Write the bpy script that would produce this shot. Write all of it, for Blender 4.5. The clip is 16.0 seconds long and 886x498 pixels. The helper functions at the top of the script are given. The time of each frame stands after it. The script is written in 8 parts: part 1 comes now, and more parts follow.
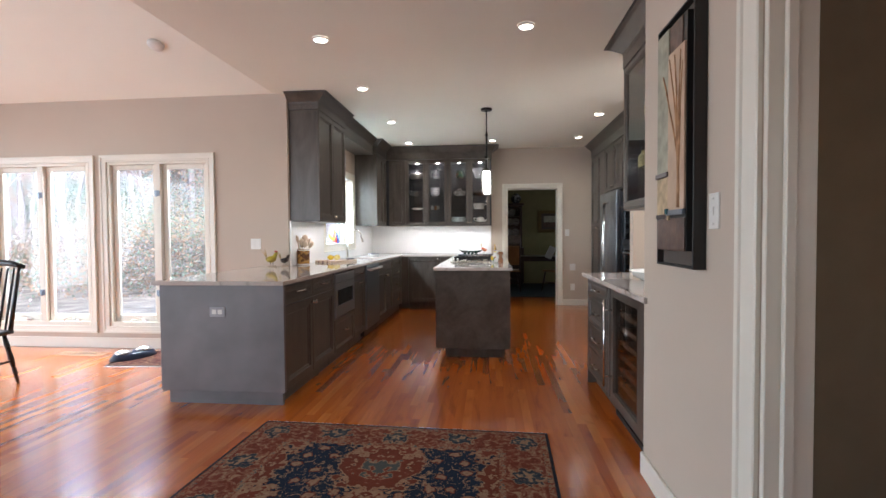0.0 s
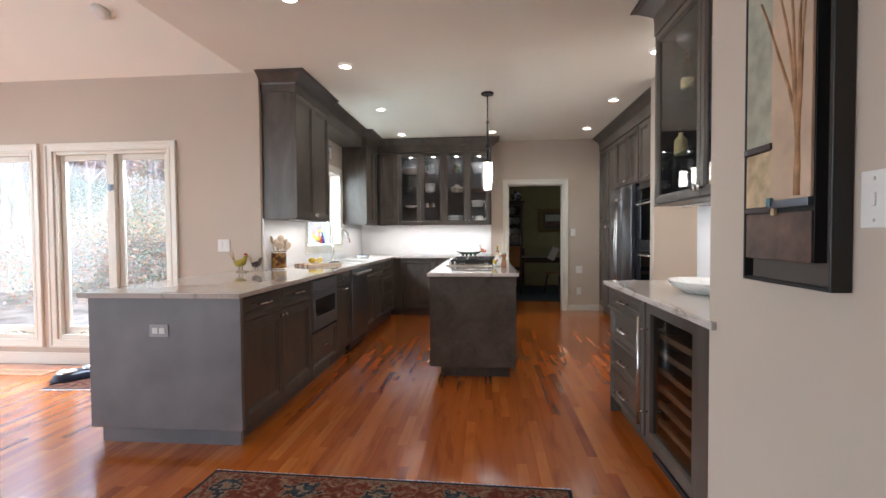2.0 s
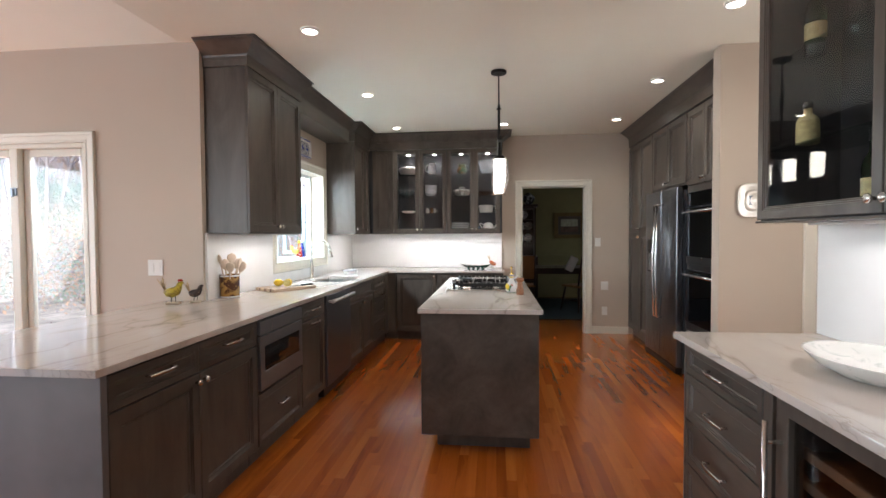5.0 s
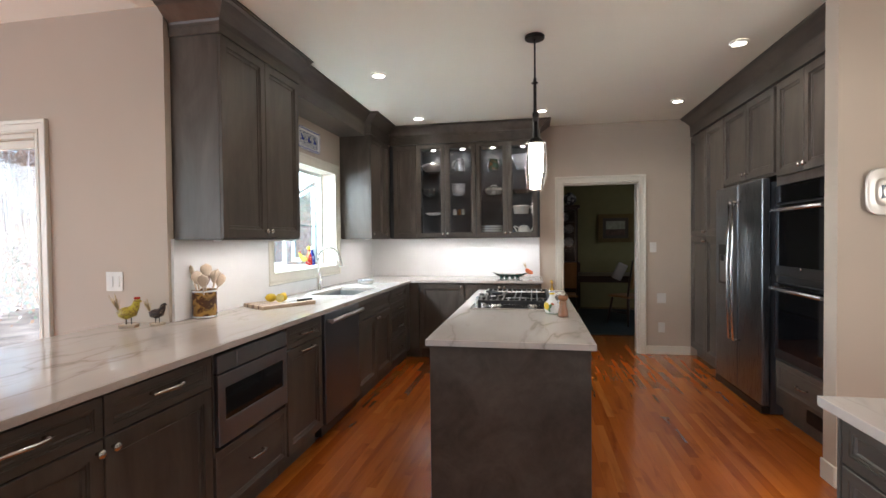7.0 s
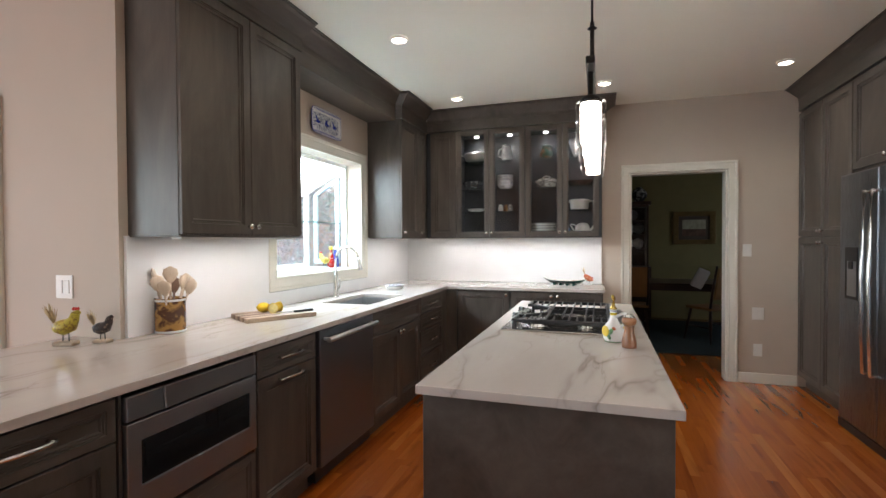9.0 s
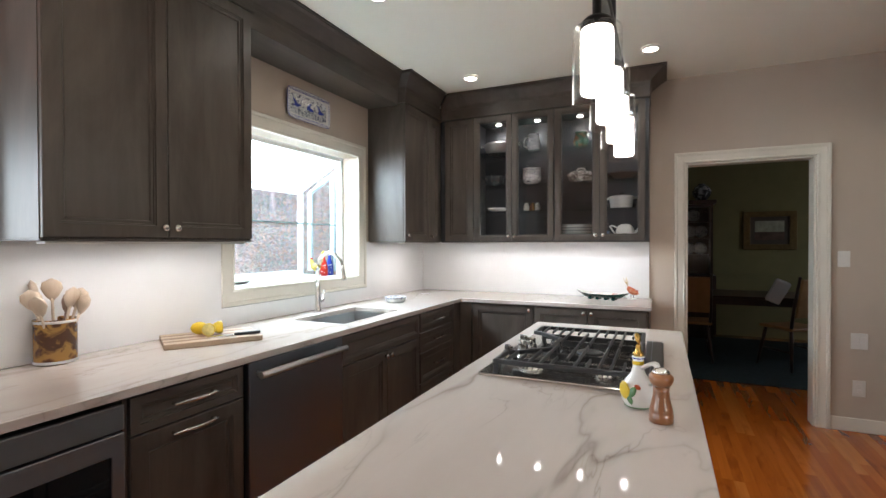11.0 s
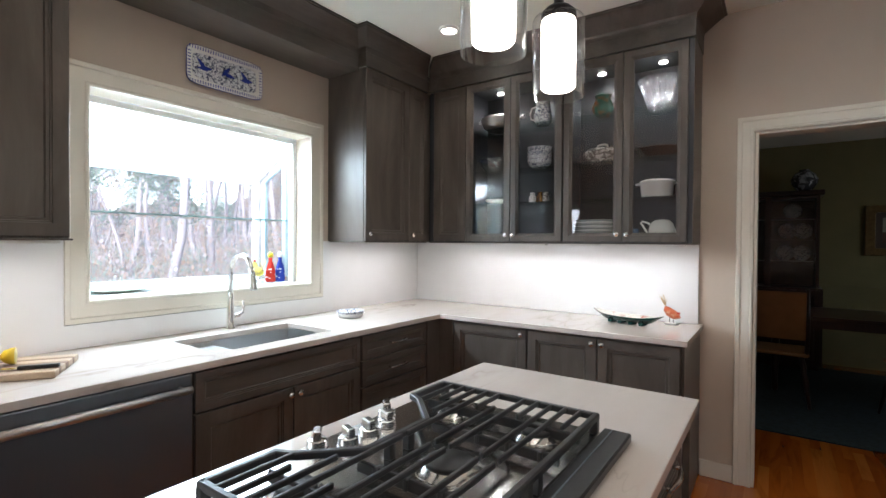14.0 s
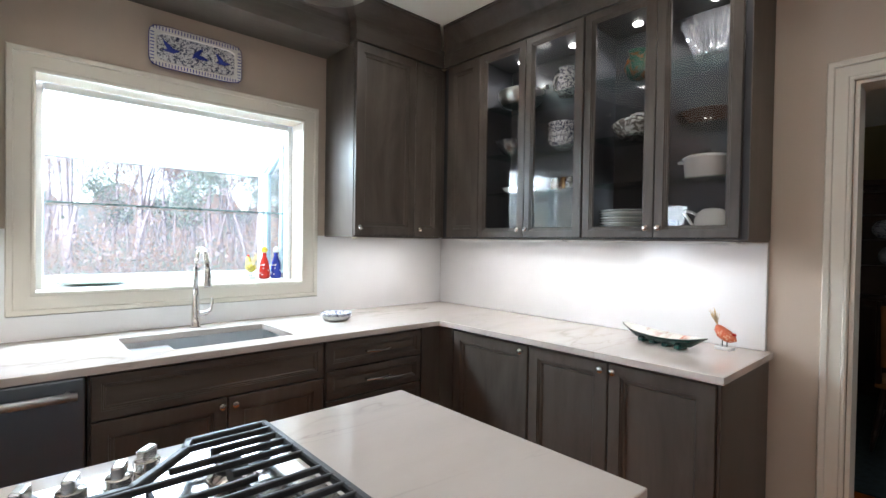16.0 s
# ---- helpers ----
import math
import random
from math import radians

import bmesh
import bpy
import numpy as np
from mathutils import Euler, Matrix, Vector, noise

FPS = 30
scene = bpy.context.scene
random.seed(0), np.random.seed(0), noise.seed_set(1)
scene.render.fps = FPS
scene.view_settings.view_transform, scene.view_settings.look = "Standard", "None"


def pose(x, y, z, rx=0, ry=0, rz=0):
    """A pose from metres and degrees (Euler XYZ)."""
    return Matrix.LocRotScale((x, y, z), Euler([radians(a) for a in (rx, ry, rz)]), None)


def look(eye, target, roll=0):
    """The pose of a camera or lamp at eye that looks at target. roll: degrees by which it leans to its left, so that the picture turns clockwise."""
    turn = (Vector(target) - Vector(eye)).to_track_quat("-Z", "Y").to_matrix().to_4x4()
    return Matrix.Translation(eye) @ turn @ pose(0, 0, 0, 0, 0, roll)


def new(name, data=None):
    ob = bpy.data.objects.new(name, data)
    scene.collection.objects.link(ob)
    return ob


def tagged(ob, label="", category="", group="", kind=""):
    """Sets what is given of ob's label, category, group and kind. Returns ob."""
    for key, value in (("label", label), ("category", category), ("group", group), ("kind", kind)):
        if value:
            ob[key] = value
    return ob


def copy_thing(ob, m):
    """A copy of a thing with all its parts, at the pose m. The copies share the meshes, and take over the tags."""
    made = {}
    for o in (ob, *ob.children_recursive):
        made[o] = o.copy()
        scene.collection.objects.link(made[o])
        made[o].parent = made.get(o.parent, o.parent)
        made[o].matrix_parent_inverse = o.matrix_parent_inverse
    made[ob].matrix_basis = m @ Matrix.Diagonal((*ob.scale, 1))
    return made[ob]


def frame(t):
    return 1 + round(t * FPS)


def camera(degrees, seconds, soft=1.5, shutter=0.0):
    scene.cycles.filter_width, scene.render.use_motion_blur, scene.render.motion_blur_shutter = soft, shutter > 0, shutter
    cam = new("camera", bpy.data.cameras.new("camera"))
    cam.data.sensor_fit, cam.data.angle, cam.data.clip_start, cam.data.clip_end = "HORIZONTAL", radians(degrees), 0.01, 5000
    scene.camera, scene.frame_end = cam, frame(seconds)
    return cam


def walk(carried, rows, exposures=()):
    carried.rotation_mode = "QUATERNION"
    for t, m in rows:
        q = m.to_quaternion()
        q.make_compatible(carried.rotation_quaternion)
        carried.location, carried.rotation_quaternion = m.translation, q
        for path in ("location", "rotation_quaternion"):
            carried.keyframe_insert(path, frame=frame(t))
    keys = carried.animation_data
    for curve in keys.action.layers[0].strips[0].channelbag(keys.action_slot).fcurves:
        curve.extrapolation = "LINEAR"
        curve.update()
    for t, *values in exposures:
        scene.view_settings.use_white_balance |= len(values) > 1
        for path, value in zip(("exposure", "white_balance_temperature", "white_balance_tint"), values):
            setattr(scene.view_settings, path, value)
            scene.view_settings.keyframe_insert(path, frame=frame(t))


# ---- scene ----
cam = camera(85.9, 16.0)
PATH = [
    (0, (0.193, -0.081, 1.233), (-0.004, 1.908, 1.176), -0.4),
    (0.5, (0.177, 0.077, 1.222), (-0.014, 2.067, 1.164), -0.4),
    (1, (0.164, 0.229, 1.222), (-0.023, 2.22, 1.162), -0.4),
    (1.5, (0.153, 0.391, 1.222), (-0.031, 2.382, 1.165), -0.4),
    (2, (0.139, 0.562, 1.242), (-0.043, 2.553, 1.182), -0.4),
    (2.5, (0.127, 0.733, 1.266), (-0.055, 2.724, 1.206), -0.4),
    (3, (0.115, 0.909, 1.3), (-0.065, 2.9, 1.237), -0.4),
    (3.5, (0.113, 1.091, 1.32), (-0.069, 3.082, 1.26), -0.4),
    (4, (0.112, 1.272, 1.347), (-0.073, 3.262, 1.284), -0.4),
    (6.5, (0.129, 2.215, 1.386), (-0.193, 4.188, 1.342), -0.5),
    (7, (0.134, 2.409, 1.387), (-0.237, 4.374, 1.346), -0.6),
    (7.5, (0.14, 2.601, 1.39), (-0.287, 4.554, 1.348), -0.5),
    (8, (0.153, 2.803, 1.38), (-0.339, 4.741, 1.343), -0.5),
    (8.5, (0.164, 2.992, 1.378), (-0.39, 4.914, 1.34), -0.3),
    (9, (0.187, 3.185, 1.373), (-0.435, 5.086, 1.338), -0.3),
    (11.5, (0.36, 4.171, 1.392), (-0.521, 5.966, 1.366), -0.0),
    (12, (0.417, 4.368, 1.409), (-0.511, 6.139, 1.376), 0.1),
    (12.5, (0.465, 4.568, 1.405), (-0.512, 6.312, 1.377), 0.1),
    (13, (0.508, 4.76, 1.402), (-0.519, 6.477, 1.375), 0.2),
    (13.5, (0.553, 4.947, 1.405), (-0.53, 6.628, 1.375), 0.3),
    (14, (0.601, 5.138, 1.398), (-0.548, 6.775, 1.372), 0.4),
    (14.5, (0.654, 5.325, 1.406), (-0.573, 6.904, 1.374), 0.5),
    (15, (0.706, 5.512, 1.376), (-0.603, 7.024, 1.362), 0.6),
    (15.5, (0.76, 5.717, 1.4), (-0.639, 7.146, 1.362), 0.7),
    (16, (0.811, 5.911, 1.378), (-0.673, 7.252, 1.347), 0.9),
]
walk(cam, [(t, look(eye, target, roll)) for t, eye, target, roll in PATH], [(0, 3.27, 6130, 10), (4, 3.23, 6330, 10), (9, 3.12, 6330, 10), (16, 3.08, 6130, 10)])

# ---- world, sun and large lights ----
world = bpy.data.worlds.new("world")
scene.world = world
world.use_nodes = True
_wn = world.node_tree
_sky = _wn.nodes.new("ShaderNodeTexSky")
_sky.sky_type = "NISHITA"
_sky.sun_disc = False
_sky.sun_elevation = radians(41)
_sky.sun_rotation = radians(140)
_sky.air_density = 1.0
_sky.dust_density = 0.6
_wn.links.new(_sky.outputs[0], _wn.nodes["Background"].inputs[0])
_wn.nodes["Background"].inputs[1].default_value = 0.085

_sun = new("sun", bpy.data.lights.new("sun", "SUN"))
_sun.data.energy, _sun.data.angle, _sun.data.color = 1.25, radians(12), (1.0, 0.95, 0.88)
_sun.matrix_world = look((0, 0, 20), (-4.6, 5.5, 13.6))
CAN_W, PUCK_W, STRIP_W, PEND_E, WIN_W = 1.55, 0.65, 0.25, 1.4, 11.0


def area(name, m, sx, sy, watts, colour, spread=180):
    lamp = bpy.data.lights.new(name, "AREA")
    lamp.shape, lamp.size, lamp.size_y, lamp.energy, lamp.color = "RECTANGLE", sx, sy, watts, colour
    lamp.spread = radians(spread)
    ob = new(name, lamp)
    ob.matrix_world = m
    return ob


def spot(name, x, y, z, watts, angle, colour, radius=0.04, blend=0.6):
    lamp = bpy.data.lights.new(name, "SPOT")
    lamp.energy, lamp.spot_size, lamp.spot_blend, lamp.color, lamp.shadow_soft_size = watts, radians(angle), blend, colour, radius
    ob = new(name, lamp)
    ob.location = (x, y, z)
    return ob


# ---- materials ----
def nodes_of(name):
    m = bpy.data.materials.new(name)
    m.use_nodes = True
    t = m.node_tree
    return m, t, t.nodes["Principled BSDF"]


def N(t, kind, **kw):
    n = t.nodes.new(kind)
    for k, v in kw.items():
        if k == "loc":
            continue
        n.inputs[k].default_value = v
    return n


def coords(t, scale=(1, 1, 1), rot=(0, 0, 0), offset=None):
    tc = t.nodes.new("ShaderNodeTexCoord")
    mp = t.nodes.new("ShaderNodeMapping")
    mp.inputs["Scale"].default_value = scale
    mp.inputs["Rotation"].default_value = rot
    t.links.new(tc.outputs["Object"], mp.inputs["Vector"])
    if offset is not None:
        t.links.new(offset, mp.inputs["Location"])
    return mp.outputs[0]


def ramp(t, fac, stops):
    r = t.nodes.new("ShaderNodeValToRGB")
    while len(r.color_ramp.elements) < len(stops):
        r.color_ramp.elements.new(0.5)
    for e, (p, c) in zip(r.color_ramp.elements, stops):
        e.position, e.color = p, (*c, 1) if len(c) == 3 else c
    t.links.new(fac, r.inputs[0])
    return r.outputs[0]


def mix(t, fac, a, b, mode="MIX"):
    n = t.nodes.new("ShaderNodeMix")
    n.data_type, n.blend_type = "RGBA", mode
    for i, v in ((0, fac), (6, a), (7, b)):
        if isinstance(v, (int, float)):
            n.inputs[i].default_value = v
        elif isinstance(v, tuple):
            n.inputs[i].default_value = (*v, 1)
        else:
            t.links.new(v, n.inputs[i])
    return n.outputs[2]


def noise_tex(t, vec, scale, detail=3.0, rough=0.5, dist=0.0):
    n = N(t, "ShaderNodeTexNoise", Scale=scale, Detail=detail, Roughness=rough, Distortion=dist)
    t.links.new(vec, n.inputs["Vector"])
    return n.outputs["Fac"]


def bump(t, bsdf, height, strength=0.1, dist=0.01):
    b = N(t, "ShaderNodeBump", Strength=strength, Distance=dist)
    t.links.new(height, b.inputs["Height"])
    t.links.new(b.outputs[0], bsdf.inputs["Normal"])


def plain(name, colour, rough=0.5, metal=0.0, vary=0.08, scale=6.0, bumps=0.05, fine=80.0, spec=0.5):
    """Paint, ceramic, metal: a colour with slow blotches and fine relief."""
    m, t, b = nodes_of(name)
    v = coords(t)
    lo = tuple(c * (1 - vary) for c in colour)
    hi = tuple(min(1, c * (1 + vary)) for c in colour)
    t.links.new(ramp(t, noise_tex(t, v, scale), [(0.3, lo), (0.7, hi)]), b.inputs["Base Color"])
    n2 = noise_tex(t, v, fine, 2)
    rr = t.nodes.new("ShaderNodeMapRange")
    rr.inputs[3].default_value, rr.inputs[4].default_value = max(0.02, rough * 0.85), min(1, rough * 1.15)
    t.links.new(n2, rr.inputs[0])
    t.links.new(rr.outputs[0], b.inputs["Roughness"])
    b.inputs["Metallic"].default_value = metal
    b.inputs["Specular IOR Level"].default_value = spec
    if bumps:
        bump(t, b, n2, bumps, 0.002)
    return m


def wood(name, dark, light, axis="z", rough=0.4, grain=26.0, coat=0.0, blotch=0.35, shift=True):
    """Stained timber with grain along one axis, cloudy stain and pores."""
    m, t, b = nodes_of(name)
    sc = {"x": (0.06, 1, 1), "y": (1, 0.06, 1), "z": (1, 1, 0.06)}[axis]
    off = None
    if shift:
        info = t.nodes.new("ShaderNodeObjectInfo")
        mul = t.nodes.new("ShaderNodeVectorMath")
        mul.operation = "SCALE"
        mul.inputs[0].default_value = (7, 5, 9)
        t.links.new(info.outputs["Random"], mul.inputs["Scale"])
        off = mul.outputs[0]
    v = coords(t, sc, offset=off)
    v2 = coords(t, tuple(s if s == 1 else 0.28 for s in sc), offset=off)
    g = noise_tex(t, v, grain, 5, 0.6, 0.6)
    cloud = noise_tex(t, v2, 5.0, 6, 0.62, 0.8)
    pores = noise_tex(t, v, grain * 6, 2)
    mid_ = tuple((p + q) / 2 for p, q in zip(dark, light))
    col = ramp(t, g, [(0.3, tuple((p + q) / 2 for p, q in zip(dark, mid_))), (0.72, tuple((p + q) / 2 for p, q in zip(light, mid_)))]) if blotch > 0.5 else ramp(t, g, [(0.3, dark), (0.72, light)])
    c2 = mix(t, blotch, col, ramp(t, cloud, [(0.30, tuple(c * 0.7 for c in dark)), (0.5, mid_), (0.72, tuple(min(1, c * 1.2) for c in light))]))
    t.links.new(c2, b.inputs["Base Color"])
    rr = t.nodes.new("ShaderNodeMapRange")
    rr.inputs[3].default_value, rr.inputs[4].default_value = rough * 0.8, rough * 1.2
    t.links.new(cloud, rr.inputs[0])
    t.links.new(rr.outputs[0], b.inputs["Roughness"])
    b.inputs["Coat Weight"].default_value = coat
    bump(t, b, pores, 0.08, 0.002)
    return m


def glass_mat(name, colour=(1, 1, 1), rough=0.0, ior=1.45):
    m, t, b = nodes_of(name)
    b.inputs["Base Color"].default_value = (*colour, 1)
    b.inputs["Roughness"].default_value = rough
    b.inputs["Transmission Weight"].default_value = 1.0
    b.inputs["IOR"].default_value = ior
    return m


def pane_mat(name, tint=(1, 1, 1), gloss=0.06):
    """Thin flat glass: clear, with a faint mirror on top."""
    m, t, b = nodes_of(name)
    t.nodes.remove(b)
    out = t.nodes["Material Output"]
    tr = t.nodes.new("ShaderNodeBsdfTransparent")
    tr.inputs[0].default_value = (*tint, 1)
    gl = t.nodes.new("ShaderNodeBsdfGlossy")
    gl.inputs["Roughness"].default_value = 0.01
    lw = N(t, "ShaderNodeLayerWeight", Blend=0.5)
    pw = t.nodes.new("ShaderNodeMath")
    pw.operation = "POWER"
    pw.inputs[1].default_value = 5.0
    t.links.new(lw.outputs["Facing"], pw.inputs[0])
    mr = t.nodes.new("ShaderNodeMapRange")
    mr.inputs[3].default_value, mr.inputs[4].default_value = gloss, 1.0
    t.links.new(pw.outputs[0], mr.inputs[0])
    ms = t.nodes.new("ShaderNodeMixShader")
    t.links.new(mr.outputs[0], ms.inputs[0])
    t.links.new(tr.outputs[0], ms.inputs[1])
    t.links.new(gl.outputs[0], ms.inputs[2])
    t.links.new(ms.outputs[0], out.inputs[0])
    return m


def hazy_pane_mat(name, haze=0.19):
    """Window glass with outdoor haze and glare put in as a translucent white veil."""
    m = pane_mat(name, gloss=0.036)
    t = m.node_tree
    out = t.nodes["Material Output"]
    clear = out.inputs[0].links[0].from_socket
    veil, ms = t.nodes.new("ShaderNodeBsdfTranslucent"), t.nodes.new("ShaderNodeMixShader")
    veil.inputs[0].default_value = (0.88, 0.90, 0.92, 1)
    v = coords(t)
    fac = t.nodes.new("ShaderNodeMapRange")
    fac.inputs[3].default_value, fac.inputs[4].default_value = haze * 0.8, haze * 1.2
    t.links.new(noise_tex(t, v, 3.0, 4), fac.inputs[0])
    t.links.new(fac.outputs[0], ms.inputs[0])
    t.links.new(clear, ms.inputs[1])
    t.links.new(veil.outputs[0], ms.inputs[2])
    t.links.new(ms.outputs[0], out.inputs[0])
    return m


def white_pane_mat(name):
    """Translucent white pane, mixed with a little clear see-through."""
    m, t, b = nodes_of(name)
    t.nodes.remove(b)
    tl, tr, ms = t.nodes.new("ShaderNodeBsdfTranslucent"), t.nodes.new("ShaderNodeBsdfTransparent"), t.nodes.new("ShaderNodeMixShader")
    tl.inputs[0].default_value = (0.93, 0.93, 0.90, 1)
    ms.inputs[0].default_value = 0.15
    t.links.new(tl.outputs[0], ms.inputs[1])
    t.links.new(tr.outputs[0], ms.inputs[2])
    t.links.new(ms.outputs[0], t.nodes["Material Output"].inputs[0])
    return m


def crystal_mat(name):
    """Cut glass: half clear, with bright facets and scattered light."""
    m, t, b = nodes_of(name)
    t.nodes.remove(b)
    out = t.nodes["Material Output"]
    v = coords(t)
    vo = N(t, "ShaderNodeTexVoronoi", Scale=55.0)
    t.links.new(v, vo.inputs["Vector"])
    bp = N(t, "ShaderNodeBump", Strength=0.5, Distance=0.004)
    t.links.new(vo.outputs["Distance"], bp.inputs["Height"])
    tr = t.nodes.new("ShaderNodeBsdfTransparent")
    tr.inputs[0].default_value = (0.9, 0.91, 0.93, 1)
    gl = N(t, "ShaderNodeBsdfGlossy", Roughness=0.08)
    df = t.nodes.new("ShaderNodeBsdfTranslucent")
    df.inputs[0].default_value = (0.9, 0.9, 0.92, 1)
    for n in (gl, df):
        t.links.new(bp.outputs[0], n.inputs["Normal"])
    m1, m2 = t.nodes.new("ShaderNodeMixShader"), t.nodes.new("ShaderNodeMixShader")
    m1.inputs[0].default_value, m2.inputs[0].default_value = 0.12, 0.26
    t.links.new(gl.outputs[0], m1.inputs[1])
    t.links.new(df.outputs[0], m1.inputs[2])
    t.links.new(tr.outputs[0], m2.inputs[1])
    t.links.new(m1.outputs[0], m2.inputs[2])
    t.links.new(m2.outputs[0], out.inputs[0])
    return m


def leaf_mat(name, colour):
    """Thin leaves: half the light comes through."""
    m, t, b = nodes_of(name)
    v = coords(t)
    col = ramp(t, noise_tex(t, v, 1.1, 4, 0.7), [(0.3, tuple(c * 0.7 for c in colour)), (0.7, tuple(min(1, c * 1.3) for c in colour))])
    t.links.new(col, b.inputs["Base Color"])
    b.inputs["Roughness"].default_value = 0.7
    tl = t.nodes.new("ShaderNodeBsdfTranslucent")
    t.links.new(col, tl.inputs[0])
    ms = t.nodes.new("ShaderNodeMixShader")
    ms.inputs[0].default_value = 0.5
    t.links.new(b.outputs[0], ms.inputs[1])
    t.links.new(tl.outputs[0], ms.inputs[2])
    t.links.new(ms.outputs[0], t.nodes["Material Output"].inputs[0])
    return m


def glow(name, colour, strength):
    m, t, b = nodes_of(name)
    b.inputs["Base Color"].default_value = (*colour, 1)
    b.inputs["Emission Color"].default_value = (*colour, 1)
    b.inputs["Emission Strength"].default_value = strength
    return m


def quartz(name):
    """White quartz: thin wandering grey-brown veins, broken here and there, over soft clouds."""
    m, t, b = nodes_of(name)
    v = coords(t, (1.25, 0.34, 1.0), (0, 0, 0.5))

    def veins(scale, width, seed):
        mp = t.nodes.new("ShaderNodeMapping")
        mp.inputs["Location"].default_value = (seed, seed * 2, 0)
        t.links.new(v, mp.inputs["Vector"])
        n = noise_tex(t, mp.outputs[0], scale, 4.5, 0.55, 0.5)
        a = t.nodes.new("ShaderNodeMath")
        a.operation = "SUBTRACT"
        a.inputs[1].default_value = 0.5
        t.links.new(n, a.inputs[0])
        c = t.nodes.new("ShaderNodeMath")
        c.operation = "ABSOLUTE"
        t.links.new(a.outputs[0], c.inputs[0])
        return ramp(t, c.outputs[0], [(0.0, (1, 1, 1)), (width, (0.35, 0.35, 0.35)), (width * 3, (0.08, 0.08, 0.08)), (width * 9, (0, 0, 0))])

    main, fine = veins(1.5, 0.006, 0.0), veins(3.4, 0.0035, 4.3)
    fade = ramp(t, noise_tex(t, v, 2.3, 2), [(0.40, (0, 0, 0)), (0.60, (0.75, 0.75, 0.75))])
    fade2 = ramp(t, noise_tex(t, v, 3.1, 2), [(0.46, (0, 0, 0)), (0.62, (0.5, 0.5, 0.5))])
    cloud = ramp(t, noise_tex(t, v, 2.4, 5, 0.6), [(0.3, (0.55, 0.485, 0.44)), (0.7, (0.615, 0.555, 0.512))])
    fac = mix(t, 1.0, mix(t, 1.0, main, fade, "MULTIPLY"), mix(t, 1.0, fine, fade2, "MULTIPLY"), "ADD")
    t.links.new(mix(t, fac, cloud, (0.29, 0.24, 0.20)), b.inputs["Base Color"])
    b.inputs["Roughness"].default_value = 0.055
    return m


def steel(name, colour=(0.42, 0.42, 0.43), rough=0.28, axis="z"):
    m, t, b = nodes_of(name)
    sc = {"z": (1, 1, 0.01), "y": (1, 0.01, 1), "x": (0.01, 1, 1)}[axis]
    v = coords(t, sc)
    br = noise_tex(t, v, 700, 2)
    t.links.new(ramp(t, br, [(0.25, tuple(c * 0.93 for c in colour)), (0.75, colour)]), b.inputs["Base Color"])
    rr = t.nodes.new("ShaderNodeMapRange")
    rr.inputs[3].default_value, rr.inputs[4].default_value = rough * 0.8, rough * 1.25
    t.links.new(br, rr.inputs[0])
    t.links.new(rr.outputs[0], b.inputs["Roughness"])
    b.inputs["Metallic"].default_value = 1.0
    bump(t, b, br, 0.008, 0.0004)
    return m


def plank_mat(name, island):
    """Oak strip floor: a tone for each strip, grain along y, worn varnish."""
    m, t, b = nodes_of(name)
    if island:
        rnd = t.nodes.new("ShaderNodeNewGeometry").outputs["Random Per Island"]
    else:
        rnd = t.nodes.new("ShaderNodeObjectInfo").outputs["Random"]
    mul = t.nodes.new("ShaderNodeVectorMath")
    mul.operation = "SCALE"
    mul.inputs[0].default_value = (13, 7, 3)
    t.links.new(rnd, mul.inputs["Scale"])
    geo = t.nodes.new("ShaderNodeNewGeometry")
    mp = t.nodes.new("ShaderNodeMapping")
    mp.inputs["Scale"].default_value = (1, 0.07, 1)
    t.links.new(geo.outputs["Position"], mp.inputs["Vector"])
    t.links.new(mul.outputs[0], mp.inputs["Location"])
    v = mp.outputs[0]
    g = noise_tex(t, v, 18, 3, 0.55, 0.6)
    tone = ramp(t, rnd, [(0.0, (0.30, 0.066, 0.007)), (0.08, (0.38, 0.088, 0.009)), (0.55, (0.45, 0.112, 0.012)), (0.85, (0.51, 0.140, 0.017)), (1.0, (0.56, 0.180, 0.028))])
    grain = ramp(t, g, [(0.26, (0.60, 0.50, 0.42)), (0.56, (1, 1, 1))])
    col = mix(t, 0.5, tone, grain, "MULTIPLY")
    mp2 = t.nodes.new("ShaderNodeMapping")
    mp2.inputs["Scale"].default_value = (1, 0.16, 1)
    t.links.new(geo.outputs["Position"], mp2.inputs["Vector"])
    t.links.new(mul.outputs[0], mp2.inputs["Location"])
    streak = ramp(t, noise_tex(t, mp2.outputs[0], 7, 3, 0.6, 1.2), [(0.34, (0.50, 0.40, 0.32)), (0.44, (0.95, 0.93, 0.9)), (0.62, (1, 1, 1)), (0.74, (1.0, 0.96, 0.9))])
    col = mix(t, 0.5, col, streak, "MULTIPLY")
    t.links.new(col, b.inputs["Base Color"])
    big = noise_tex(t, geo.outputs["Position"], 1.7, 3)
    rr = t.nodes.new("ShaderNodeMapRange")
    rr.inputs[3].default_value, rr.inputs[4].default_value = 0.18, 0.28
    t.links.new(big, rr.inputs[0])
    t.links.new(rr.outputs[0], b.inputs["Roughness"])
    b.inputs["Specular IOR Level"].default_value = 0.45
    b.inputs["Coat Weight"].default_value = 0.55
    b.inputs["Coat Roughness"].default_value = 0.16
    return m


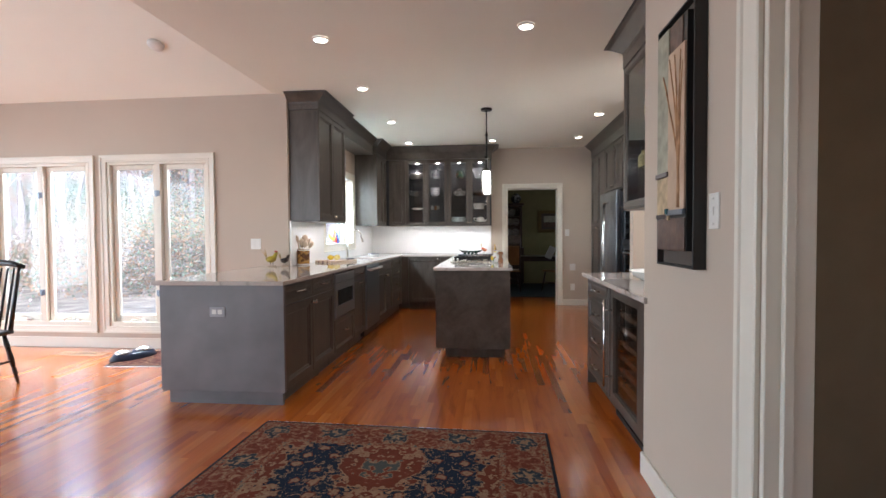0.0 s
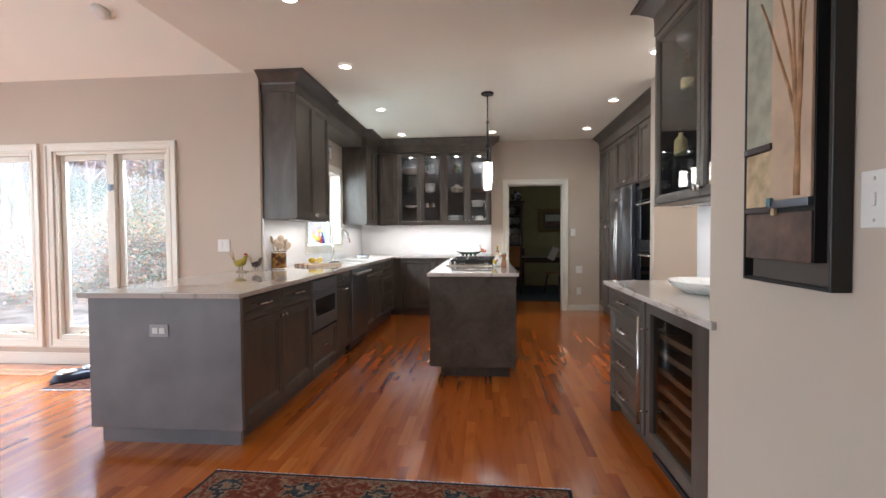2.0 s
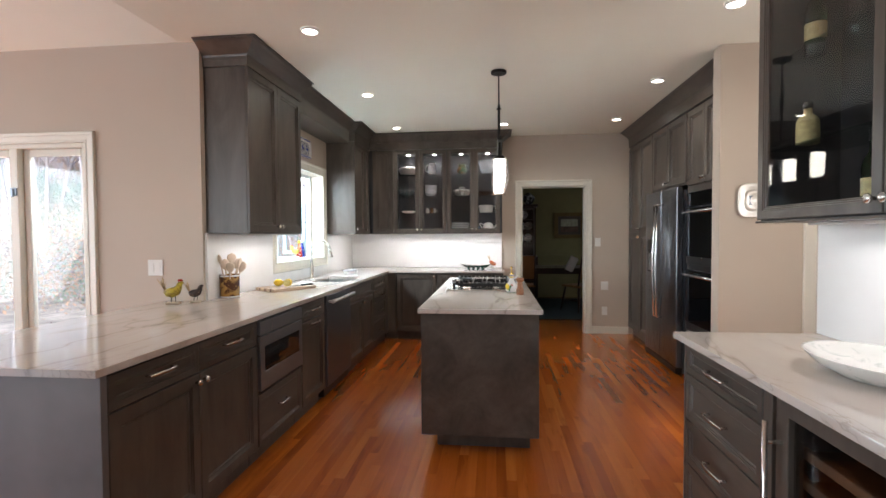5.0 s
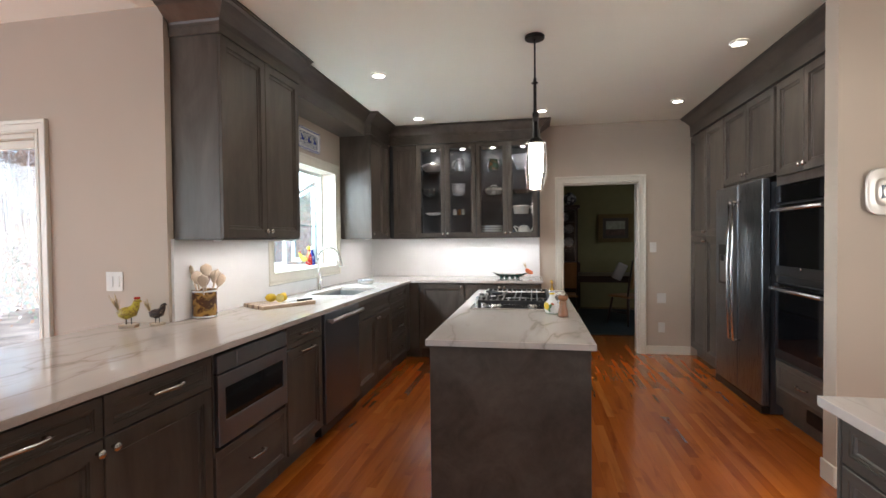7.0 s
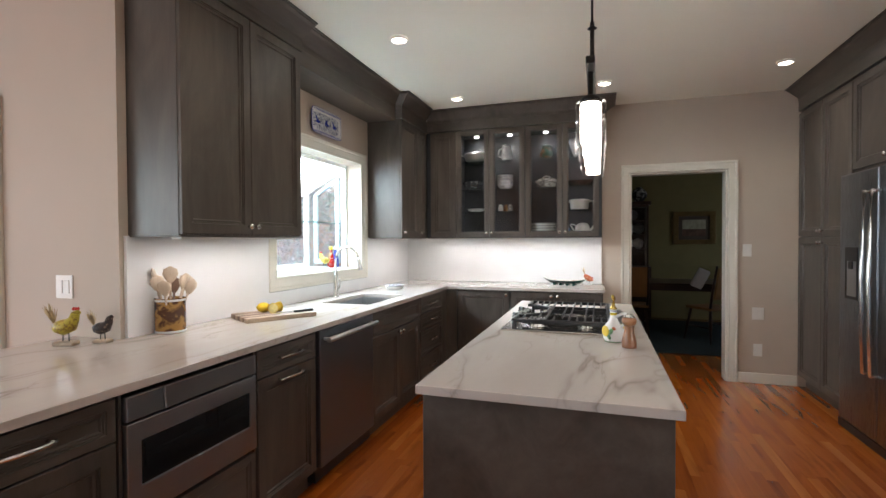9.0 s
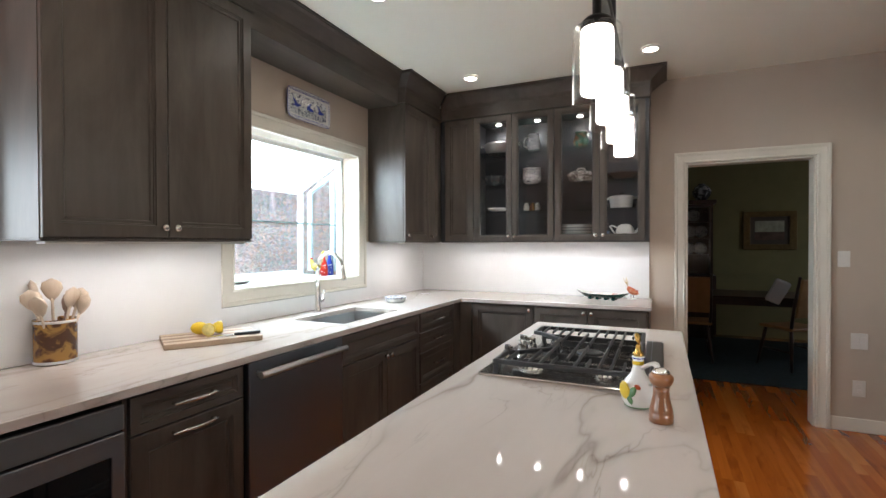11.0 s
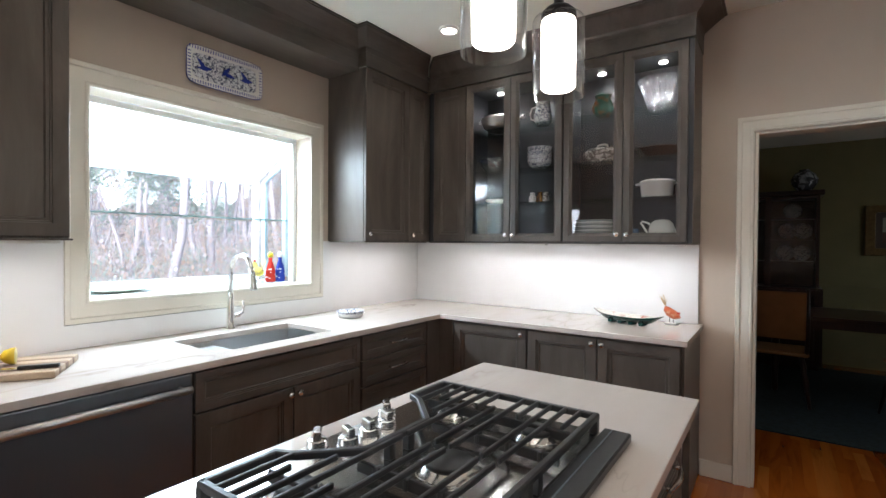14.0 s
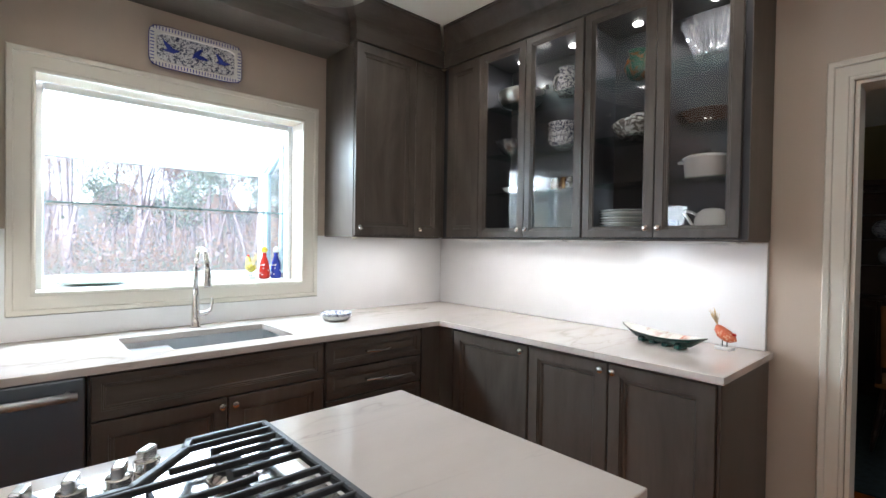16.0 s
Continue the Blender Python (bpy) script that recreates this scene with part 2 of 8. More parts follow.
def rug_mat(name, hx, hy, field, border, cream):
    """Woven wool carpet: bands set by the distance to the edge, rosettes mirrored about the middle."""
    m, t, b = nodes_of(name)
    tc = t.nodes.new("ShaderNodeTexCoord")
    ab = t.nodes.new("ShaderNodeVectorMath")
    ab.operation = "ABSOLUTE"
    t.links.new(tc.outputs["Object"], ab.inputs[0])
    sep = t.nodes.new("ShaderNodeSeparateXYZ")
    t.links.new(ab.outputs[0], sep.inputs[0])

    def math_(op, a, c):
        n = t.nodes.new("ShaderNodeMath")
        n.operation = op
        for i, q in ((0, a), (1, c)):
            if isinstance(q, (int, float)):
                n.inputs[i].default_value = q
            else:
                t.links.new(q, n.inputs[i])
        return n.outputs[0]

    d = math_("MINIMUM", math_("SUBTRACT", hx, sep.outputs[0]), math_("SUBTRACT", hy, sep.outputs[1]))

    def flowers(sx, sy, wob, warp_scale, random_, stops):
        """Palmettes on a lattice, their outlines serrated by a noise."""
        n = t.nodes.new("ShaderNodeTexNoise")
        n.inputs["Scale"].default_value = warp_scale
        n.inputs["Detail"].default_value = 3.0
        t.links.new(ab.outputs[0], n.inputs["Vector"])
        mp = t.nodes.new("ShaderNodeMapping")
        mp.inputs["Scale"].default_value = (sx, sy, 0)
        t.links.new(ab.outputs[0], mp.inputs["Vector"])
        sh = t.nodes.new("ShaderNodeVectorMath")
        sh.operation = "SUBTRACT"
        sh.inputs[1].default_value = (0.5, 0.5, 0.5)
        t.links.new(n.outputs["Color"], sh.inputs[0])
        sc = t.nodes.new("ShaderNodeVectorMath")
        sc.operation = "SCALE"
        sc.inputs["Scale"].default_value = wob
        t.links.new(sh.outputs[0], sc.inputs[0])
        ad = t.nodes.new("ShaderNodeVectorMath")
        ad.operation = "ADD"
        t.links.new(mp.outputs[0], ad.inputs[0])
        t.links.new(sc.outputs[0], ad.inputs[1])
        vo = N(t, "ShaderNodeTexVoronoi", Scale=1.0, Randomness=random_)
        vo.voronoi_dimensions = "2D"
        t.links.new(ad.outputs[0], vo.inputs["Vector"])
        return vo.outputs["Distance"], stops

    def painted(fl):
        return ramp(t, *fl)

    kx, ky = 2 / (hx - 0.15), max(2, round(3 * hy / 1.37)) / (hy - 0.15)
    dim = tuple(0.6 * q + 0.4 * p for p, q in zip(cream, border))
    mottle = ramp(t, noise_tex(t, ab.outputs[0], 16, 4, 0.6, 1.5), [(0.36, tuple(0.75 * c for c in border)), (0.48, border), (0.56, dim), (0.66, cream)])
    ground_ = ramp(t, noise_tex(t, ab.outputs[0], 20, 4, 0.6, 2.0), [(0.40, field), (0.56, field), (0.60, cream), (0.64, dim), (0.68, field), (0.74, (0.07, 0.085, 0.085))])
    small = flowers(8.0, 8.0, 0.5, 30, 0.7, [(0.0, dim), (0.12, cream), (0.20, border), (0.25, (0, 0, 0))])
    navy = mix(t, math_("LESS_THAN", small[0], 0.24), ground_, painted(small))
    med = flowers(kx / 2, ky / 2, 0.55, 17, 0.0, [(0.0, (0.07, 0.085, 0.085)), (0.09, (0.07, 0.085, 0.085)), (0.11, cream), (0.13, border), (0.27, tuple(0.8 * c for c in border)), (0.29, cream), (0.33, dim)])
    med2 = flowers(kx / 1.2, ky / 1.2, 0.55, 21, 0.35, [(0.0, border), (0.10, border), (0.13, cream), (0.22, dim)])
    fl_a = mix(t, math_("LESS_THAN", med2[0], 0.22), navy, painted(med2))
    fl_a = mix(t, math_("LESS_THAN", med[0], 0.32), fl_a, painted(med))
    pal = flowers(kx, ky, 0.55, 26, 0.0, [(0.0, dim), (0.06, cream), (0.08, (0.06, 0.075, 0.08)), (0.17, field), (0.20, cream), (0.23, dim)])
    fl_b = mix(t, math_("LESS_THAN", pal[0], 0.225), mottle, painted(pal))
    fl_c = ramp(t, noise_tex(t, ab.outputs[0], 45, 2, 0.5, 1.0), [(0.42, border), (0.5, dim), (0.58, cream), (0.64, (0.08, 0.09, 0.09))])
    col = mix(t, math_("GREATER_THAN", d, 0.018), (0.02, 0.022, 0.03), fl_c)
    col = mix(t, math_("GREATER_THAN", d, 0.05), col, fl_b)
    col = mix(t, math_("GREATER_THAN", d, 0.255), col, fl_c)
    col = mix(t, math_("GREATER_THAN", d, 0.29), col, fl_a)
    weave = noise_tex(t, ab.outputs[0], 260, 2)
    col = mix(t, 0.5, col, ramp(t, weave, [(0.3, (0.5, 0.5, 0.5)), (0.7, (1, 1, 1))]), "MULTIPLY")
    t.links.new(col, b.inputs["Base Color"])
    b.inputs["Roughness"].default_value = 0.95
    b.inputs["Specular IOR Level"].default_value = 0.1
    bump(t, b, weave, 0.5, 0.004)
    return m


def spotted(name, base, marks, scale=12.0, cut=0.3, rough=0.2):
    """Glazed pottery with painted blots."""
    m, t, b = nodes_of(name)
    v = coords(t)
    n = noise_tex(t, v, scale, 3, 0.6, 1.0)
    t.links.new(ramp(t, n, [(cut, marks), (cut + 0.12, base)]), b.inputs["Base Color"])
    b.inputs["Roughness"].default_value = rough
    return m


M = {
    "wall": plain("wall_paint", (0.55, 0.462, 0.378), 0.75, vary=0.03, scale=1.5, bumps=0.12, fine=220),
    "ceiling": plain("ceiling_paint", (0.89, 0.88, 0.79), 0.85, vary=0.02, scale=1.0, bumps=0.12, fine=160),
    "trim": plain("cream_trim_paint", (0.76, 0.72, 0.63), 0.4, vary=0.03, scale=4),
    "cab": wood("grey_stained_maple", (0.047, 0.0375, 0.031), (0.128, 0.105, 0.087), "z", 0.36, blotch=0.55),
    "cab_h": wood("grey_stained_maple_across", (0.047, 0.0375, 0.031), (0.128, 0.105, 0.087), "y", 0.36, blotch=0.55),
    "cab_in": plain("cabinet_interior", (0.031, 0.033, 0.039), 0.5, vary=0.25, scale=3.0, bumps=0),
    # cloudy cabinet stain, made paler and bluer to carry window light in its colour
    "cab_lit": plain("window_lit_cabinet_stain", (0.172, 0.158, 0.162), 0.40, vary=0.20, scale=3.2, bumps=0.06, fine=120),
    # darker copy of the cabinet interior: the unlit bar's shade is in its colour
    "bar_in": wood("shaded_bar_interior", (0.010, 0.0105, 0.012), (0.018, 0.019, 0.021), "z", 0.5),
    "quartz": quartz("veined_quartz"),
    "splash": plain("white_quartz_backsplash", (0.86, 0.855, 0.85), 0.12, vary=0.04, scale=2.5, bumps=0),
    "steel": steel("brushed_steel", (0.31, 0.335, 0.38), 0.28),
    "mw_steel": steel("grey_brushed_steel", (0.33, 0.34, 0.36), 0.40, "y"),
    "sink_steel": steel("satin_steel", (0.62, 0.62, 0.62), 0.35),
    "dark_steel": steel("slate_steel", (0.22, 0.245, 0.285), 0.38),
    "chrome": plain("polished_nickel", (0.74, 0.72, 0.69), 0.22, 1.0, vary=0.03, bumps=0),
    "black_metal": plain("bronze_black_metal", (0.018, 0.016, 0.015), 0.4, 0.6, vary=0.2),
    "iron": plain("cast_iron", (0.022, 0.022, 0.024), 0.42, 0.0, vary=0.2, bumps=0.25, fine=300),
    "black_glass": plain("black_glass", (0.006, 0.006, 0.007), 0.04, 0.0, vary=0.0, bumps=0),
    "black": plain("black_plastic", (0.012, 0.012, 0.013), 0.35, vary=0.1),
    "white": plain("white_plastic", (0.78, 0.76, 0.72), 0.35, vary=0.02),
    "china": plain("white_china", (0.80, 0.79, 0.76), 0.12, vary=0.03, bumps=0),
    "pane": pane_mat("cabinet_pane", gloss=0.036),
    # garden window glass: the view's haze is mixed into the pane
    "window_pane": hazy_pane_mat("hazy_window_pane"),
    "tinted_pane": pane_mat("smoked_pane", (0.62, 0.61, 0.60), 0.035),
    "shelf_glass": pane_mat("shelf_glass", (0.86, 0.95, 0.93), 0.04),
    "edge_glass": plain("glass_edge", (0.22, 0.36, 0.36), 0.1, vary=0.05, bumps=0),
    "crystal": crystal_mat("cut_crystal"),
    "shade_glass": pane_mat("clear_shade_glass"),
    "bulb": glow("opal_shade", (1.0, 0.93, 0.80), PEND_E),
    "lens": glow("can_lens", (1.0, 0.94, 0.84), 2.5),
    "puck": glow("puck_lens", (1.0, 0.95, 0.88), 2.5),
    "strip": glow("led_strip", (1.0, 0.95, 0.90), 6.0),
    "plank": plank_mat("oak_strip", False),
    "planks": plank_mat("oak_strips", True),
    "subfloor": plain("floor_joint", (0.10, 0.032, 0.008), 0.6),
}


# ---- mesh helpers ----
def box(bm, x0, x1, y0, y1, z0, z1, bev=0.0, seg=1, m=None):
    vs = [bm.verts.new(p) for p in ((x0, y0, z0), (x1, y0, z0), (x1, y1, z0), (x0, y1, z0), (x0, y0, z1), (x1, y0, z1), (x1, y1, z1), (x0, y1, z1))]
    fs = [bm.faces.new([vs[i] for i in q]) for q in ((3, 2, 1, 0), (4, 5, 6, 7), (0, 1, 5, 4), (1, 2, 6, 5), (2, 3, 7, 6), (3, 0, 4, 7))]
    if bev > 0:
        es = list({e for f in fs for e in f.edges})
        r = bmesh.ops.bevel(bm, geom=es, offset=bev, segments=seg, affect="EDGES", profile=0.5)
        vs = list({v for f in r["faces"] for v in f.verts} | {v for v in vs if v.is_valid})
    if m is not None:
        bmesh.ops.transform(bm, matrix=m, verts=vs)
    return vs


def boxes(*args):
    bm = bmesh.new()
    for a in args:
        box(bm, *a)
    return bm


def lathe(bm, prof, segs=24, m=None, close_top=True, close_bottom=True, sx=1.0, sy=1.0, flute=0.0, nfl=12):
    """Turns (radius, height) pairs about z."""
    rings = []
    for r, z in prof:
        ring = []
        for i in range(segs):
            a = 2 * math.pi * i / segs
            q = r * (1 + flute * math.cos(nfl * a))
            ring.append(bm.verts.new((q * math.cos(a) * sx, q * math.sin(a) * sy, z)))
        rings.append(ring)
    for a, b in zip(rings, rings[1:]):
        for i in range(segs):
            j = (i + 1) % segs
            f = bm.faces.new((a[i], a[j], b[j], b[i]))
            f.smooth = True
    if close_bottom:
        bm.faces.new(rings[0][::-1])
    if close_top:
        bm.faces.new(rings[-1])
    vs = [v for r in rings for v in r]
    if m is not None:
        bmesh.ops.transform(bm, matrix=m, verts=vs)
    return vs


def tube(bm, pts, rad, segs=8, caps=True):
    """A round bar through points; rad is one number or one for each point."""
    pts = [Vector(p) for p in pts]
    rads = rad if isinstance(rad, (list, tuple)) else [rad] * len(pts)
    rings = []
    up = Vector((0, 0, 1))
    for i, p in enumerate(pts):
        d = (pts[min(i + 1, len(pts) - 1)] - pts[max(i - 1, 0)]).normalized()
        side = d.cross(up)
        if side.length < 0.05:
            side = d.cross(Vector((1, 0, 0)))
        side.normalize()
        other = side.cross(d).normalized()
        rings.append([bm.verts.new(p + rads[i] * (math.cos(2 * math.pi * k / segs) * side + math.sin(2 * math.pi * k / segs) * other)) for k in range(segs)])
    for a, b in zip(rings, rings[1:]):
        for k in range(segs):
            f = bm.faces.new((a[k], a[(k + 1) % segs], b[(k + 1) % segs], b[k]))
            f.smooth = True
    if caps:
        bm.faces.new(rings[0][::-1])
        bm.faces.new(rings[-1])


def slab(bm, us, vs_, filled, w0, w1, bev=0.0, m=None):
    """A plate over a grid of cells, with holes where filled() says no; sides only at its borders."""
    cache = {}

    def vert(i, j, w):
        k = (i, j, w)
        if k not in cache:
            cache[k] = bm.verts.new((us[i], vs_[j], w))
        return cache[k]

    nu, nv = len(us) - 1, len(vs_) - 1
    on = [[filled((us[i] + us[i + 1]) / 2, (vs_[j] + vs_[j + 1]) / 2) for j in range(nv)] for i in range(nu)]
    ok = lambda i, j: 0 <= i < nu and 0 <= j < nv and on[i][j]
    faces = []
    for i in range(nu):
        for j in range(nv):
            if not on[i][j]:
                continue
            faces.append(bm.faces.new((vert(i, j, w1), vert(i + 1, j, w1), vert(i + 1, j + 1, w1), vert(i, j + 1, w1))))
            faces.append(bm.faces.new((vert(i, j + 1, w0), vert(i + 1, j + 1, w0), vert(i + 1, j, w0), vert(i, j, w0))))
            for (di, dj), (a, b) in (((0, -1), ((i, j), (i + 1, j))), ((1, 0), ((i + 1, j), (i + 1, j + 1))), ((0, 1), ((i + 1, j + 1), (i, j + 1))), ((-1, 0), ((i, j + 1), (i, j)))):
                if not ok(i + di, j + dj):
                    faces.append(bm.faces.new((vert(*a, w0), vert(*b, w0), vert(*b, w1), vert(*a, w1))))
    verts = list(cache.values())
    if bev > 0:
        bm.normal_update()
        es = [e for e in bm.edges if len(e.link_faces) == 2 and e.calc_face_angle(0) > 1.0]
        bmesh.ops.bevel(bm, geom=es, offset=bev, segments=2, affect="EDGES", profile=0.5)
        verts = bm.verts[:]
    if m is not None:
        bmesh.ops.transform(bm, matrix=m, verts=verts)
    return bm


def finish(name, bm, material, base=(0, 0, 0)):
    bmesh.ops.recalc_face_normals(bm, faces=bm.faces[:])
    bmesh.ops.translate(bm, vec=[-c for c in base], verts=bm.verts[:])
    me = bpy.data.meshes.new(name)
    bm.to_mesh(me)
    bm.free()
    me.materials.append(material)
    return me


def root_of(ob):
    p = Vector((0, 0, 0))
    while ob is not None:
        p += ob.location
        ob = ob.parent
    return p


def thing(name, base, label, category, group="", kind=""):
    ob = new(name)
    ob.location = base
    ob.empty_display_size = 0.1
    return tagged(ob, label, category, group, kind)


def part(name, bm, material, parent, label=""):
    """One mesh under a thing or a part; bm is in world metres."""
    ob = new(name, finish(name, bm, material, root_of(parent)))
    ob.parent = parent
    return tagged(ob, label)


def solid(name, bm, material, label, category, group="", kind="", base=(0, 0, 0)):
    ob = new(name, finish(name, bm, material, base))
    ob.location = base
    return tagged(ob, label, category, group, kind)


# frames for fronts: u along the front, v up, w out of it
def front(origin, u, w):
    u, w = Vector(u), Vector(w)
    m = Matrix((u, (0, 0, 1), w)).transposed().to_4x4()
    m.translation = origin
    return m


EAST = lambda x: front((x, 0, 0), (0, 1, 0), (1, 0, 0))      # u = y, faces +x
SOUTH = lambda y: front((0, y, 0), (1, 0, 0), (0, -1, 0))     # u = x, faces -y
WEST = lambda x: front((x, 0, 0), (0, 1, 0), (-1, 0, 0))     # u = y, faces -x

BEAD = [(0.0, -0.001), (0.0, 0.017), (0.003, 0.020), (0.052, 0.020), (0.054, 0.014), (0.059, 0.014), (0.060, 0.009), (0.070, 0.009), (0.075, 0.002)]
GLAZED = [(0.0, 0.0), (0.0, 0.018), (0.002, 0.020), (0.038, 0.020), (0.040, 0.016), (0.045, 0.016), (0.047, 0.012), (0.052, 0.012), (0.055, 0.008)]
SLIM = [(0.0, 0.0), (0.0, 0.018), (0.002, 0.020), (0.030, 0.020), (0.032, 0.016), (0.037, 0.016), (0.039, 0.013), (0.044, 0.013), (0.049, 0.008)]


def leaf(bm, m, u0, u1, v0, v1, prof=BEAD, hollow=False):
    """A framed door or drawer front with a stepped bead round a recessed field."""
    rings = []
    for i, w in prof:
        rings.append([bm.verts.new(m @ Vector(p)) for p in ((u0 + i, v0 + i, w), (u1 - i, v0 + i, w), (u1 - i, v1 - i, w), (u0 + i, v1 - i, w))])
    for a, b in zip(rings, rings[1:]):
        for k in range(4):
            bm.faces.new((a[k], a[(k + 1) % 4], b[(k + 1) % 4], b[k]))
    if hollow:
        a, b = rings[-1], [bm.verts.new(v.co - (m.to_3x3() @ Vector((0, 0, prof[-1][1])))) for v in rings[-1]]
        for k in range(4):
            bm.faces.new((a[k], a[(k + 1) % 4], b[(k + 1) % 4], b[k]))
    else:
        bm.faces.new(rings[-1])


def knob(parent, m, u, v, w=0.020):
    bm = bmesh.new()
    lathe(bm, [(0.006, 0), (0.006, 0.010), (0.013, 0.015), (0.016, 0.020), (0.015, 0.026), (0.009, 0.030), (0.002, 0.031)], 14, m @ Matrix.Translation((u, v, w)))
    part("knob", bm, M["chrome"], parent, "polished nickel knob")


def pull(parent, m, u0, u1, v, w=0.020, r=0.0062):
    bm = bmesh.new()
    pts, n = [], 10
    for i in range(n + 1):
        s = i / n
        pts.append(m @ Vector((u0 + (u1 - u0) * s, v + 0.0015 * math.sin(s * 2 * math.pi), w + 0.022 + 0.010 * math.sin(s * math.pi))))
    tube(bm, pts, [r * (0.8 + 0.5 * math.sin(math.pi * i / n)) for i in range(n + 1)])
    for q in (0.06, 0.94):
        u = u0 + (u1 - u0) * q
        tube(bm, [m @ Vector((u, v, w - 0.002)), m @ Vector((u, v, w + 0.026))], r * 0.9)
    part("handle", bm, M["chrome"], parent, "curved nickel bow handle")


def door(parent, m, u0, u1, v0, v1, at=None, prof=BEAD, name="door", mat="cab"):
    bm = bmesh.new()
    leaf(bm, m, u0, u1, v0, v1, prof)
    d = part(name, bm, M[mat], parent)
    if at is not None:
        knob(d, m, *at)
    return d


def drawer(parent, m, u0, u1, v0, v1, width=0.16, v=None, mat="cab_h", with_pull=True):
    bm = bmesh.new()
    leaf(bm, m, u0, u1, v0, v1, SLIM)
    d = part("drawer", bm, M[mat], parent)
    if with_pull:
        c = (u0 + u1) / 2
        pull(d, m, c - width / 2, c + width / 2, (v0 + v1) / 2 if v is None else v)
    return d


def glass_door(parent, m, u0, u1, v0, v1, at=None):
    bm = bmesh.new()
    leaf(bm, m, u0, u1, v0, v1, GLAZED, True)
    d = part("door", bm, M["cab"], parent, "wood-framed glass door")
    i = GLAZED[-1][0] - 0.004
    bm = bmesh.new()
    box(bm, u0 + i, u1 - i, v0 + i, v1 - i, 0.003, 0.006, m=m)
    part("pane", bm, M["pane"], d, "clear glass pane").visible_shadow = False
    if at is not None:
        knob(d, m, *at)
    return d


def crown(bm, path, z0=2.63, z1=2.752, out=0.11):
    """A crown moulding swept along corner points; each has the outward direction in plan."""
    prof = [(0.0, 0.0), (0.012, 0.0), (0.012, 0.18), (0.05, 0.3), (0.32, 0.52), (0.7, 0.80), (0.88, 0.88), (0.88, 0.93), (1.0, 0.93), (1.0, 1.0), (0.0, 1.0)]
    rings = []
    for (x, y), (dx, dy) in path:
        rings.append([bm.verts.new((x + dx * p * out, y + dy * p * out, z0 + q * (z1 - z0))) for p, q in prof])
    for a, b in zip(rings, rings[1:]):
        for k in range(len(prof)):
            bm.faces.new((a[k], a[(k + 1) % len(prof)], b[(k + 1) % len(prof)], b[k]))
    bm.faces.new(rings[0])
    bm.faces.new(rings[-1][::-1])

# ---- large structure ----
T = 0.14
CEIL = 2.755
M["wall_green"] = plain("olive_paint", (0.21, 0.185, 0.085), 0.8, vary=0.05, bumps=0.1, fine=200)
M["wall_dark"] = plain("brown_paint", (0.34, 0.28, 0.19), 0.8, vary=0.05)
IN = lambda c, a, b: a < c < b


def wall(name, m, us, vs_, holes, label, mat="wall", thick=T, base=0.0):
    bm = bmesh.new()
    uu = sorted(set(us) | {h[i] for h in holes for i in (0, 1)})
    vv = sorted(set(vs_) | {h[i] for h in holes for i in (2, 3)})
    slab(bm, uu, vv, lambda u, v: not any(IN(u, h[0], h[1]) and IN(v, h[2], h[3]) for h in holes), -thick, 0, m=m)
    return solid(name, bm, M[mat], label, "wall", kind="structure")


WIN_A, WIN_B = (-4.045, -2.855, 0.245, 2.070), (-5.46, -4.27, 0.245, 2.070)
KWIN = (5.985, 7.232, 1.125, 2.095)
DOORWAY = (0.49, 1.368, -0.01, 2.045)
wall("wall_north_window", SOUTH(4.84), [-7.5, -2.10], [0, 2.76], [WIN_A, WIN_B], "beige painted wall with two tall casement windows")
wall("wall_kitchen_west", EAST(-1.96), [4.84, 8.54], [0, CEIL], [KWIN], "beige painted kitchen wall with a garden window")
wall("wall_north", SOUTH(8.40), [-1.96, 2.62], [0, CEIL], [DOORWAY], "beige painted wall with a cased doorway")
wall("wall_hall", WEST(0.975), [-4.0, 2.43], [0, CEIL], [(0.45, 1.386, -0.01, 2.06)], "beige painted wall beside a cased doorway")
solid("wall_bar_side", boxes((1.115, 1.60, 2.31, 2.43, 0, CEIL)), M["wall"], "beige painted end wall of the bar recess", "wall", kind="structure")
solid("wall_bar_back", boxes((1.60, 1.74, 2.31, 4.02, 0, CEIL)), M["wall"], "beige painted wall behind the bar", "wall", kind="structure")
solid("wall_stub", boxes((1.762, 2.42, 5.35, 5.47, 0, CEIL)), M["wall"], "beige painted stub wall beside the oven cabinet", "wall", kind="structure")
# the hole at y 3.2 to 4.1 is invented for the passage lamp
solid("wall_passage", boxes((2.42, 2.54, 2.31, 3.2, 0, CEIL), (2.42, 2.54, 4.1, 5.47, 0, CEIL), (2.42, 2.54, 3.2, 4.1, 0, 0.8), (2.42, 2.54, 3.2, 4.1, 2.1, CEIL)), M["wall"], "beige painted wall of the side passage with an added opening for light", "wall", kind="structure")
solid("wall_kitchen_east", boxes((2.62, 2.74, 5.47, 8.54, 0, CEIL)), M["wall"], "beige wall behind the tall cabinets", "wall", kind="structure")
solid("wall_closing", boxes((1.74, 2.42, 2.31, 2.43, 0, CEIL)), M["wall"], "plain wall closing the passage", "wall", kind="structure")
# the living room behind the camera
wall("wall_west", EAST(-7.5), [-4.0, 4.98], [0, 5.6], [(-3.4, 2.6, 0.3, 2.6)], "beige painted living room wall with a wide window")
wall("wall_south", front((0, -4.0, 0), (1, 0, 0), (0, 1, 0)), [-7.64, 3.6], [0, 5.6], [], "beige painted living room wall")
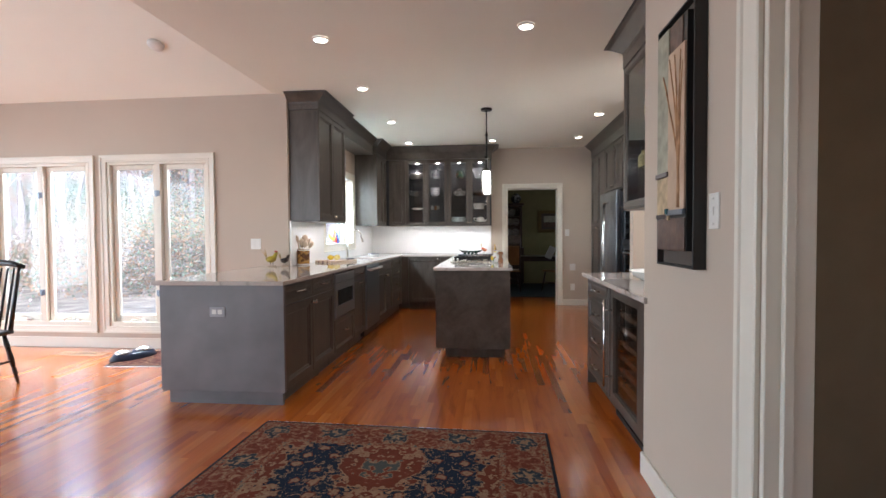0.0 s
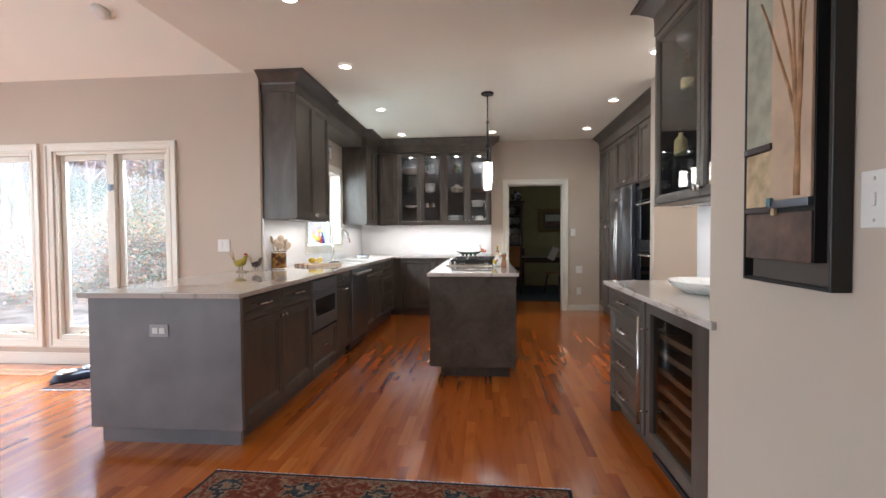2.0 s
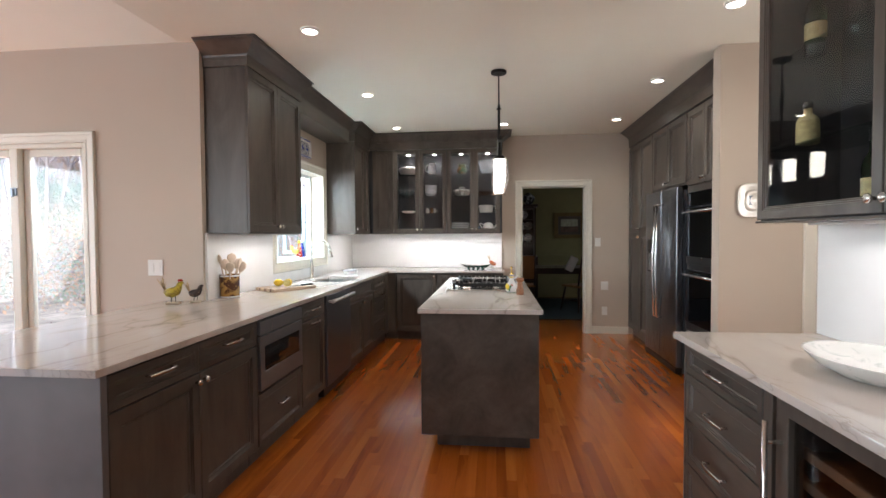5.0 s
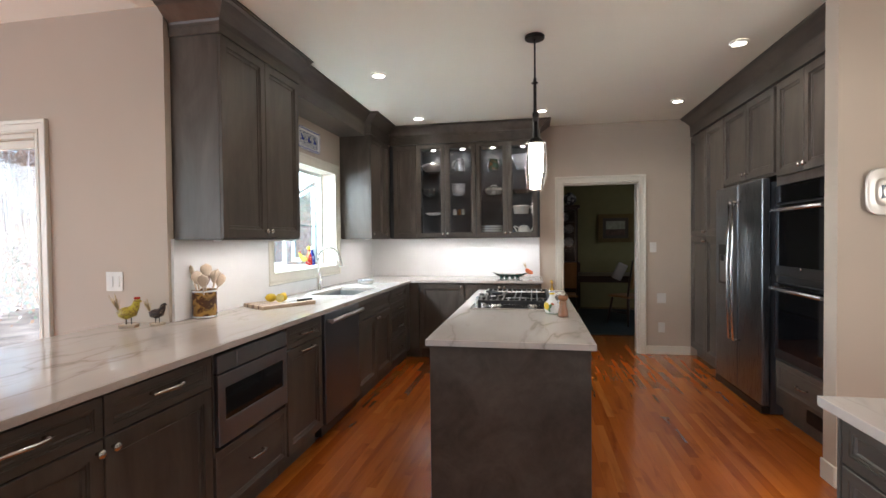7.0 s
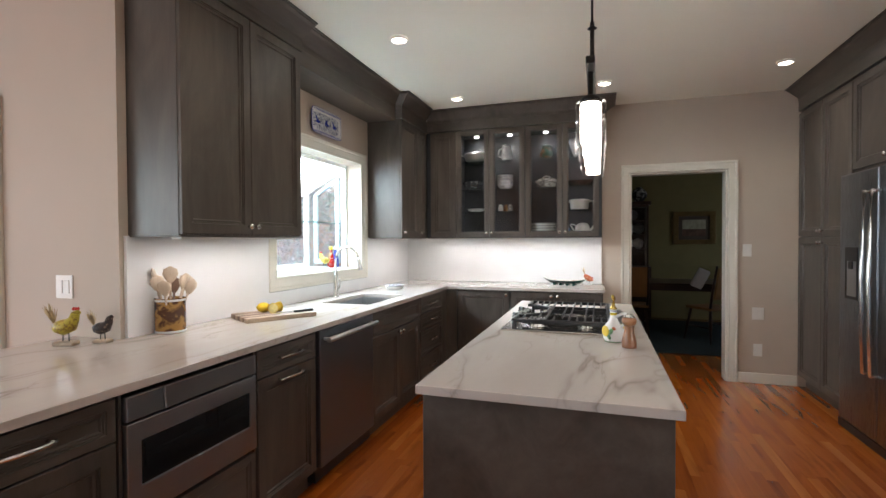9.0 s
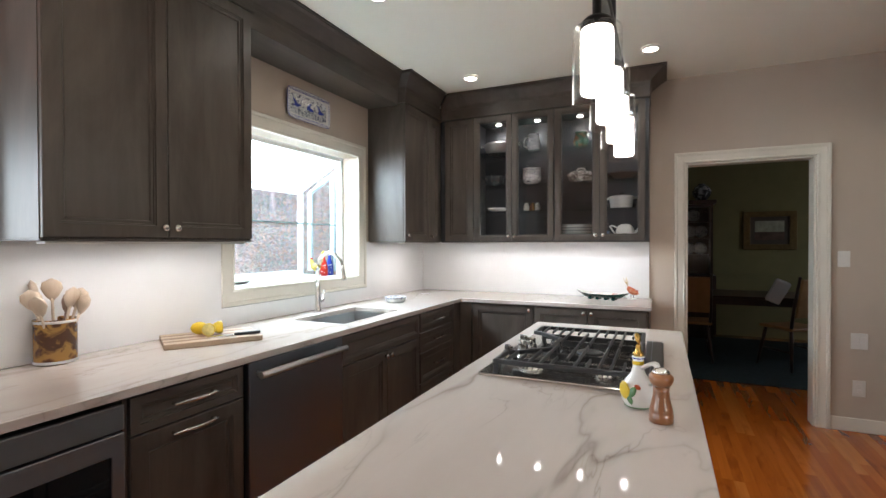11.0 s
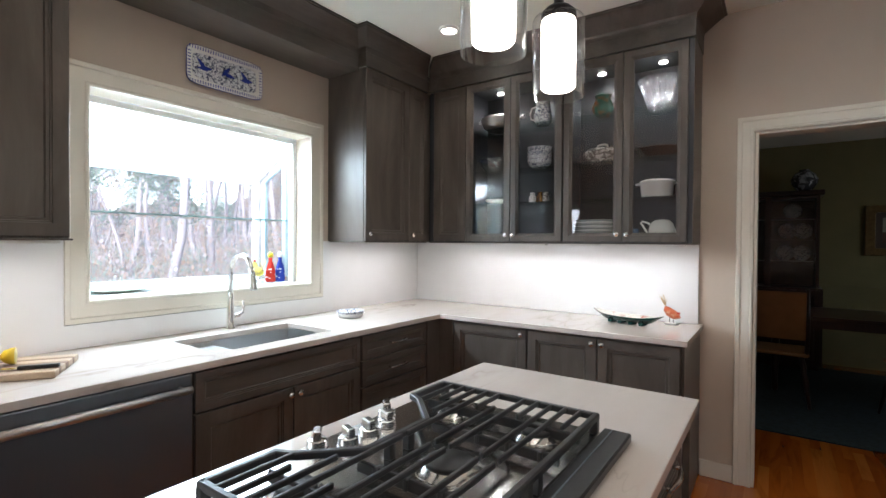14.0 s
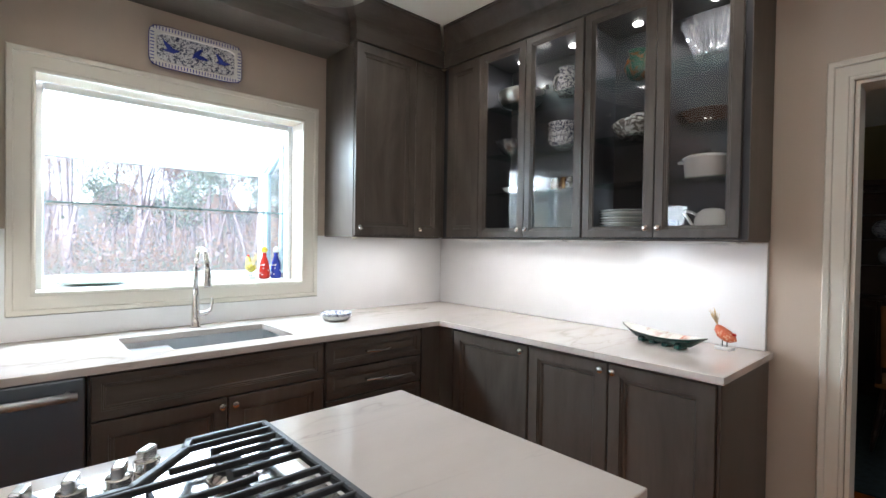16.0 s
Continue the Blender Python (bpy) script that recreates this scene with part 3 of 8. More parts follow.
# the gap at y -3.2 to -2.2 is added, unseen, to admit the lamp
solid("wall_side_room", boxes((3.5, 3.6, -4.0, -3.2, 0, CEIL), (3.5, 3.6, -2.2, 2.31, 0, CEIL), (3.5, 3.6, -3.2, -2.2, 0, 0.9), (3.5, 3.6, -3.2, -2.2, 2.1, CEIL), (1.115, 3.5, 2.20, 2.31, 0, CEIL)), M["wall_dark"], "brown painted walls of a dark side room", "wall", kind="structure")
bm = bmesh.new()
tri_pts = [(4.84, CEIL), (-4.0, CEIL), (-4.0, 5.2), (-1.0, 5.2)]
ring_a = [bm.verts.new((-2.10, y, z + 0.002)) for y, z in tri_pts]
ring_b = [bm.verts.new((-1.94, y, z + 0.002)) for y, z in tri_pts]
bm.faces.new(ring_a), bm.faces.new(ring_b[::-1])
for k in range(4):
    bm.faces.new((ring_a[k], ring_a[(k + 1) % 4], ring_b[(k + 1) % 4], ring_b[k]))
solid("wall_gable", bm, M["wall"], "beige wall over the edge of the flat ceiling", "wall", kind="structure")
# ceilings
solid("ceiling", boxes((-2.10, 3.6, -4.0, 8.54, CEIL, CEIL + 0.12)), M["ceiling"], "flat warm white kitchen ceiling", "ceiling", kind="structure")
bm = bmesh.new()
S0, S1 = (4.98, 2.70), (-1.1, 5.2)
pts = [(-7.64, *S0), (-2.10, *S0), (-2.10, *S1), (-7.64, *S1)]
lo = [bm.verts.new(p) for p in pts]
hi = [bm.verts.new((p[0], p[1], p[2] + 0.12)) for p in pts]
bm.faces.new(lo), bm.faces.new(hi[::-1])
for k in range(4):
    bm.faces.new((lo[k], lo[(k + 1) % 4], hi[(k + 1) % 4], hi[k]))
box(bm, -7.64, -2.10, -4.14, -1.1, 5.2, 5.32)
solid("ceiling_vaulted", bm, M["ceiling"], "sloping warm white living room ceiling", "ceiling", kind="structure")
# dining room
wall("wall_dining_north", SOUTH(12.3), [-0.9, 4.4], [0, 2.6], [], "olive green dining room wall", "wall_green")
# the slot in the east wall is unseen, added to let light in
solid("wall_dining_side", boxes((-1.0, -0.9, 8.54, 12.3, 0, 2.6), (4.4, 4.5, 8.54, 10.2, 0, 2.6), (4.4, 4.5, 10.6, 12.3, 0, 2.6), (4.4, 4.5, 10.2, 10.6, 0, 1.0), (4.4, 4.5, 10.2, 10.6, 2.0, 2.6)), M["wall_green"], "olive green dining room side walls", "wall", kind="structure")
solid("ceiling_dining", boxes((-1.0, 4.5, 8.54, 12.44, 2.6, 2.72)), M["ceiling"], "dining room ceiling", "ceiling", kind="structure")
solid("wall_dining_south", boxes((2.62, 4.4, 8.44, 8.54, 0, 2.6)), M["wall_green"], "olive green dining room wall", "wall", kind="structure")
solid("chair_rail", boxes((-0.9, 4.4, 12.26, 12.30, 0.86, 0.93)), M["wall_green"], "olive painted chair rail", "trim", kind="structure")


# ---- trim ----
def board(name, label, *bx, mat="trim", bev=0.004):
    bm = bmesh.new()
    for b in bx:
        box(bm, *b, bev)
    return solid(name, bm, M[mat], label, "trim", kind="structure")


def casing(name, m, u0, u1, v0, v1, w, sill=True, label="cream painted casing"):
    """Moulded casing round an opening: a flat, a raised back band and an inner bead."""
    bm = bmesh.new()
    prof = [(0.0, 0.0), (0.0, 0.012), (0.006, 0.016), (0.014, 0.016), (0.018, 0.012), (w - 0.026, 0.015), (w - 0.022, 0.022), (w - 0.004, 0.024), (w, 0.020), (w, 0.0)]
    corners = [(u0, v0, -1, -1), (u0, v1, -1, 1), (u1, v1, 1, 1), (u1, v0, 1, -1)]
    if not sill:
        corners[0], corners[3] = (u0, v0, -1, 0), (u1, v0, 1, 0)
    rings = [[bm.verts.new(m @ Vector((u + du * p, v + dv * p, q))) for p, q in prof] for u, v, du, dv in corners]
    pairs = list(zip(rings, rings[1:])) + ([(rings[-1], rings[0])] if sill else [])
    for a, b in pairs:
        for k in range(len(prof) - 1):
            bm.faces.new((a[k], a[k + 1], b[k + 1], b[k]))
    return solid(name, bm, M["trim"], label, "trim", kind="structure")


casing("trim_doorway", SOUTH(8.40), DOORWAY[0], DOORWAY[1], 0, DOORWAY[3], 0.085, False, "cream painted door casing")
board("trim_jamb", "cream painted door jamb", (0.492, 0.507, 8.402, 8.54, 0, 2.03), (1.351, 1.366, 8.402, 8.54, 0, 2.03), (0.492, 1.366, 8.402, 8.54, 2.03, 2.043), bev=0)
casing("trim_hall_doorway", WEST(0.975), 0.45, 1.386, 0, 2.06, 0.105, False, "cream painted door casing")
board("trim_hall_jamb", "cream painted door jamb", (0.977, 1.115, 1.364, 1.384, 0, 2.05), (1.02, 1.05, 1.345, 1.364, 0, 2.05), (0.977, 1.115, 0.452, 0.47, 0, 2.05), bev=0.003)
casing("trim_kitchen_window", EAST(-1.96), *KWIN, 0.10, True, "wide cream painted window casing")
board("baseboard_north", "cream painted baseboard", (0.229, 0.403, 8.384, 8.398, 0, 0.10), (1.456, 1.94, 8.384, 8.398, 0, 0.10))
board("baseboard_window_wall", "cream painted baseboard", (-7.5, -2.0, 4.822, 4.838, 0, 0.115))
board("baseboard_hall", "cream painted baseboard", (0.958, 0.974, 1.495, 2.43, 0, 0.115), (0.958, 0.974, -4, 0.34, 0, 0.115))
board("trim_passage", "cream painted door casing at the end of the passage", (2.335, 2.419, 5.324, 5.348, 0, 2.12))
board("baseboard_stub", "cream painted baseboard", (1.746, 2.333, 5.334, 5.348, 0, 0.115), (1.746, 1.760, 5.348, 5.47, 0, 0.115))


def casement(name, hole, y=4.84):
    """Two sashes with a post between them, set in a cased opening."""
    u0, u1, v0, v1 = hole
    m = SOUTH(y)
    w = thing(name, (u0, y, v0), "pair of tall cream casement windows with clear panes", "window", kind="structure")
    bm = bmesh.new()
    f = 0.03
    mid = (u0 + u1) / 2
    for a in ((u0, u0 + f, v0, v1), (u1 - f, u1, v0, v1), (u0 + f, u1 - f, v1 - f, v1), (u0 + f, u1 - f, v0, v0 + 0.045), (mid - 0.034, mid + 0.034, v0 + 0.045, v1 - f)):
        box(bm, *a, -0.13, 0.0, 0.003, m=m)
    part("window_frame", bm, M["trim"], w)
    for a, b in ((u0 + f, mid - 0.034), (mid + 0.034, u1 - f)):
        s = 0.052
        lo, hi = v0 + 0.045, v1 - f
        bm = bmesh.new()
        for q in ((a, a + s, lo, hi), (b - s, b, lo, hi), (a + s, b - s, hi - s, hi), (a + s, b - s, lo, lo + 0.075)):
            box(bm, *q, -0.085, -0.045, 0.005, m=m)
        sash = part("sash", bm, M["trim"], w)
        bm = bmesh.new()
        box(bm, a + s, b - s, lo + 0.075, hi - s, -0.067, -0.063, m=m)
        part("pane", bm, M["pane"], sash, "clear glass pane").visible_shadow = False
        bm = bmesh.new()
        c = (a + b) / 2
        tube(bm, [m @ Vector(p) for p in ((c + 0.10, v0 + 0.06, -0.03), (c + 0.05, v0 + 0.09, -0.015), (c - 0.04, v0 + 0.075, -0.005), (c - 0.05, v0 + 0.05, 0.0))], 0.006, 6)
        box(bm, c + 0.07, c + 0.13, v0 + 0.045, v0 + 0.07, -0.045, -0.01, 0.003, m=m)
        part("crank", bm, M["chrome"], w, "metal crank handle")
    for v in (1.72, 0.62):
        bm = bmesh.new()
        box(bm, mid - 0.03, mid + 0.03, v - 0.03, v + 0.03, 0.0, 0.012, 0.003, m=m)
        box(bm, mid - 0.012, mid + 0.012, v - 0.04, v + 0.02, 0.012, 0.022, 0.003, m=m)
        part("latch", bm, M["dark_steel"], w, "dark metal sash latch")
    casing("trim_" + name, m, u0, u1, v0, v1, 0.078, True, "cream painted window casing")
    return w


casement("window_1", WIN_A)
casement("window_2", WIN_B)

# garden window over the sink
gw = thing("window_3", (-2.1, 6.6, 1.125), "cream framed garden window bay with a sloping glass roof", "window", kind="structure")
M["frame_white"] = plain("white_window_frame", (0.80, 0.81, 0.80), 0.35, vary=0.02)
M["vent_blue"] = plain("pale_blue_frame", (0.42, 0.52, 0.56), 0.4)
M["white_pane"] = white_pane_mat("translucent_white")
XF, ZR = -2.52, 1.86
part("window_sill", boxes((XF - 0.05, -1.965, KWIN[0], KWIN[1], 1.095, 1.124, 0.004)), M["frame_white"], gw)
bm = bmesh.new()
y0, y1 = KWIN[0], KWIN[1]
for a in ((XF - 0.04, XF, y0, y0 + 0.04, 1.124, ZR), (XF - 0.04, XF, y1 - 0.04, y1, 1.124, ZR), (XF - 0.04, XF, y0 + 0.04, y1 - 0.04, ZR - 0.05, ZR), (XF - 0.04, XF, y0 + 0.04, y1 - 0.04, 1.124, 1.16),
          (-2.15, -2.10, y0, y0 + 0.03, 1.124, 2.09), (-2.15, -2.10, y1 - 0.03, y1, 1.124, 2.09), (-2.15, -2.10, y0 + 0.03, y1 - 0.03, 2.06, 2.095)):
    box(bm, *a, 0.004)
for y in (y0, y1 - 0.035):
    tube(bm, [(XF - 0.02, y + 0.018, ZR - 0.02), (-2.12, y + 0.018, 2.075)], 0.02, 4)
part("window_frame", bm, M["frame_white"], gw)
bm = bmesh.new()
for y in (y0 + 0.006, y1 - 0.036):
    for a in ((-2.45, -2.41, y, y + 0.03, 1.16, 1.82), (-2.21, -2.17, y, y + 0.03, 1.16, 1.96), (-2.41, -2.21, y, y + 0.03, 1.16, 1.20)):
        box(bm, *a, 0.003)
    tube(bm, [(-2.43, y + 0.015, 1.82), (-2.19, y + 0.015, 1.955)], 0.02, 4)
part("vent_sash", bm, M["vent_blue"], gw, "grey side vent sash")
for nm, pts in (("front_pane", [(XF - 0.02, y0, 1.15), (XF - 0.02, y1, 1.15), (XF - 0.02, y1, ZR), (XF - 0.02, y0, ZR)]), ("roof_pane", [(XF - 0.02, y0, ZR), (XF - 0.02, y1, ZR), (-2.1, y1, 2.09), (-2.1, y0, 2.09)]),
                ("side_pane", [(XF - 0.02, y0 + 0.02, 1.13), (-2.1, y0 + 0.02, 1.13), (-2.1, y0 + 0.02, 2.08), (XF - 0.02, y0 + 0.02, ZR)]), ("side_pane", [(XF - 0.02, y1 - 0.02, 1.13), (-2.1, y1 - 0.02, 1.13), (-2.1, y1 - 0.02, 2.08), (XF - 0.02, y1 - 0.02, ZR)])):
    bm = bmesh.new()
    f = bm.faces.new([bm.verts.new(p) for p in pts])
    part(nm, bm, M["white_pane" if nm == "roof_pane" else "window_pane"], gw, "translucent white roof pane" if nm == "roof_pane" else "clear glass pane").visible_shadow = False
gs = thing("glass_shelf", (-2.3, 6.6, 1.54), "clear glass shelf across the garden window", "shelf")
part("plate", boxes((-2.46, -2.14, y0 + 0.04, y1 - 0.04, 1.537, 1.543)), M["shelf_glass"], gs).visible_shadow = False
part("edge", boxes((-2.139, -2.136, y0 + 0.04, y1 - 0.04, 1.536, 1.544)), M["edge_glass"], gs, "green glass edge")

# area lamps standing in for the sky at the unseen wide window behind the camera
area("west_window_light", look((-7.4, 2.2, 1.4), (-4.4, 2.1, 0.0)), 4.2, 2.4, WIN_W * 1.7, (0.86, 0.93, 1.0), 145)
# south lamp added for the peninsula panel; that wall has no window
area("south_window_light", look((-5.0, -3.95, 1.5), (-2.9, 3, 1.0)), 3.2, 2.0, WIN_W * 0.75, (0.84, 0.92, 1.0), 92)
# extra lamps outside above the casement heads, out of view, to brighten the floor
for x in (-3.45, -4.865):
    area("breakfast_window_light", look((x, 5.5, 2.62), (x, 2.9, 0.0)), 1.2, 0.55, 14.0, (0.90, 0.95, 1.0), 120)

# and over the sloping glass roof of the garden window
area("garden_window_light", look((-2.36, 6.6, 2.06), (-1.6, 6.6, 1.2)), 1.2, 0.36, 6.0, (0.74, 0.89, 1.0))

# added lamp to lift the dark side room, in an unseen opening made for it
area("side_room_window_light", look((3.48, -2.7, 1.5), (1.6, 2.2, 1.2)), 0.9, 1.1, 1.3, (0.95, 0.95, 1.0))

# lamp added to brighten the stub wall, hidden at an invented passage opening
area("passage_window_light", look((2.40, 3.65, 1.45), (2.0, 5.35, 1.35)), 0.85, 1.2, 1.6, (1.0, 0.96, 0.92))

# added dining room lamp round the corner, in an unseen opening for presumed daylight
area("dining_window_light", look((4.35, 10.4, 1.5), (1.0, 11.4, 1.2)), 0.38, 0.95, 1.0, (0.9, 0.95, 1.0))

# ---- kitchen cabinets: west run ----
FX = -1.305   # carcass face of the west run
E1 = EAST(FX)
GROUP_B = "kitchen base cabinets"


def base_unit(name, y0, y1, label, z1=0.884):
    c = thing(name, (FX - 0.3, (y0 + y1) / 2, 0), label, "cabinet", GROUP_B)
    part("body", boxes((-1.93, FX, y0, y1, 0.1055, z1)), M["cab"], c)
    part("toe_kick", boxes((-1.9, FX - 0.045, max(y0, 3.262), y1, 0, 0.105)), M["cab"], c)
    return c


c = base_unit("base_cabinet", 3.20, 4.305, "grey-brown stained base cabinet with two drawers over two doors")
for a, b in ((3.215, 3.752), (3.758, 4.30)):
    drawer(c, E1, a, b, 0.735, 0.872, 0.165, 0.815)
door(c, E1, 3.215, 3.752, 0.115, 0.728, (3.725, 0.69))
door(c, E1, 3.758, 4.30, 0.115, 0.728, (3.785, 0.69))
# peninsula end panel, its back and its toe
pp = thing("peninsula_panel", (-1.75, 3.19, 0), "stained peninsula end panel, window light in its tint, with an outlet", "panel")
# panel and toe take the lighter stain: window light is in the colour
part("panel", boxes((-2.215, -1.272, 3.168, 3.198, 0.11, 0.884, 0.002)), M["cab_lit"], pp)
part("toe_kick", boxes((-2.196, -1.318, 3.232, 3.26, 0, 0.109)), M["cab_lit"], pp)
part("back_panel", boxes((-2.215, -2.19, 3.20, 4.838, 0.11, 0.884, 0.002), (-2.196, -2.17, 3.262, 4.838, 0.0, 0.1095), (-2.188, -1.93, 3.262, 4.838, 0.10, 0.884)), M["cab"], pp)

c = base_unit("microwave_cabinet", 4.31, 4.955, "grey-brown stained base cabinet holding a microwave drawer", 0.40)
for a, b in ((4.311, 4.322), (4.943, 4.954)):
    part("stile", boxes((-1.93, FX + 0.015, a, b, 0.40, 0.884)), M["cab"], c)
drawer(c, E1, 4.318, 4.948, 0.115, 0.425, 0.13, 0.29)
mw = thing("built_in_microwave", (-1.6, 4.63, 0.44), "stainless steel microwave drawer with a black glass window", "microwave")
part("body", boxes((-1.9, FX + 0.01, 4.325, 4.94, 0.44, 0.862)), M["black"], mw)
bm = bmesh.new()
slab(bm, [4.325, 4.378, 4.900, 4.94], [0.448, 0.556, 0.708, 0.776], lambda u, v: not (IN(u, 4.378, 4.900) and IN(v, 0.556, 0.708)), 0.012, 0.034, 0.003, m=E1)
part("drawer_front", bm, M["mw_steel"], mw)
bm = bmesh.new()
box(bm, 4.379, 4.899, 0.557, 0.707, 0.012, 0.028, m=E1)
part("window", bm, M["black_glass"], mw, "black glass window")
bm = bmesh.new()
box(bm, 4.325, 4.466, 0.784, 0.866, 0.012, 0.034, 0.003, m=E1)
box(bm, 4.470, 4.94, 0.784, 0.866, 0.012, 0.034, 0.003, m=E1)
part("control_panel", bm, M["mw_steel"], mw)

c = base_unit("base_cabinet", 4.96, 5.44, "narrow grey-brown stained cabinet with a drawer and a pull-out")
drawer(c, E1, 4.968, 5.434, 0.745, 0.872, 0.185, 0.812)
d = door(c, E1, 4.968, 5.434, 0.115, 0.738)
pull(d, E1, 5.105, 5.29, 0.707)

dw = thing("dishwasher", (-1.6, 5.775, 0), "slate stainless dishwasher with a bar handle", "dishwasher")
part("body", boxes((-1.9, FX, 5.447, 6.105, 0.03, 0.882)), M["black"], dw)
bm = bmesh.new()
box(bm, 5.452, 6.10, 0.115, 0.880, 0.002, 0.036, 0.006, 2, m=E1)
dd = part("door", bm, M["dark_steel"], dw)
bm = bmesh.new()
tube(bm, [E1 @ Vector((5.475, 0.828, 0.078)), E1 @ Vector((6.075, 0.828, 0.078))], 0.0155, 12)
for u in (5.50, 6.05):
    tube(bm, [E1 @ Vector((u, 0.828, 0.034)), E1 @ Vector((u, 0.828, 0.078))], 0.011, 8)
part("handle", bm, M["sink_steel"], dd, "satin steel bar handle")
part("toe_kick", boxes((-1.9, FX - 0.05, 5.447, 6.105, 0, 0.10)), M["black"], dw)

c = base_unit("sink_cabinet", 6.11, 7.04, "grey-brown stained sink cabinet with a false front and two doors", 0.62)
part("rail", boxes((FX - 0.02, FX, 6.11, 7.04, 0.62, 0.884)), M["cab"], c)
drawer(c, E1, 6.118, 7.034, 0.71, 0.872, with_pull=False)
door(c, E1, 6.118, 6.586, 0.115, 0.702, (6.562, 0.672))
door(c, E1, 6.592, 7.034, 0.115, 0.702, (6.616, 0.672))
c = base_unit("drawer_cabinet", 7.045, 7.65, "grey-brown stained cabinet with four drawers and bow handles")
for a, b in ((0.735, 0.872), (0.585, 0.728), (0.36, 0.578), (0.115, 0.353)):
    drawer(c, E1, 7.052, 7.644, a, b, 0.16)
c = thing("corner_cabinet", (-1.6, 8.0, 0), "grey-brown stained corner base cabinet", "cabinet", GROUP_B)
part("body", boxes((-1.93, FX, 7.652, 8.395, 0.105, 0.884), (FX, -1.176, 7.812, 8.395, 0.105, 0.884), (FX, FX + 0.02, 7.652, 7.79, 0.105, 0.884), (FX + 0.02, -1.176, 7.792, 7.81, 0.105, 0.884)), M["cab"], c)
part("toe_kick", boxes((-1.93, FX - 0.045, 7.652, 8.39, 0, 0.105), (FX - 0.045, -1.176, 7.86, 8.39, 0, 0.105)), M["cab"], c)
S1f = SOUTH(7.812)
for a, b, kn in ((-1.172, -0.637, [(-1.168, -0.640, -0.672)]), (-0.633, 0.212, [(-0.630, -0.214, -0.24), (-0.208, 0.210, -0.182)])):
    c = thing("base_cabinet", ((a + b) / 2, 8.1, 0), "grey-brown stained base cabinet with framed doors and knobs", "cabinet", GROUP_B)
    part("body", boxes((a, b, 7.812, 8.395, 0.105, 0.884)), M["cab"], c)
    part("toe_kick", boxes((a, b, 7.86, 8.39, 0, 0.105)), M["cab"], c)
    for u0, u1, k in kn:
        door(c, S1f, u0, u1, 0.115, 0.872, (k, 0.84))
part("end_panel", boxes((0.213, 0.226, 7.800, 8.395, 0.0, 0.884, 0.002)), M["cab"], c)

# worktop with the sink cut-out
SINK = (-1.775, -1.385, 6.265, 6.925)
bm = bmesh.new()
slab(bm, [-2.262, -1.958, SINK[0], SINK[1], -1.262, 0.243], [3.14, 4.836, SINK[2], SINK[3], 7.765, 8.396],
     lambda x, y: (x > -1.958 or y < 4.836) and (x < -1.262 or y > 7.765) and not (IN(x, SINK[0], SINK[1]) and IN(y, SINK[2], SINK[3])), 0.885, 0.915, 0.003)
solid("worktop", bm, M["quartz"], "glossy white quartz worktop with fine grey veins", "worktop")
sk = thing("sink", (-1.58, 6.6, 0.70), "stainless steel undermount sink with a ledge", "sink")
bm = bmesh.new()
slab(bm, [SINK[0] - 0.02, SINK[0], SINK[1], SINK[1] + 0.02], [SINK[2] - 0.02, SINK[2], SINK[3], SINK[3] + 0.02], lambda x, y: not (IN(x, SINK[0], SINK[1]) and IN(y, SINK[2], SINK[3])), 0.69, 0.8835, 0.0)
part("wall", bm, M["sink_steel"], sk)
part("basin", boxes((SINK[0] - 0.02, SINK[1] + 0.02, SINK[2] - 0.02, SINK[3] + 0.02, 0.67, 0.689)), M["sink_steel"], sk)
part("ledge", boxes((SINK[0] + 0.001, SINK[1] - 0.001, SINK[2] + 0.001, SINK[2] + 0.20, 0.852, 0.862, 0.002)), M["sink_steel"], sk, "brushed steel colander tray")
bm = bmesh.new()
lathe(bm, [(0.045, 0), (0.045, 0.004), (0.03, 0.004), (0.02, 0.001)], 20, Matrix.Translation((-1.58, 6.68, 0.6892)))
part("drain", bm, M["chrome"], sk, "round chrome drain")

# backsplash
bm = bmesh.new()
slab(bm, [4.862, KWIN[0] - 0.101, KWIN[1] + 0.101, 8.372], [0.916, 1.022, 1.404], lambda u, v: not (IN(u, KWIN[0] - 0.101, KWIN[1] + 0.101) and v > 1.022), 0.0015, 0.02, m=EAST(-1.96))
solid("backsplash_west", bm, M["splash"], "white quartz slab backsplash under the cabinets", "backsplash", kind="structure")
solid("backsplash_north", boxes((-1.94, 0.216, 8.372, 8.398, 0.916, 1.404, 0.002)), M["splash"], "white quartz slab backsplash under the glass cabinets", "backsplash", kind="structure")

# ---- upper cabinets ----
GROUP_U = "kitchen wall cabinets"
UX = -1.645
E2 = EAST(UX)
c = thing("wall_cabinet", (-1.8, 5.345, 1.405), "grey-brown stained double wall cabinet with crown moulding", "cabinet", GROUP_U)
part("body", boxes((-1.957, UX, 4.885, 5.815, 1.405, 2.585)), M["cab"], c)
part("light_rail", boxes((-1.957, UX + 0.022, 4.878, 5.822, 1.397, 1.4045, 0.002)), M["cab"], c)
part("frieze", boxes((-1.957, UX + 0.024, 4.874, 5.826, 2.587, 2.66, 0.002)), M["cab_h"], c)
door(c, E2, 4.888, 5.348, 1.41, 2.582, (5.322, 1.455))
door(c, E2, 5.352, 5.812, 1.41, 2.582, (5.378, 1.455))
bm = bmesh.new()
crown(bm, [((-1.957, 4.874), (0, -1)), ((UX + 0.024, 4.874), (1, -1)), ((UX + 0.024, 5.826), (1, 0))], out=0.12)
part("crown", bm, M["cab_h"], c)
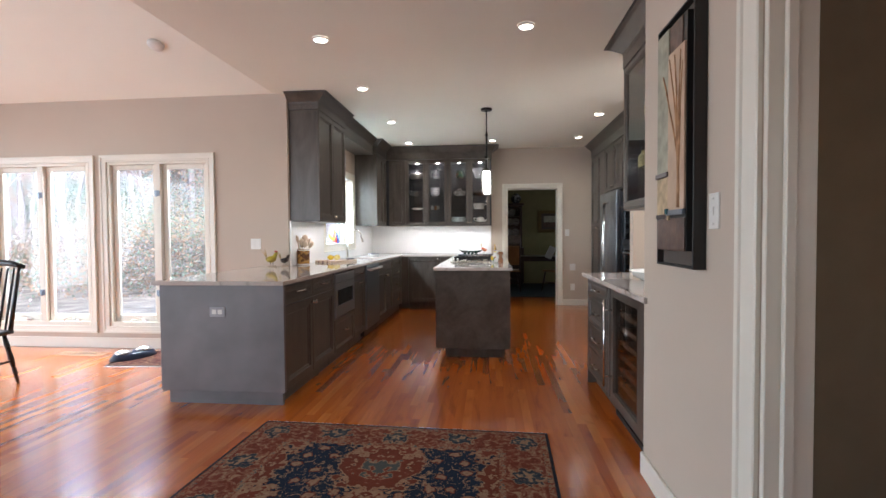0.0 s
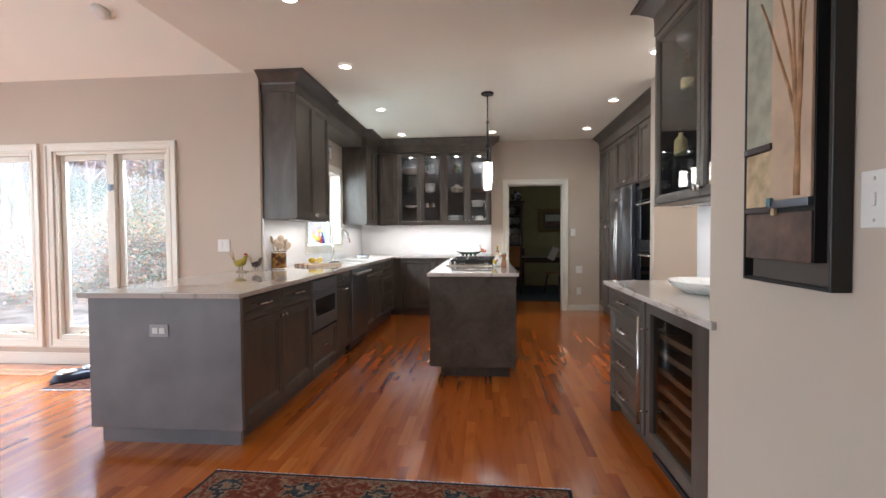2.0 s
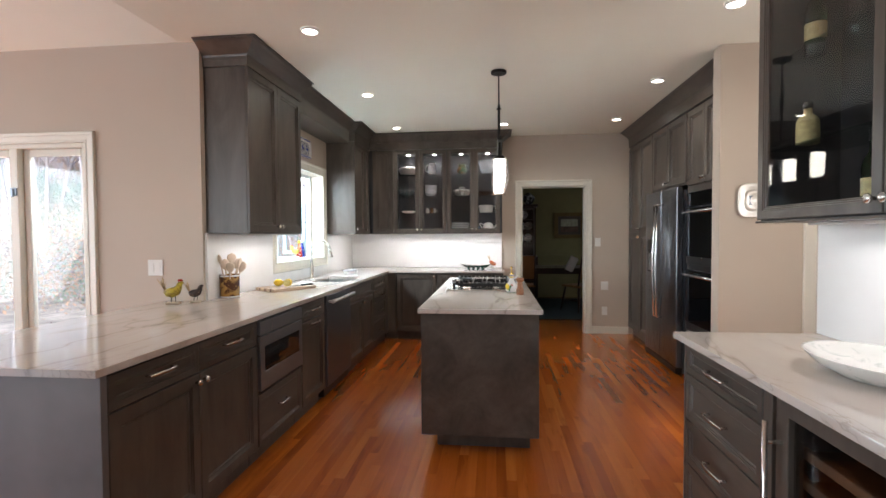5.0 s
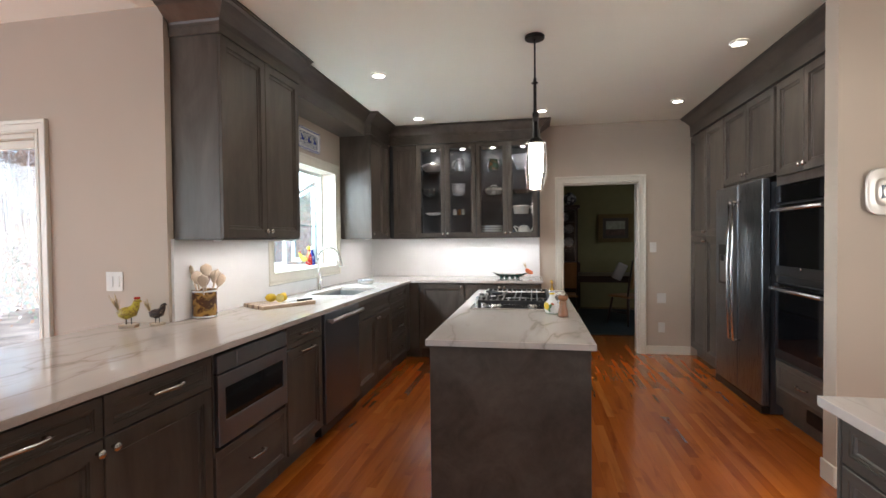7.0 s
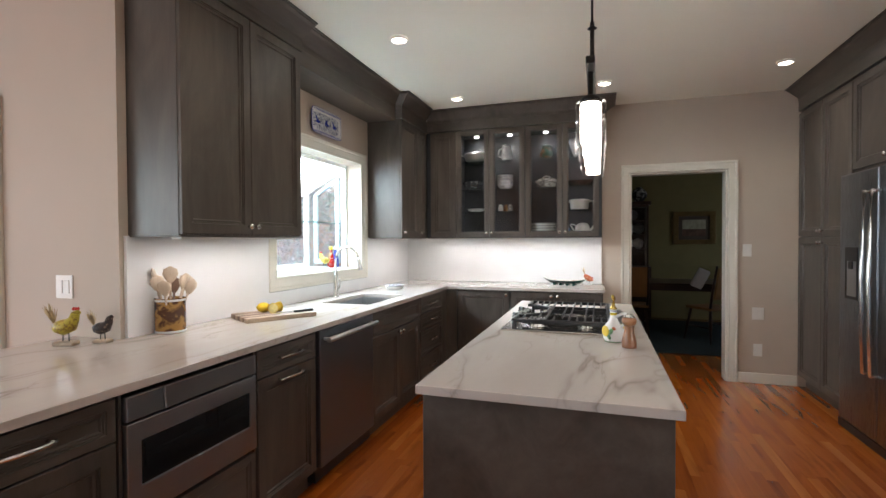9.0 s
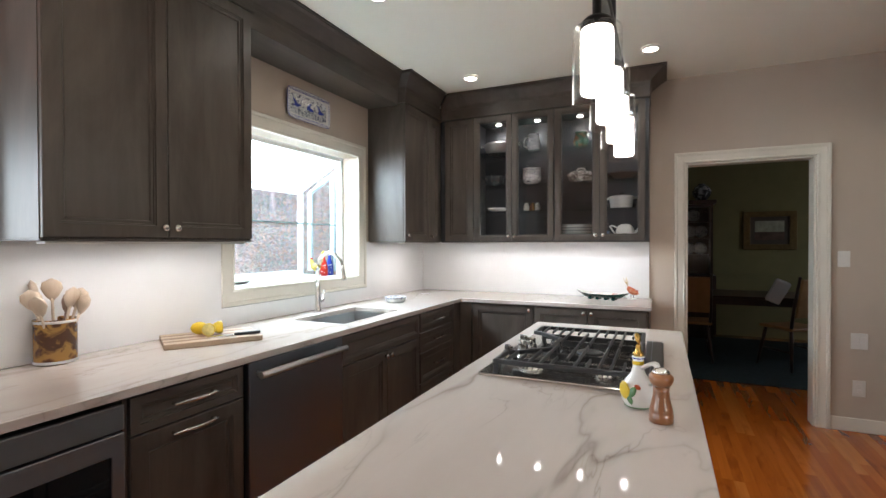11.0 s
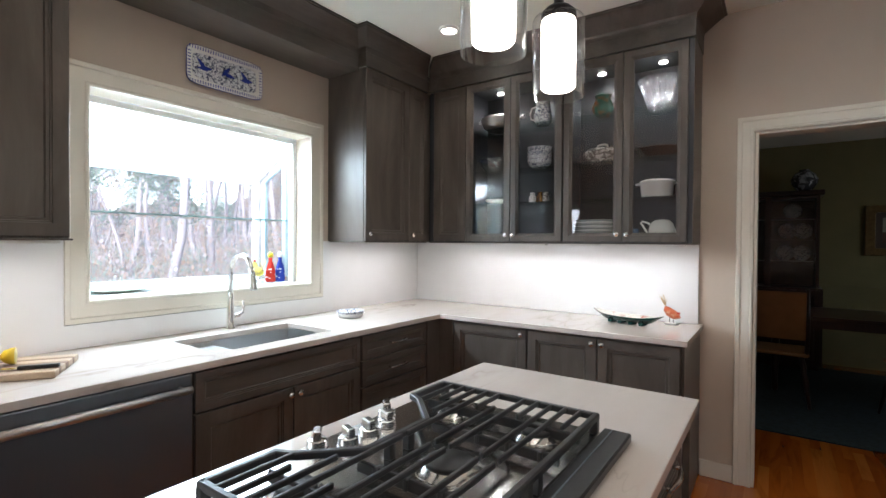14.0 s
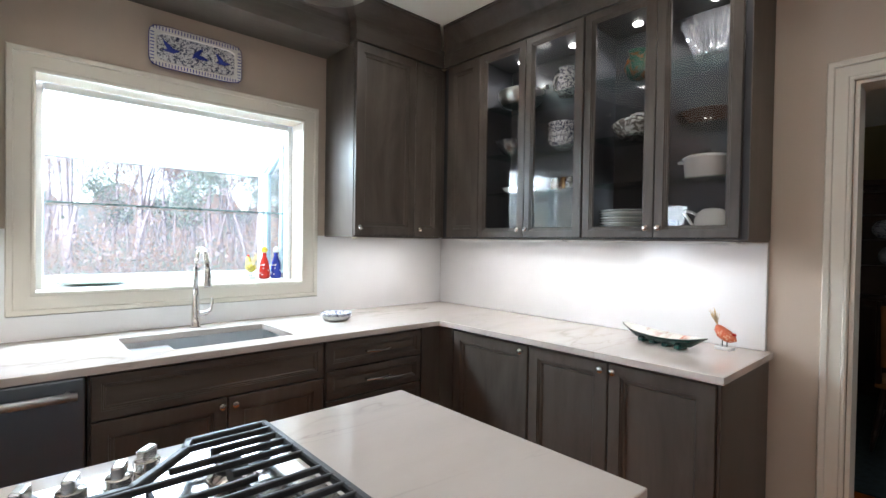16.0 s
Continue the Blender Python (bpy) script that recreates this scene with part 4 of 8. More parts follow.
so = thing("window_soffit", (-1.8, 6.6, 2.53), "dark stained boxed soffit over the sink window", "soffit")
part("box", boxes((-1.957, -1.66, 5.83, 7.384, 2.525, 2.66, 0.002)), M["cab_h"], so)
bm = bmesh.new()
crown(bm, [((-1.66, 5.83), (1, 0)), ((-1.66, 7.384), (1, 0))], out=0.11)
part("crown", bm, M["cab_h"], so)

UW = -1.618
E3 = EAST(UW)
c = thing("wall_cabinet", (-1.8, 7.8, 1.405), "grey-brown stained corner wall cabinet with two doors", "cabinet", GROUP_U)
part("body", boxes((-1.957, UW, 7.388, 8.395, 1.405, 2.54)), M["cab"], c)
part("frieze", boxes((-1.957, UW + 0.03, 7.38, 8.066, 2.542, 2.66, 0.002)), M["cab_h"], c)
part("light_rail", boxes((-1.957, UW + 0.022, 7.382, 8.05, 1.397, 1.4045, 0.002)), M["cab"], c)
door(c, E3, 7.392, 7.836, 1.41, 2.538, (7.418, 1.455))
door(c, E3, 7.840, 8.06, 1.41, 2.535, (7.866, 1.455))
bm = bmesh.new()
crown(bm, [((-1.70, 7.38), (0, -1)), ((UW + 0.03, 7.38), (1, -1)), ((UW + 0.03, 8.036), (1, -1))], out=0.12)
part("crown", bm, M["cab_h"], c)

GY = 8.088
S2 = SOUTH(GY)
gcab = thing("glass_cabinet", (-0.65, 8.24, 1.405), "grey-brown stained wall cabinet with four lit glass doors", "cabinet", GROUP_U)
XL, XR = -1.60, 0.215
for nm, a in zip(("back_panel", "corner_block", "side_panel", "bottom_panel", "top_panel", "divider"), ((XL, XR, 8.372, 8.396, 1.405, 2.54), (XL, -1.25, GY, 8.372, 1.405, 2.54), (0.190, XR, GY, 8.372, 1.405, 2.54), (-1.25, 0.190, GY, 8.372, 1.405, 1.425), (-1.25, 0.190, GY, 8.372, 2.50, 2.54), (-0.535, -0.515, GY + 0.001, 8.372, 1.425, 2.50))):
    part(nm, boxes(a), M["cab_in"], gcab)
part("frieze", boxes((UW + 0.03, XR + 0.01, GY - 0.025, 8.396, 2.542, 2.66, 0.002)), M["cab_h"], gcab)
part("light_rail", boxes((UW + 0.03, XR + 0.006, GY - 0.022, 8.37, 1.397, 1.4045, 0.002)), M["cab"], gcab)
part("side_panel", boxes((XR, XR + 0.004, GY - 0.002, 8.396, 1.405, 2.541)), M["cab"], gcab)
door(gcab, S2, -1.548, -1.262, 1.41, 2.535, name="blank_panel")
for a, b, k in ((-1.258, -0.902, -0.928), (-0.898, -0.532, -0.872), (-0.522, -0.158, -0.184), (-0.154, 0.190, -0.128)):
    glass_door(gcab, S2, a, b, 1.41, 2.535, (k, 1.455))
for z in (1.68, 1.915, 2.215):
    for a, b in ((-1.248, -0.537), (-0.513, 0.188)):
        part("shelf", boxes((a, b, 8.125, 8.37, z - 0.006, z)), M["shelf_glass"], gcab, "clear glass shelf").visible_shadow = False
bm = bmesh.new()
crown(bm, [((UW + 0.03, GY - 0.025), (1, -1)), ((XR + 0.01, GY - 0.025), (1, -1)), ((XR + 0.01, 8.396), (1, 0))], out=0.12)
part("crown", bm, M["cab_h"], gcab)

# ---- island ----
isl = thing("kitchen_island", (0.02, 5.7, 0), "dark stained wood kitchen island base", "island")
part("body", boxes((-0.315, 0.35, 4.64, 6.77, 0.105, 0.884)), M["cab"], isl)
part("front_panel", boxes((-0.352, 0.388, 4.615, 4.638, 0.105, 0.884, 0.002)), M["cab_h"], isl)
part("back_panel", boxes((-0.352, 0.388, 6.772, 6.79, 0.105, 0.884, 0.002)), M["cab_h"], isl)
part("toe_kick", boxes((-0.262, 0.338, 4.715, 6.72, 0, 0.105)), M["cab"], isl)
EI, WI = EAST(0.35), WEST(-0.315)
for k in range(4):
    a = 4.645 + k * 0.531
    for mm in (EI, WI):
        drawer(isl, mm, a, a + 0.525, 0.70, 0.872, 0.16)
        door(isl, mm, a, a + 0.525, 0.115, 0.692, (a + (0.49 if k % 2 == 0 else 0.035), 0.65))
bm = bmesh.new()
slab(bm, [-0.368, 0.410], [4.588, 6.81], lambda x, y: True, 0.885, 0.915, 0.003)
solid("island_worktop", bm, M["quartz"], "glossy white quartz island top with grey-brown veins", "worktop")

# ---- tall cabinets, fridge, ovens ----
TX = 1.96
W1 = WEST(TX)
GROUP_T = "tall kitchen cabinets"
c = thing("pantry_cabinet", (2.25, 7.9, 0), "grey-brown stained pantry cabinet with four doors", "cabinet", GROUP_T)
part("body", boxes((TX, 2.6, 7.415, 8.392, 0.10, 2.54)), M["cab"], c)
part("toe_kick", boxes((TX + 0.05, 2.6, 7.415, 8.392, 0, 0.10)), M["cab"], c)
for v0, v1, kv in ((0.11, 1.385, 1.34), (1.395, 2.52, 1.44)):
    door(c, W1, 7.425, 7.905, v0, v1, (7.88, kv))
    door(c, W1, 7.91, 8.385, v0, v1, (7.935, kv))
c = thing("fridge_cabinet", (2.25, 6.93, 1.84), "grey-brown stained cabinet above the refrigerator", "cabinet", GROUP_T)
part("body", boxes((TX, 2.6, 6.448, 7.412, 1.85, 2.54)), M["cab"], c)
for a, b, k in ((6.455, 6.928, 6.90), (6.934, 7.407, 6.96)):
    door(c, W1, a, b, 1.87, 2.52, (k, 1.915))
c = thing("oven_cabinet", (2.25, 6.05, 0), "grey-brown stained tall cabinet holding two wall ovens", "cabinet", GROUP_T)
part("body", boxes((TX, 2.6, 5.48, 5.672, 0.10, 2.54), (TX, 2.6, 6.412, 6.444, 0.10, 2.54), (TX, 2.6, 5.672, 6.412, 0.10, 0.455), (TX, 2.6, 5.672, 6.412, 1.765, 2.54)), M["cab"], c)
part("toe_kick", boxes((TX + 0.05, 2.6, 5.48, 6.444, 0, 0.10)), M["cab"], c)
for a, b, k in ((5.675, 6.04, 6.015), (6.045, 6.41, 6.07)):
    door(c, W1, a, b, 1.83, 2.52, (k, 1.875))
drawer(c, W1, 5.675, 6.41, 0.22, 0.45, 0.14, 0.335)
bm = bmesh.new()
for k in range(9):
    box(bm, 5.72, 6.02, 0.115 + 0.01 * k, 0.121 + 0.01 * k, 0.0, 0.008, m=W1)
part("toe_grille", bm, M["black"], c, "black slatted toe grille")
tc_ = thing("tall_cabinet_crown", (2.0, 6.9, 2.54), "grey-brown stained frieze and crown moulding", "moulding")
part("frieze", boxes((TX - 0.024, 2.6, 5.472, 8.394, 2.542, 2.66, 0.002)), M["cab_h"], tc_)
bm = bmesh.new()
crown(bm, [((TX - 0.024, 5.472), (-1, 0)), ((TX - 0.024, 8.394), (-1, 0))], out=0.11)
part("crown", bm, M["cab_h"], tc_)

FXF = 1.865
WF = WEST(FXF)
fr = thing("refrigerator", (2.2, 6.93, 0), "stainless steel side-by-side refrigerator with a dispenser", "refrigerator")
part("body", boxes((FXF + 0.062, 2.58, 6.455, 7.405, 0.012, 1.80)), M["dark_steel"], fr)
SPLIT = 6.90
for a, b, hu in ((6.458, SPLIT - 0.004, SPLIT - 0.045), (SPLIT + 0.004, 7.402, SPLIT + 0.045)):
    bm = bmesh.new()
    box(bm, a, b, 0.07, 1.83, -0.058, 0.0, 0.012, 3, m=WF)
    d = part("door", bm, M["steel"], fr)
    bm = bmesh.new()
    tube(bm, [WF @ Vector(p) for p in ((hu, 0.50, 0.0), (hu, 0.50, 0.050), (hu, 0.50, 0.052), (hu, 0.80, 0.064), (hu, 1.1, 0.068), (hu, 1.4, 0.064), (hu, 1.675, 0.052), (hu, 1.675, 0.050), (hu, 1.675, 0.0))], 0.012, 10)
    part("handle", bm, M["chrome"], d, "long steel bar handle")
    if a > 6.9:
        bm = bmesh.new()
        slab(bm, [7.135, 7.150, 7.290, 7.305], [0.950, 0.970, 1.215, 1.312], lambda u, v: not (IN(u, 7.150, 7.290) and IN(v, 0.970, 1.215)), 0.001, 0.007, 0.001, m=WF)
        part("dispenser", bm, M["black"], d, "black water and ice dispenser")
        bm = bmesh.new()
        box(bm, 7.151, 7.289, 0.971, 1.214, 0.0005, 0.0025, m=WF)
        part("dispenser_well", bm, M["sink_steel"], d, "grey dispenser recess")
        bm = bmesh.new()
        box(bm, 7.195, 7.245, 1.16, 1.214, 0.003, 0.014, 0.002, m=WF)
        part("dispenser_paddle", bm, M["black"], d, "black paddle")
part("grille", boxes((FXF - 0.0, FXF + 0.06, 6.46, 7.40, 0.012, 0.066)), M["black"], fr)

ov = thing("double_oven", (2.25, 6.04, 0.46), "built-in stainless double wall oven with black glass", "oven")
part("body", boxes((TX + 0.0, 2.55, 5.676, 6.408, 0.46, 1.76)), M["black"], ov)
bm = bmesh.new()
box(bm, 5.678, 6.406, 1.63, 1.755, 0.0, 0.03, 0.004, m=W1)
part("control_panel", bm, M["black_glass"], ov, "black glass control panel")
for v0, v1 in ((1.09, 1.62), (0.47, 1.04)):
    bm = bmesh.new()
    box(bm, 5.678, 6.406, v0, v1, 0.0, 0.03, 0.005, m=W1)
    d = part("oven_door", bm, M["black"], ov)
    bm = bmesh.new()
    box(bm, 5.685, 6.399, v0 + 0.075, v1 - 0.006, 0.0301, 0.034, 0.001, m=W1)
    part("window", bm, M["black_glass"], d, "black glass oven window")
    bm = bmesh.new()
    tube(bm, [W1 @ Vector((5.71, v1 - 0.045, 0.08)), W1 @ Vector((6.374, v1 - 0.045, 0.075))], 0.013, 10)
    for u in (5.74, 6.344):
        tube(bm, [W1 @ Vector((u, v1 - 0.045, 0.03)), W1 @ Vector((u, v1 - 0.045, 0.075))], 0.010, 8)
    part("handle", bm, M["chrome"], d, "steel bar handle")
bm = bmesh.new()
lathe(bm, [(0.012, 0), (0.012, 0.004), (0.002, 0.004)], 16, W1 @ Matrix.Translation((6.04, 1.155, 0.034)))
part("badge", bm, M["chrome"], ov)

# ---- bar ----
BX = 1.022
WB = WEST(BX)
c = thing("bar_drawer_cabinet", (1.3, 3.62, 0), "grey-brown stained bar cabinet with four drawers", "cabinet")
part("body", boxes((BX, 1.595, 3.262, 3.955, 0.105, 0.884)), M["cab"], c)
part("toe_kick", boxes((BX + 0.05, 1.595, 3.262, 3.955, 0, 0.105)), M["cab"], c)
for a, b in ((0.735, 0.872), (0.52, 0.728), (0.32, 0.513), (0.115, 0.313)):
    drawer(c, WB, 3.32, 3.952, a, b, 0.17)
part("filler", boxes((BX - 0.018, BX - 0.0005, 3.264, 3.316, 0.115, 0.872, 0.002)), M["cab"], c)
part("side_panel", boxes((1.0, 1.597, 3.957, 3.97, 0.0, 0.884, 0.002)), M["cab"], c)
wc = thing("wine_cooler", (1.3, 2.92, 0), "wood-framed wine cooler with wooden racks behind glass", "wine cooler")
part("body", boxes((1.597, 1.59, 2.60, 3.258, 0.03, 0.87), (1.06, 1.59, 2.60, 2.62, 0.03, 0.87), (1.06, 1.59, 3.238, 3.258, 0.03, 0.87), (1.06, 1.59, 2.62, 3.238, 0.03, 0.11), (1.06, 1.59, 2.62, 3.238, 0.85, 0.87), (1.57, 1.59, 2.62, 3.238, 0.11, 0.85)), M["black"], wc)
bm = bmesh.new()
slab(bm, [2.604, 2.665, 3.19, 3.254], [0.10, 0.165, 0.81, 0.868], lambda u, v: not (IN(u, 2.665, 3.19) and IN(v, 0.165, 0.81)), -0.035, 0.012, 0.003, m=WB)
d = part("door", bm, M["cab"], wc, "stained wood framed glass door")
bm = bmesh.new()
box(bm, 2.665, 3.19, 0.165, 0.81, -0.012, -0.006, m=WB)
part("pane", bm, M["tinted_pane"], d, "tinted glass pane").visible_shadow = False
bm = bmesh.new()
tube(bm, [WB @ Vector((3.222, 0.20, 0.062)), WB @ Vector((3.222, 0.79, 0.062))], 0.009, 8)
for v in (0.27, 0.72):
    tube(bm, [WB @ Vector((3.222, v, 0.01)), WB @ Vector((3.222, v, 0.062))], 0.007, 6)
part("handle", bm, M["chrome"], d, "tall steel bar handle")
M["rack"] = wood("beech_rack", (0.22, 0.12, 0.07), (0.38, 0.22, 0.13), "y", 0.5)
for k in range(6):
    z = 0.20 + k * 0.095
    part("rack", boxes((1.068, 1.09, 2.625, 3.233, z, z + 0.032, 0.003), (1.09, 1.55, 2.63, 3.228, z + 0.012, z + 0.018)), M["rack"], wc, "wooden wine rack front")
part("toe_grille", boxes((1.05, 1.59, 2.60, 3.258, 0, 0.029)), M["black"], wc)
c = thing("bar_end_panel", (1.3, 2.52, 0), "grey-brown stained end panel beside the wine cooler", "panel")
part("panel", boxes((BX - 0.018, 1.595, 2.436, 2.596, 0.105, 0.884, 0.002)), M["cab"], c)
part("toe_kick", boxes((BX + 0.05, 1.595, 2.436, 2.596, 0, 0.104)), M["cab"], c)
bm = bmesh.new()
slab(bm, [0.955, 0.972, 1.598], [2.372, 2.434, 3.985], lambda x, y: x < 0.972 or y > 2.434, 0.885, 0.915, 0.003)
solid("bar_worktop", bm, M["quartz"], "glossy white quartz bar top with grey veins", "worktop")
solid("backsplash_bar", boxes((1.583, 1.5985, 2.434, 3.985, 0.916, 1.43, 0.002)), M["splash"], "white quartz backsplash of the bar", "backsplash", kind="structure")
UB = 1.275
WU = WEST(UB)
bc = thing("bar_glass_cabinet", (1.45, 3.15, 1.43), "grey-brown stained bar wall cabinet with two glass doors", "cabinet")
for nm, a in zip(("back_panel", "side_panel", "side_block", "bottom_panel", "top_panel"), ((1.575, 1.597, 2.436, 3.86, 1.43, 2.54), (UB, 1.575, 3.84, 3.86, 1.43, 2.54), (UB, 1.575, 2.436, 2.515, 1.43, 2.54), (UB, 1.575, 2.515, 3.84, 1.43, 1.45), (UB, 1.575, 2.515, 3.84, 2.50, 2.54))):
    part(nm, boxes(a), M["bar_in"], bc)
part("side_panel", boxes((UB - 0.0, 1.597, 3.861, 3.866, 1.43, 2.54)), M["cab"], bc)
part("light_rail", boxes((UB - 0.022, 1.597, 2.436, 3.868, 1.42, 1.429, 0.002)), M["cab"], bc)
part("frieze", boxes((UB - 0.024, 1.597, 2.436, 3.872, 2.542, 2.66, 0.002)), M["cab_h"], bc)
glass_door(bc, WU, 3.184, 3.858, 1.435, 2.535, (3.21, 1.48))
glass_door(bc, WU, 2.515, 3.178, 1.435, 2.535, (3.152, 1.48))
for z in (1.73, 2.10, 2.38):
    part("shelf", boxes((1.30, 1.574, 2.517, 3.838, z - 0.006, z)), M["shelf_glass"], bc, "clear glass shelf").visible_shadow = False
bm = bmesh.new()
crown(bm, [((UB - 0.024, 2.436), (-1, 0)), ((UB - 0.024, 3.872), (-1, 1)), ((1.597, 3.872), (0, 1))], out=0.12)
part("crown", bm, M["cab_h"], bc)

# ---- ceiling lights, pendants, under-cabinet strips ----
WARM = (1.0, 0.93, 0.83)


def can_light(x, y):
    c = thing("recessed_light", (x, y, CEIL - 0.012), "round white recessed ceiling light, switched on", "ceiling light", "recessed ceiling lights")
    bm = bmesh.new()
    lathe(bm, [(0.048, 0.001), (0.050, -0.006), (0.060, -0.006), (0.062, 0.0115)], 28, Matrix.Translation((x, y, CEIL - 0.012)), False, False)
    part("trim_ring", bm, M["white"], c)
    bm = bmesh.new()
    lathe(bm, [(0.047, -0.001), (0.001, -0.003)], 28, Matrix.Translation((x, y, CEIL - 0.010)), True, False)
    part("lens", bm, M["lens"], c, "glowing frosted lens")
    spot("can_lamp", x, y, CEIL - 0.03, CAN_W, 145, WARM, 0.05, 0.8)


for x, y in ((-1.10, 3.52), (-1.106, 4.75), (-1.11, 6.21), (-1.12, 7.64), (0.236, 7.62), (1.57, 7.56), (1.57, 6.12), (1.55, 4.69), (0.46, 3.46)):
    can_light(x, y)

pd = thing("pendant_light", (0.155, 5.77, 2.06), "black linear pendant with four opal cylinders in clear glass", "pendant lamp")
bm = bmesh.new()
lathe(bm, [(0.062, -0.022), (0.066, -0.018), (0.066, 0.0)], 24, Matrix.Translation((0.155, 5.72, CEIL - 0.001)))
part("canopy", bm, M["black_metal"], pd)
bm = bmesh.new()
tube(bm, [(0.155, 5.72, 2.735), (0.155, 5.72, 2.46)], 0.006)
lathe(bm, [(0.010, 0), (0.024, 0.008), (0.010, 0.02)], 16, Matrix.Translation((0.155, 5.72, 2.43)))
tube(bm, [(0.155, 5.72, 2.47), (0.155, 5.72, 2.10)], 0.011, 10)
part("stem", bm, M["black_metal"], pd)
part("bar", boxes((0.137, 0.173, 5.17, 6.38, 2.075, 2.105, 0.004)), M["black_metal"], pd)
for y in (5.285, 5.61, 5.935, 6.26):
    mt = Matrix.Translation((0.155, y, 1.757))
    bm = bmesh.new()
    lathe(bm, [(0.012, 0.318), (0.012, 0.225), (0.030, 0.218), (0.042, 0.206), (0.044, 0.188), (0.002, 0.188)], 20, mt)
    sh = part("socket", bm, M["black_metal"], pd)
    bm = bmesh.new()
    lathe(bm, [(0.040, 0.188), (0.042, 0.178), (0.042, 0.026), (0.038, 0.020), (0.001, 0.020)], 24, mt, False, False)
    part("diffuser", bm, M["bulb"], sh, "glowing opal glass cylinder")
    bm = bmesh.new()
    lathe(bm, [(0.044, 0.194), (0.060, 0.192), (0.063, 0.184), (0.063, 0.0), (0.0605, 0.0), (0.0605, 0.178)], 28, mt, False, False)
    part("shade", bm, M["shade_glass"], sh, "clear glass outer cylinder").visible_shadow = False


def strip(x, y, z, sx, sy, wall_side, power=STRIP_W):
    s = thing("under_cabinet_light", (x, y, z), "slim white under-cabinet light, switched on", "light", "under-cabinet lights")
    part("housing", boxes((x - sx / 2, x + sx / 2, y - sy / 2, y + sy / 2, z - 0.010, z, 0.002)), M["white"], s)
    tilt = {"x": (0, 0), "west": (0, 18), "north": (18, 0)}[wall_side]
    lx, ly = (sx, min(sy, 0.035)) if sx > sy else (min(sx, 0.035), sy)
    area("strip_lamp", pose(x, y, z - 0.022, *tilt), lx, ly, power * max(sx, sy), (1.0, 0.95, 0.92), 150)


strip(-1.685, 5.35, 1.396, 0.06, 0.88, "west")
strip(-1.665, 7.73, 1.396, 0.06, 0.60, "west")
strip(-1.05, 8.115, 1.396, 0.80, 0.06, "north")
strip(-0.22, 8.115, 1.396, 0.80, 0.06, "north")
strip(1.42, 3.15, 1.419, 0.05, 1.2, "x", 0.22)
for x in (-1.08, -0.715, -0.34, 0.025):
    p = thing("puck_light", (x, 8.26, 2.50), "small round cabinet light, switched on", "light", "puck lights in the glass cabinet")
    bm = bmesh.new()
    lathe(bm, [(0.024, 0), (0.024, -0.006), (0.020, -0.008), (0.001, -0.008)], 18, Matrix.Translation((x, 8.26, 2.4995)))
    part("lens", bm, M["puck"], p, "glowing lens")
    spot("puck_lamp", x, 8.26, 2.475, PUCK_W, 140, (1.0, 0.95, 0.9), 0.02)

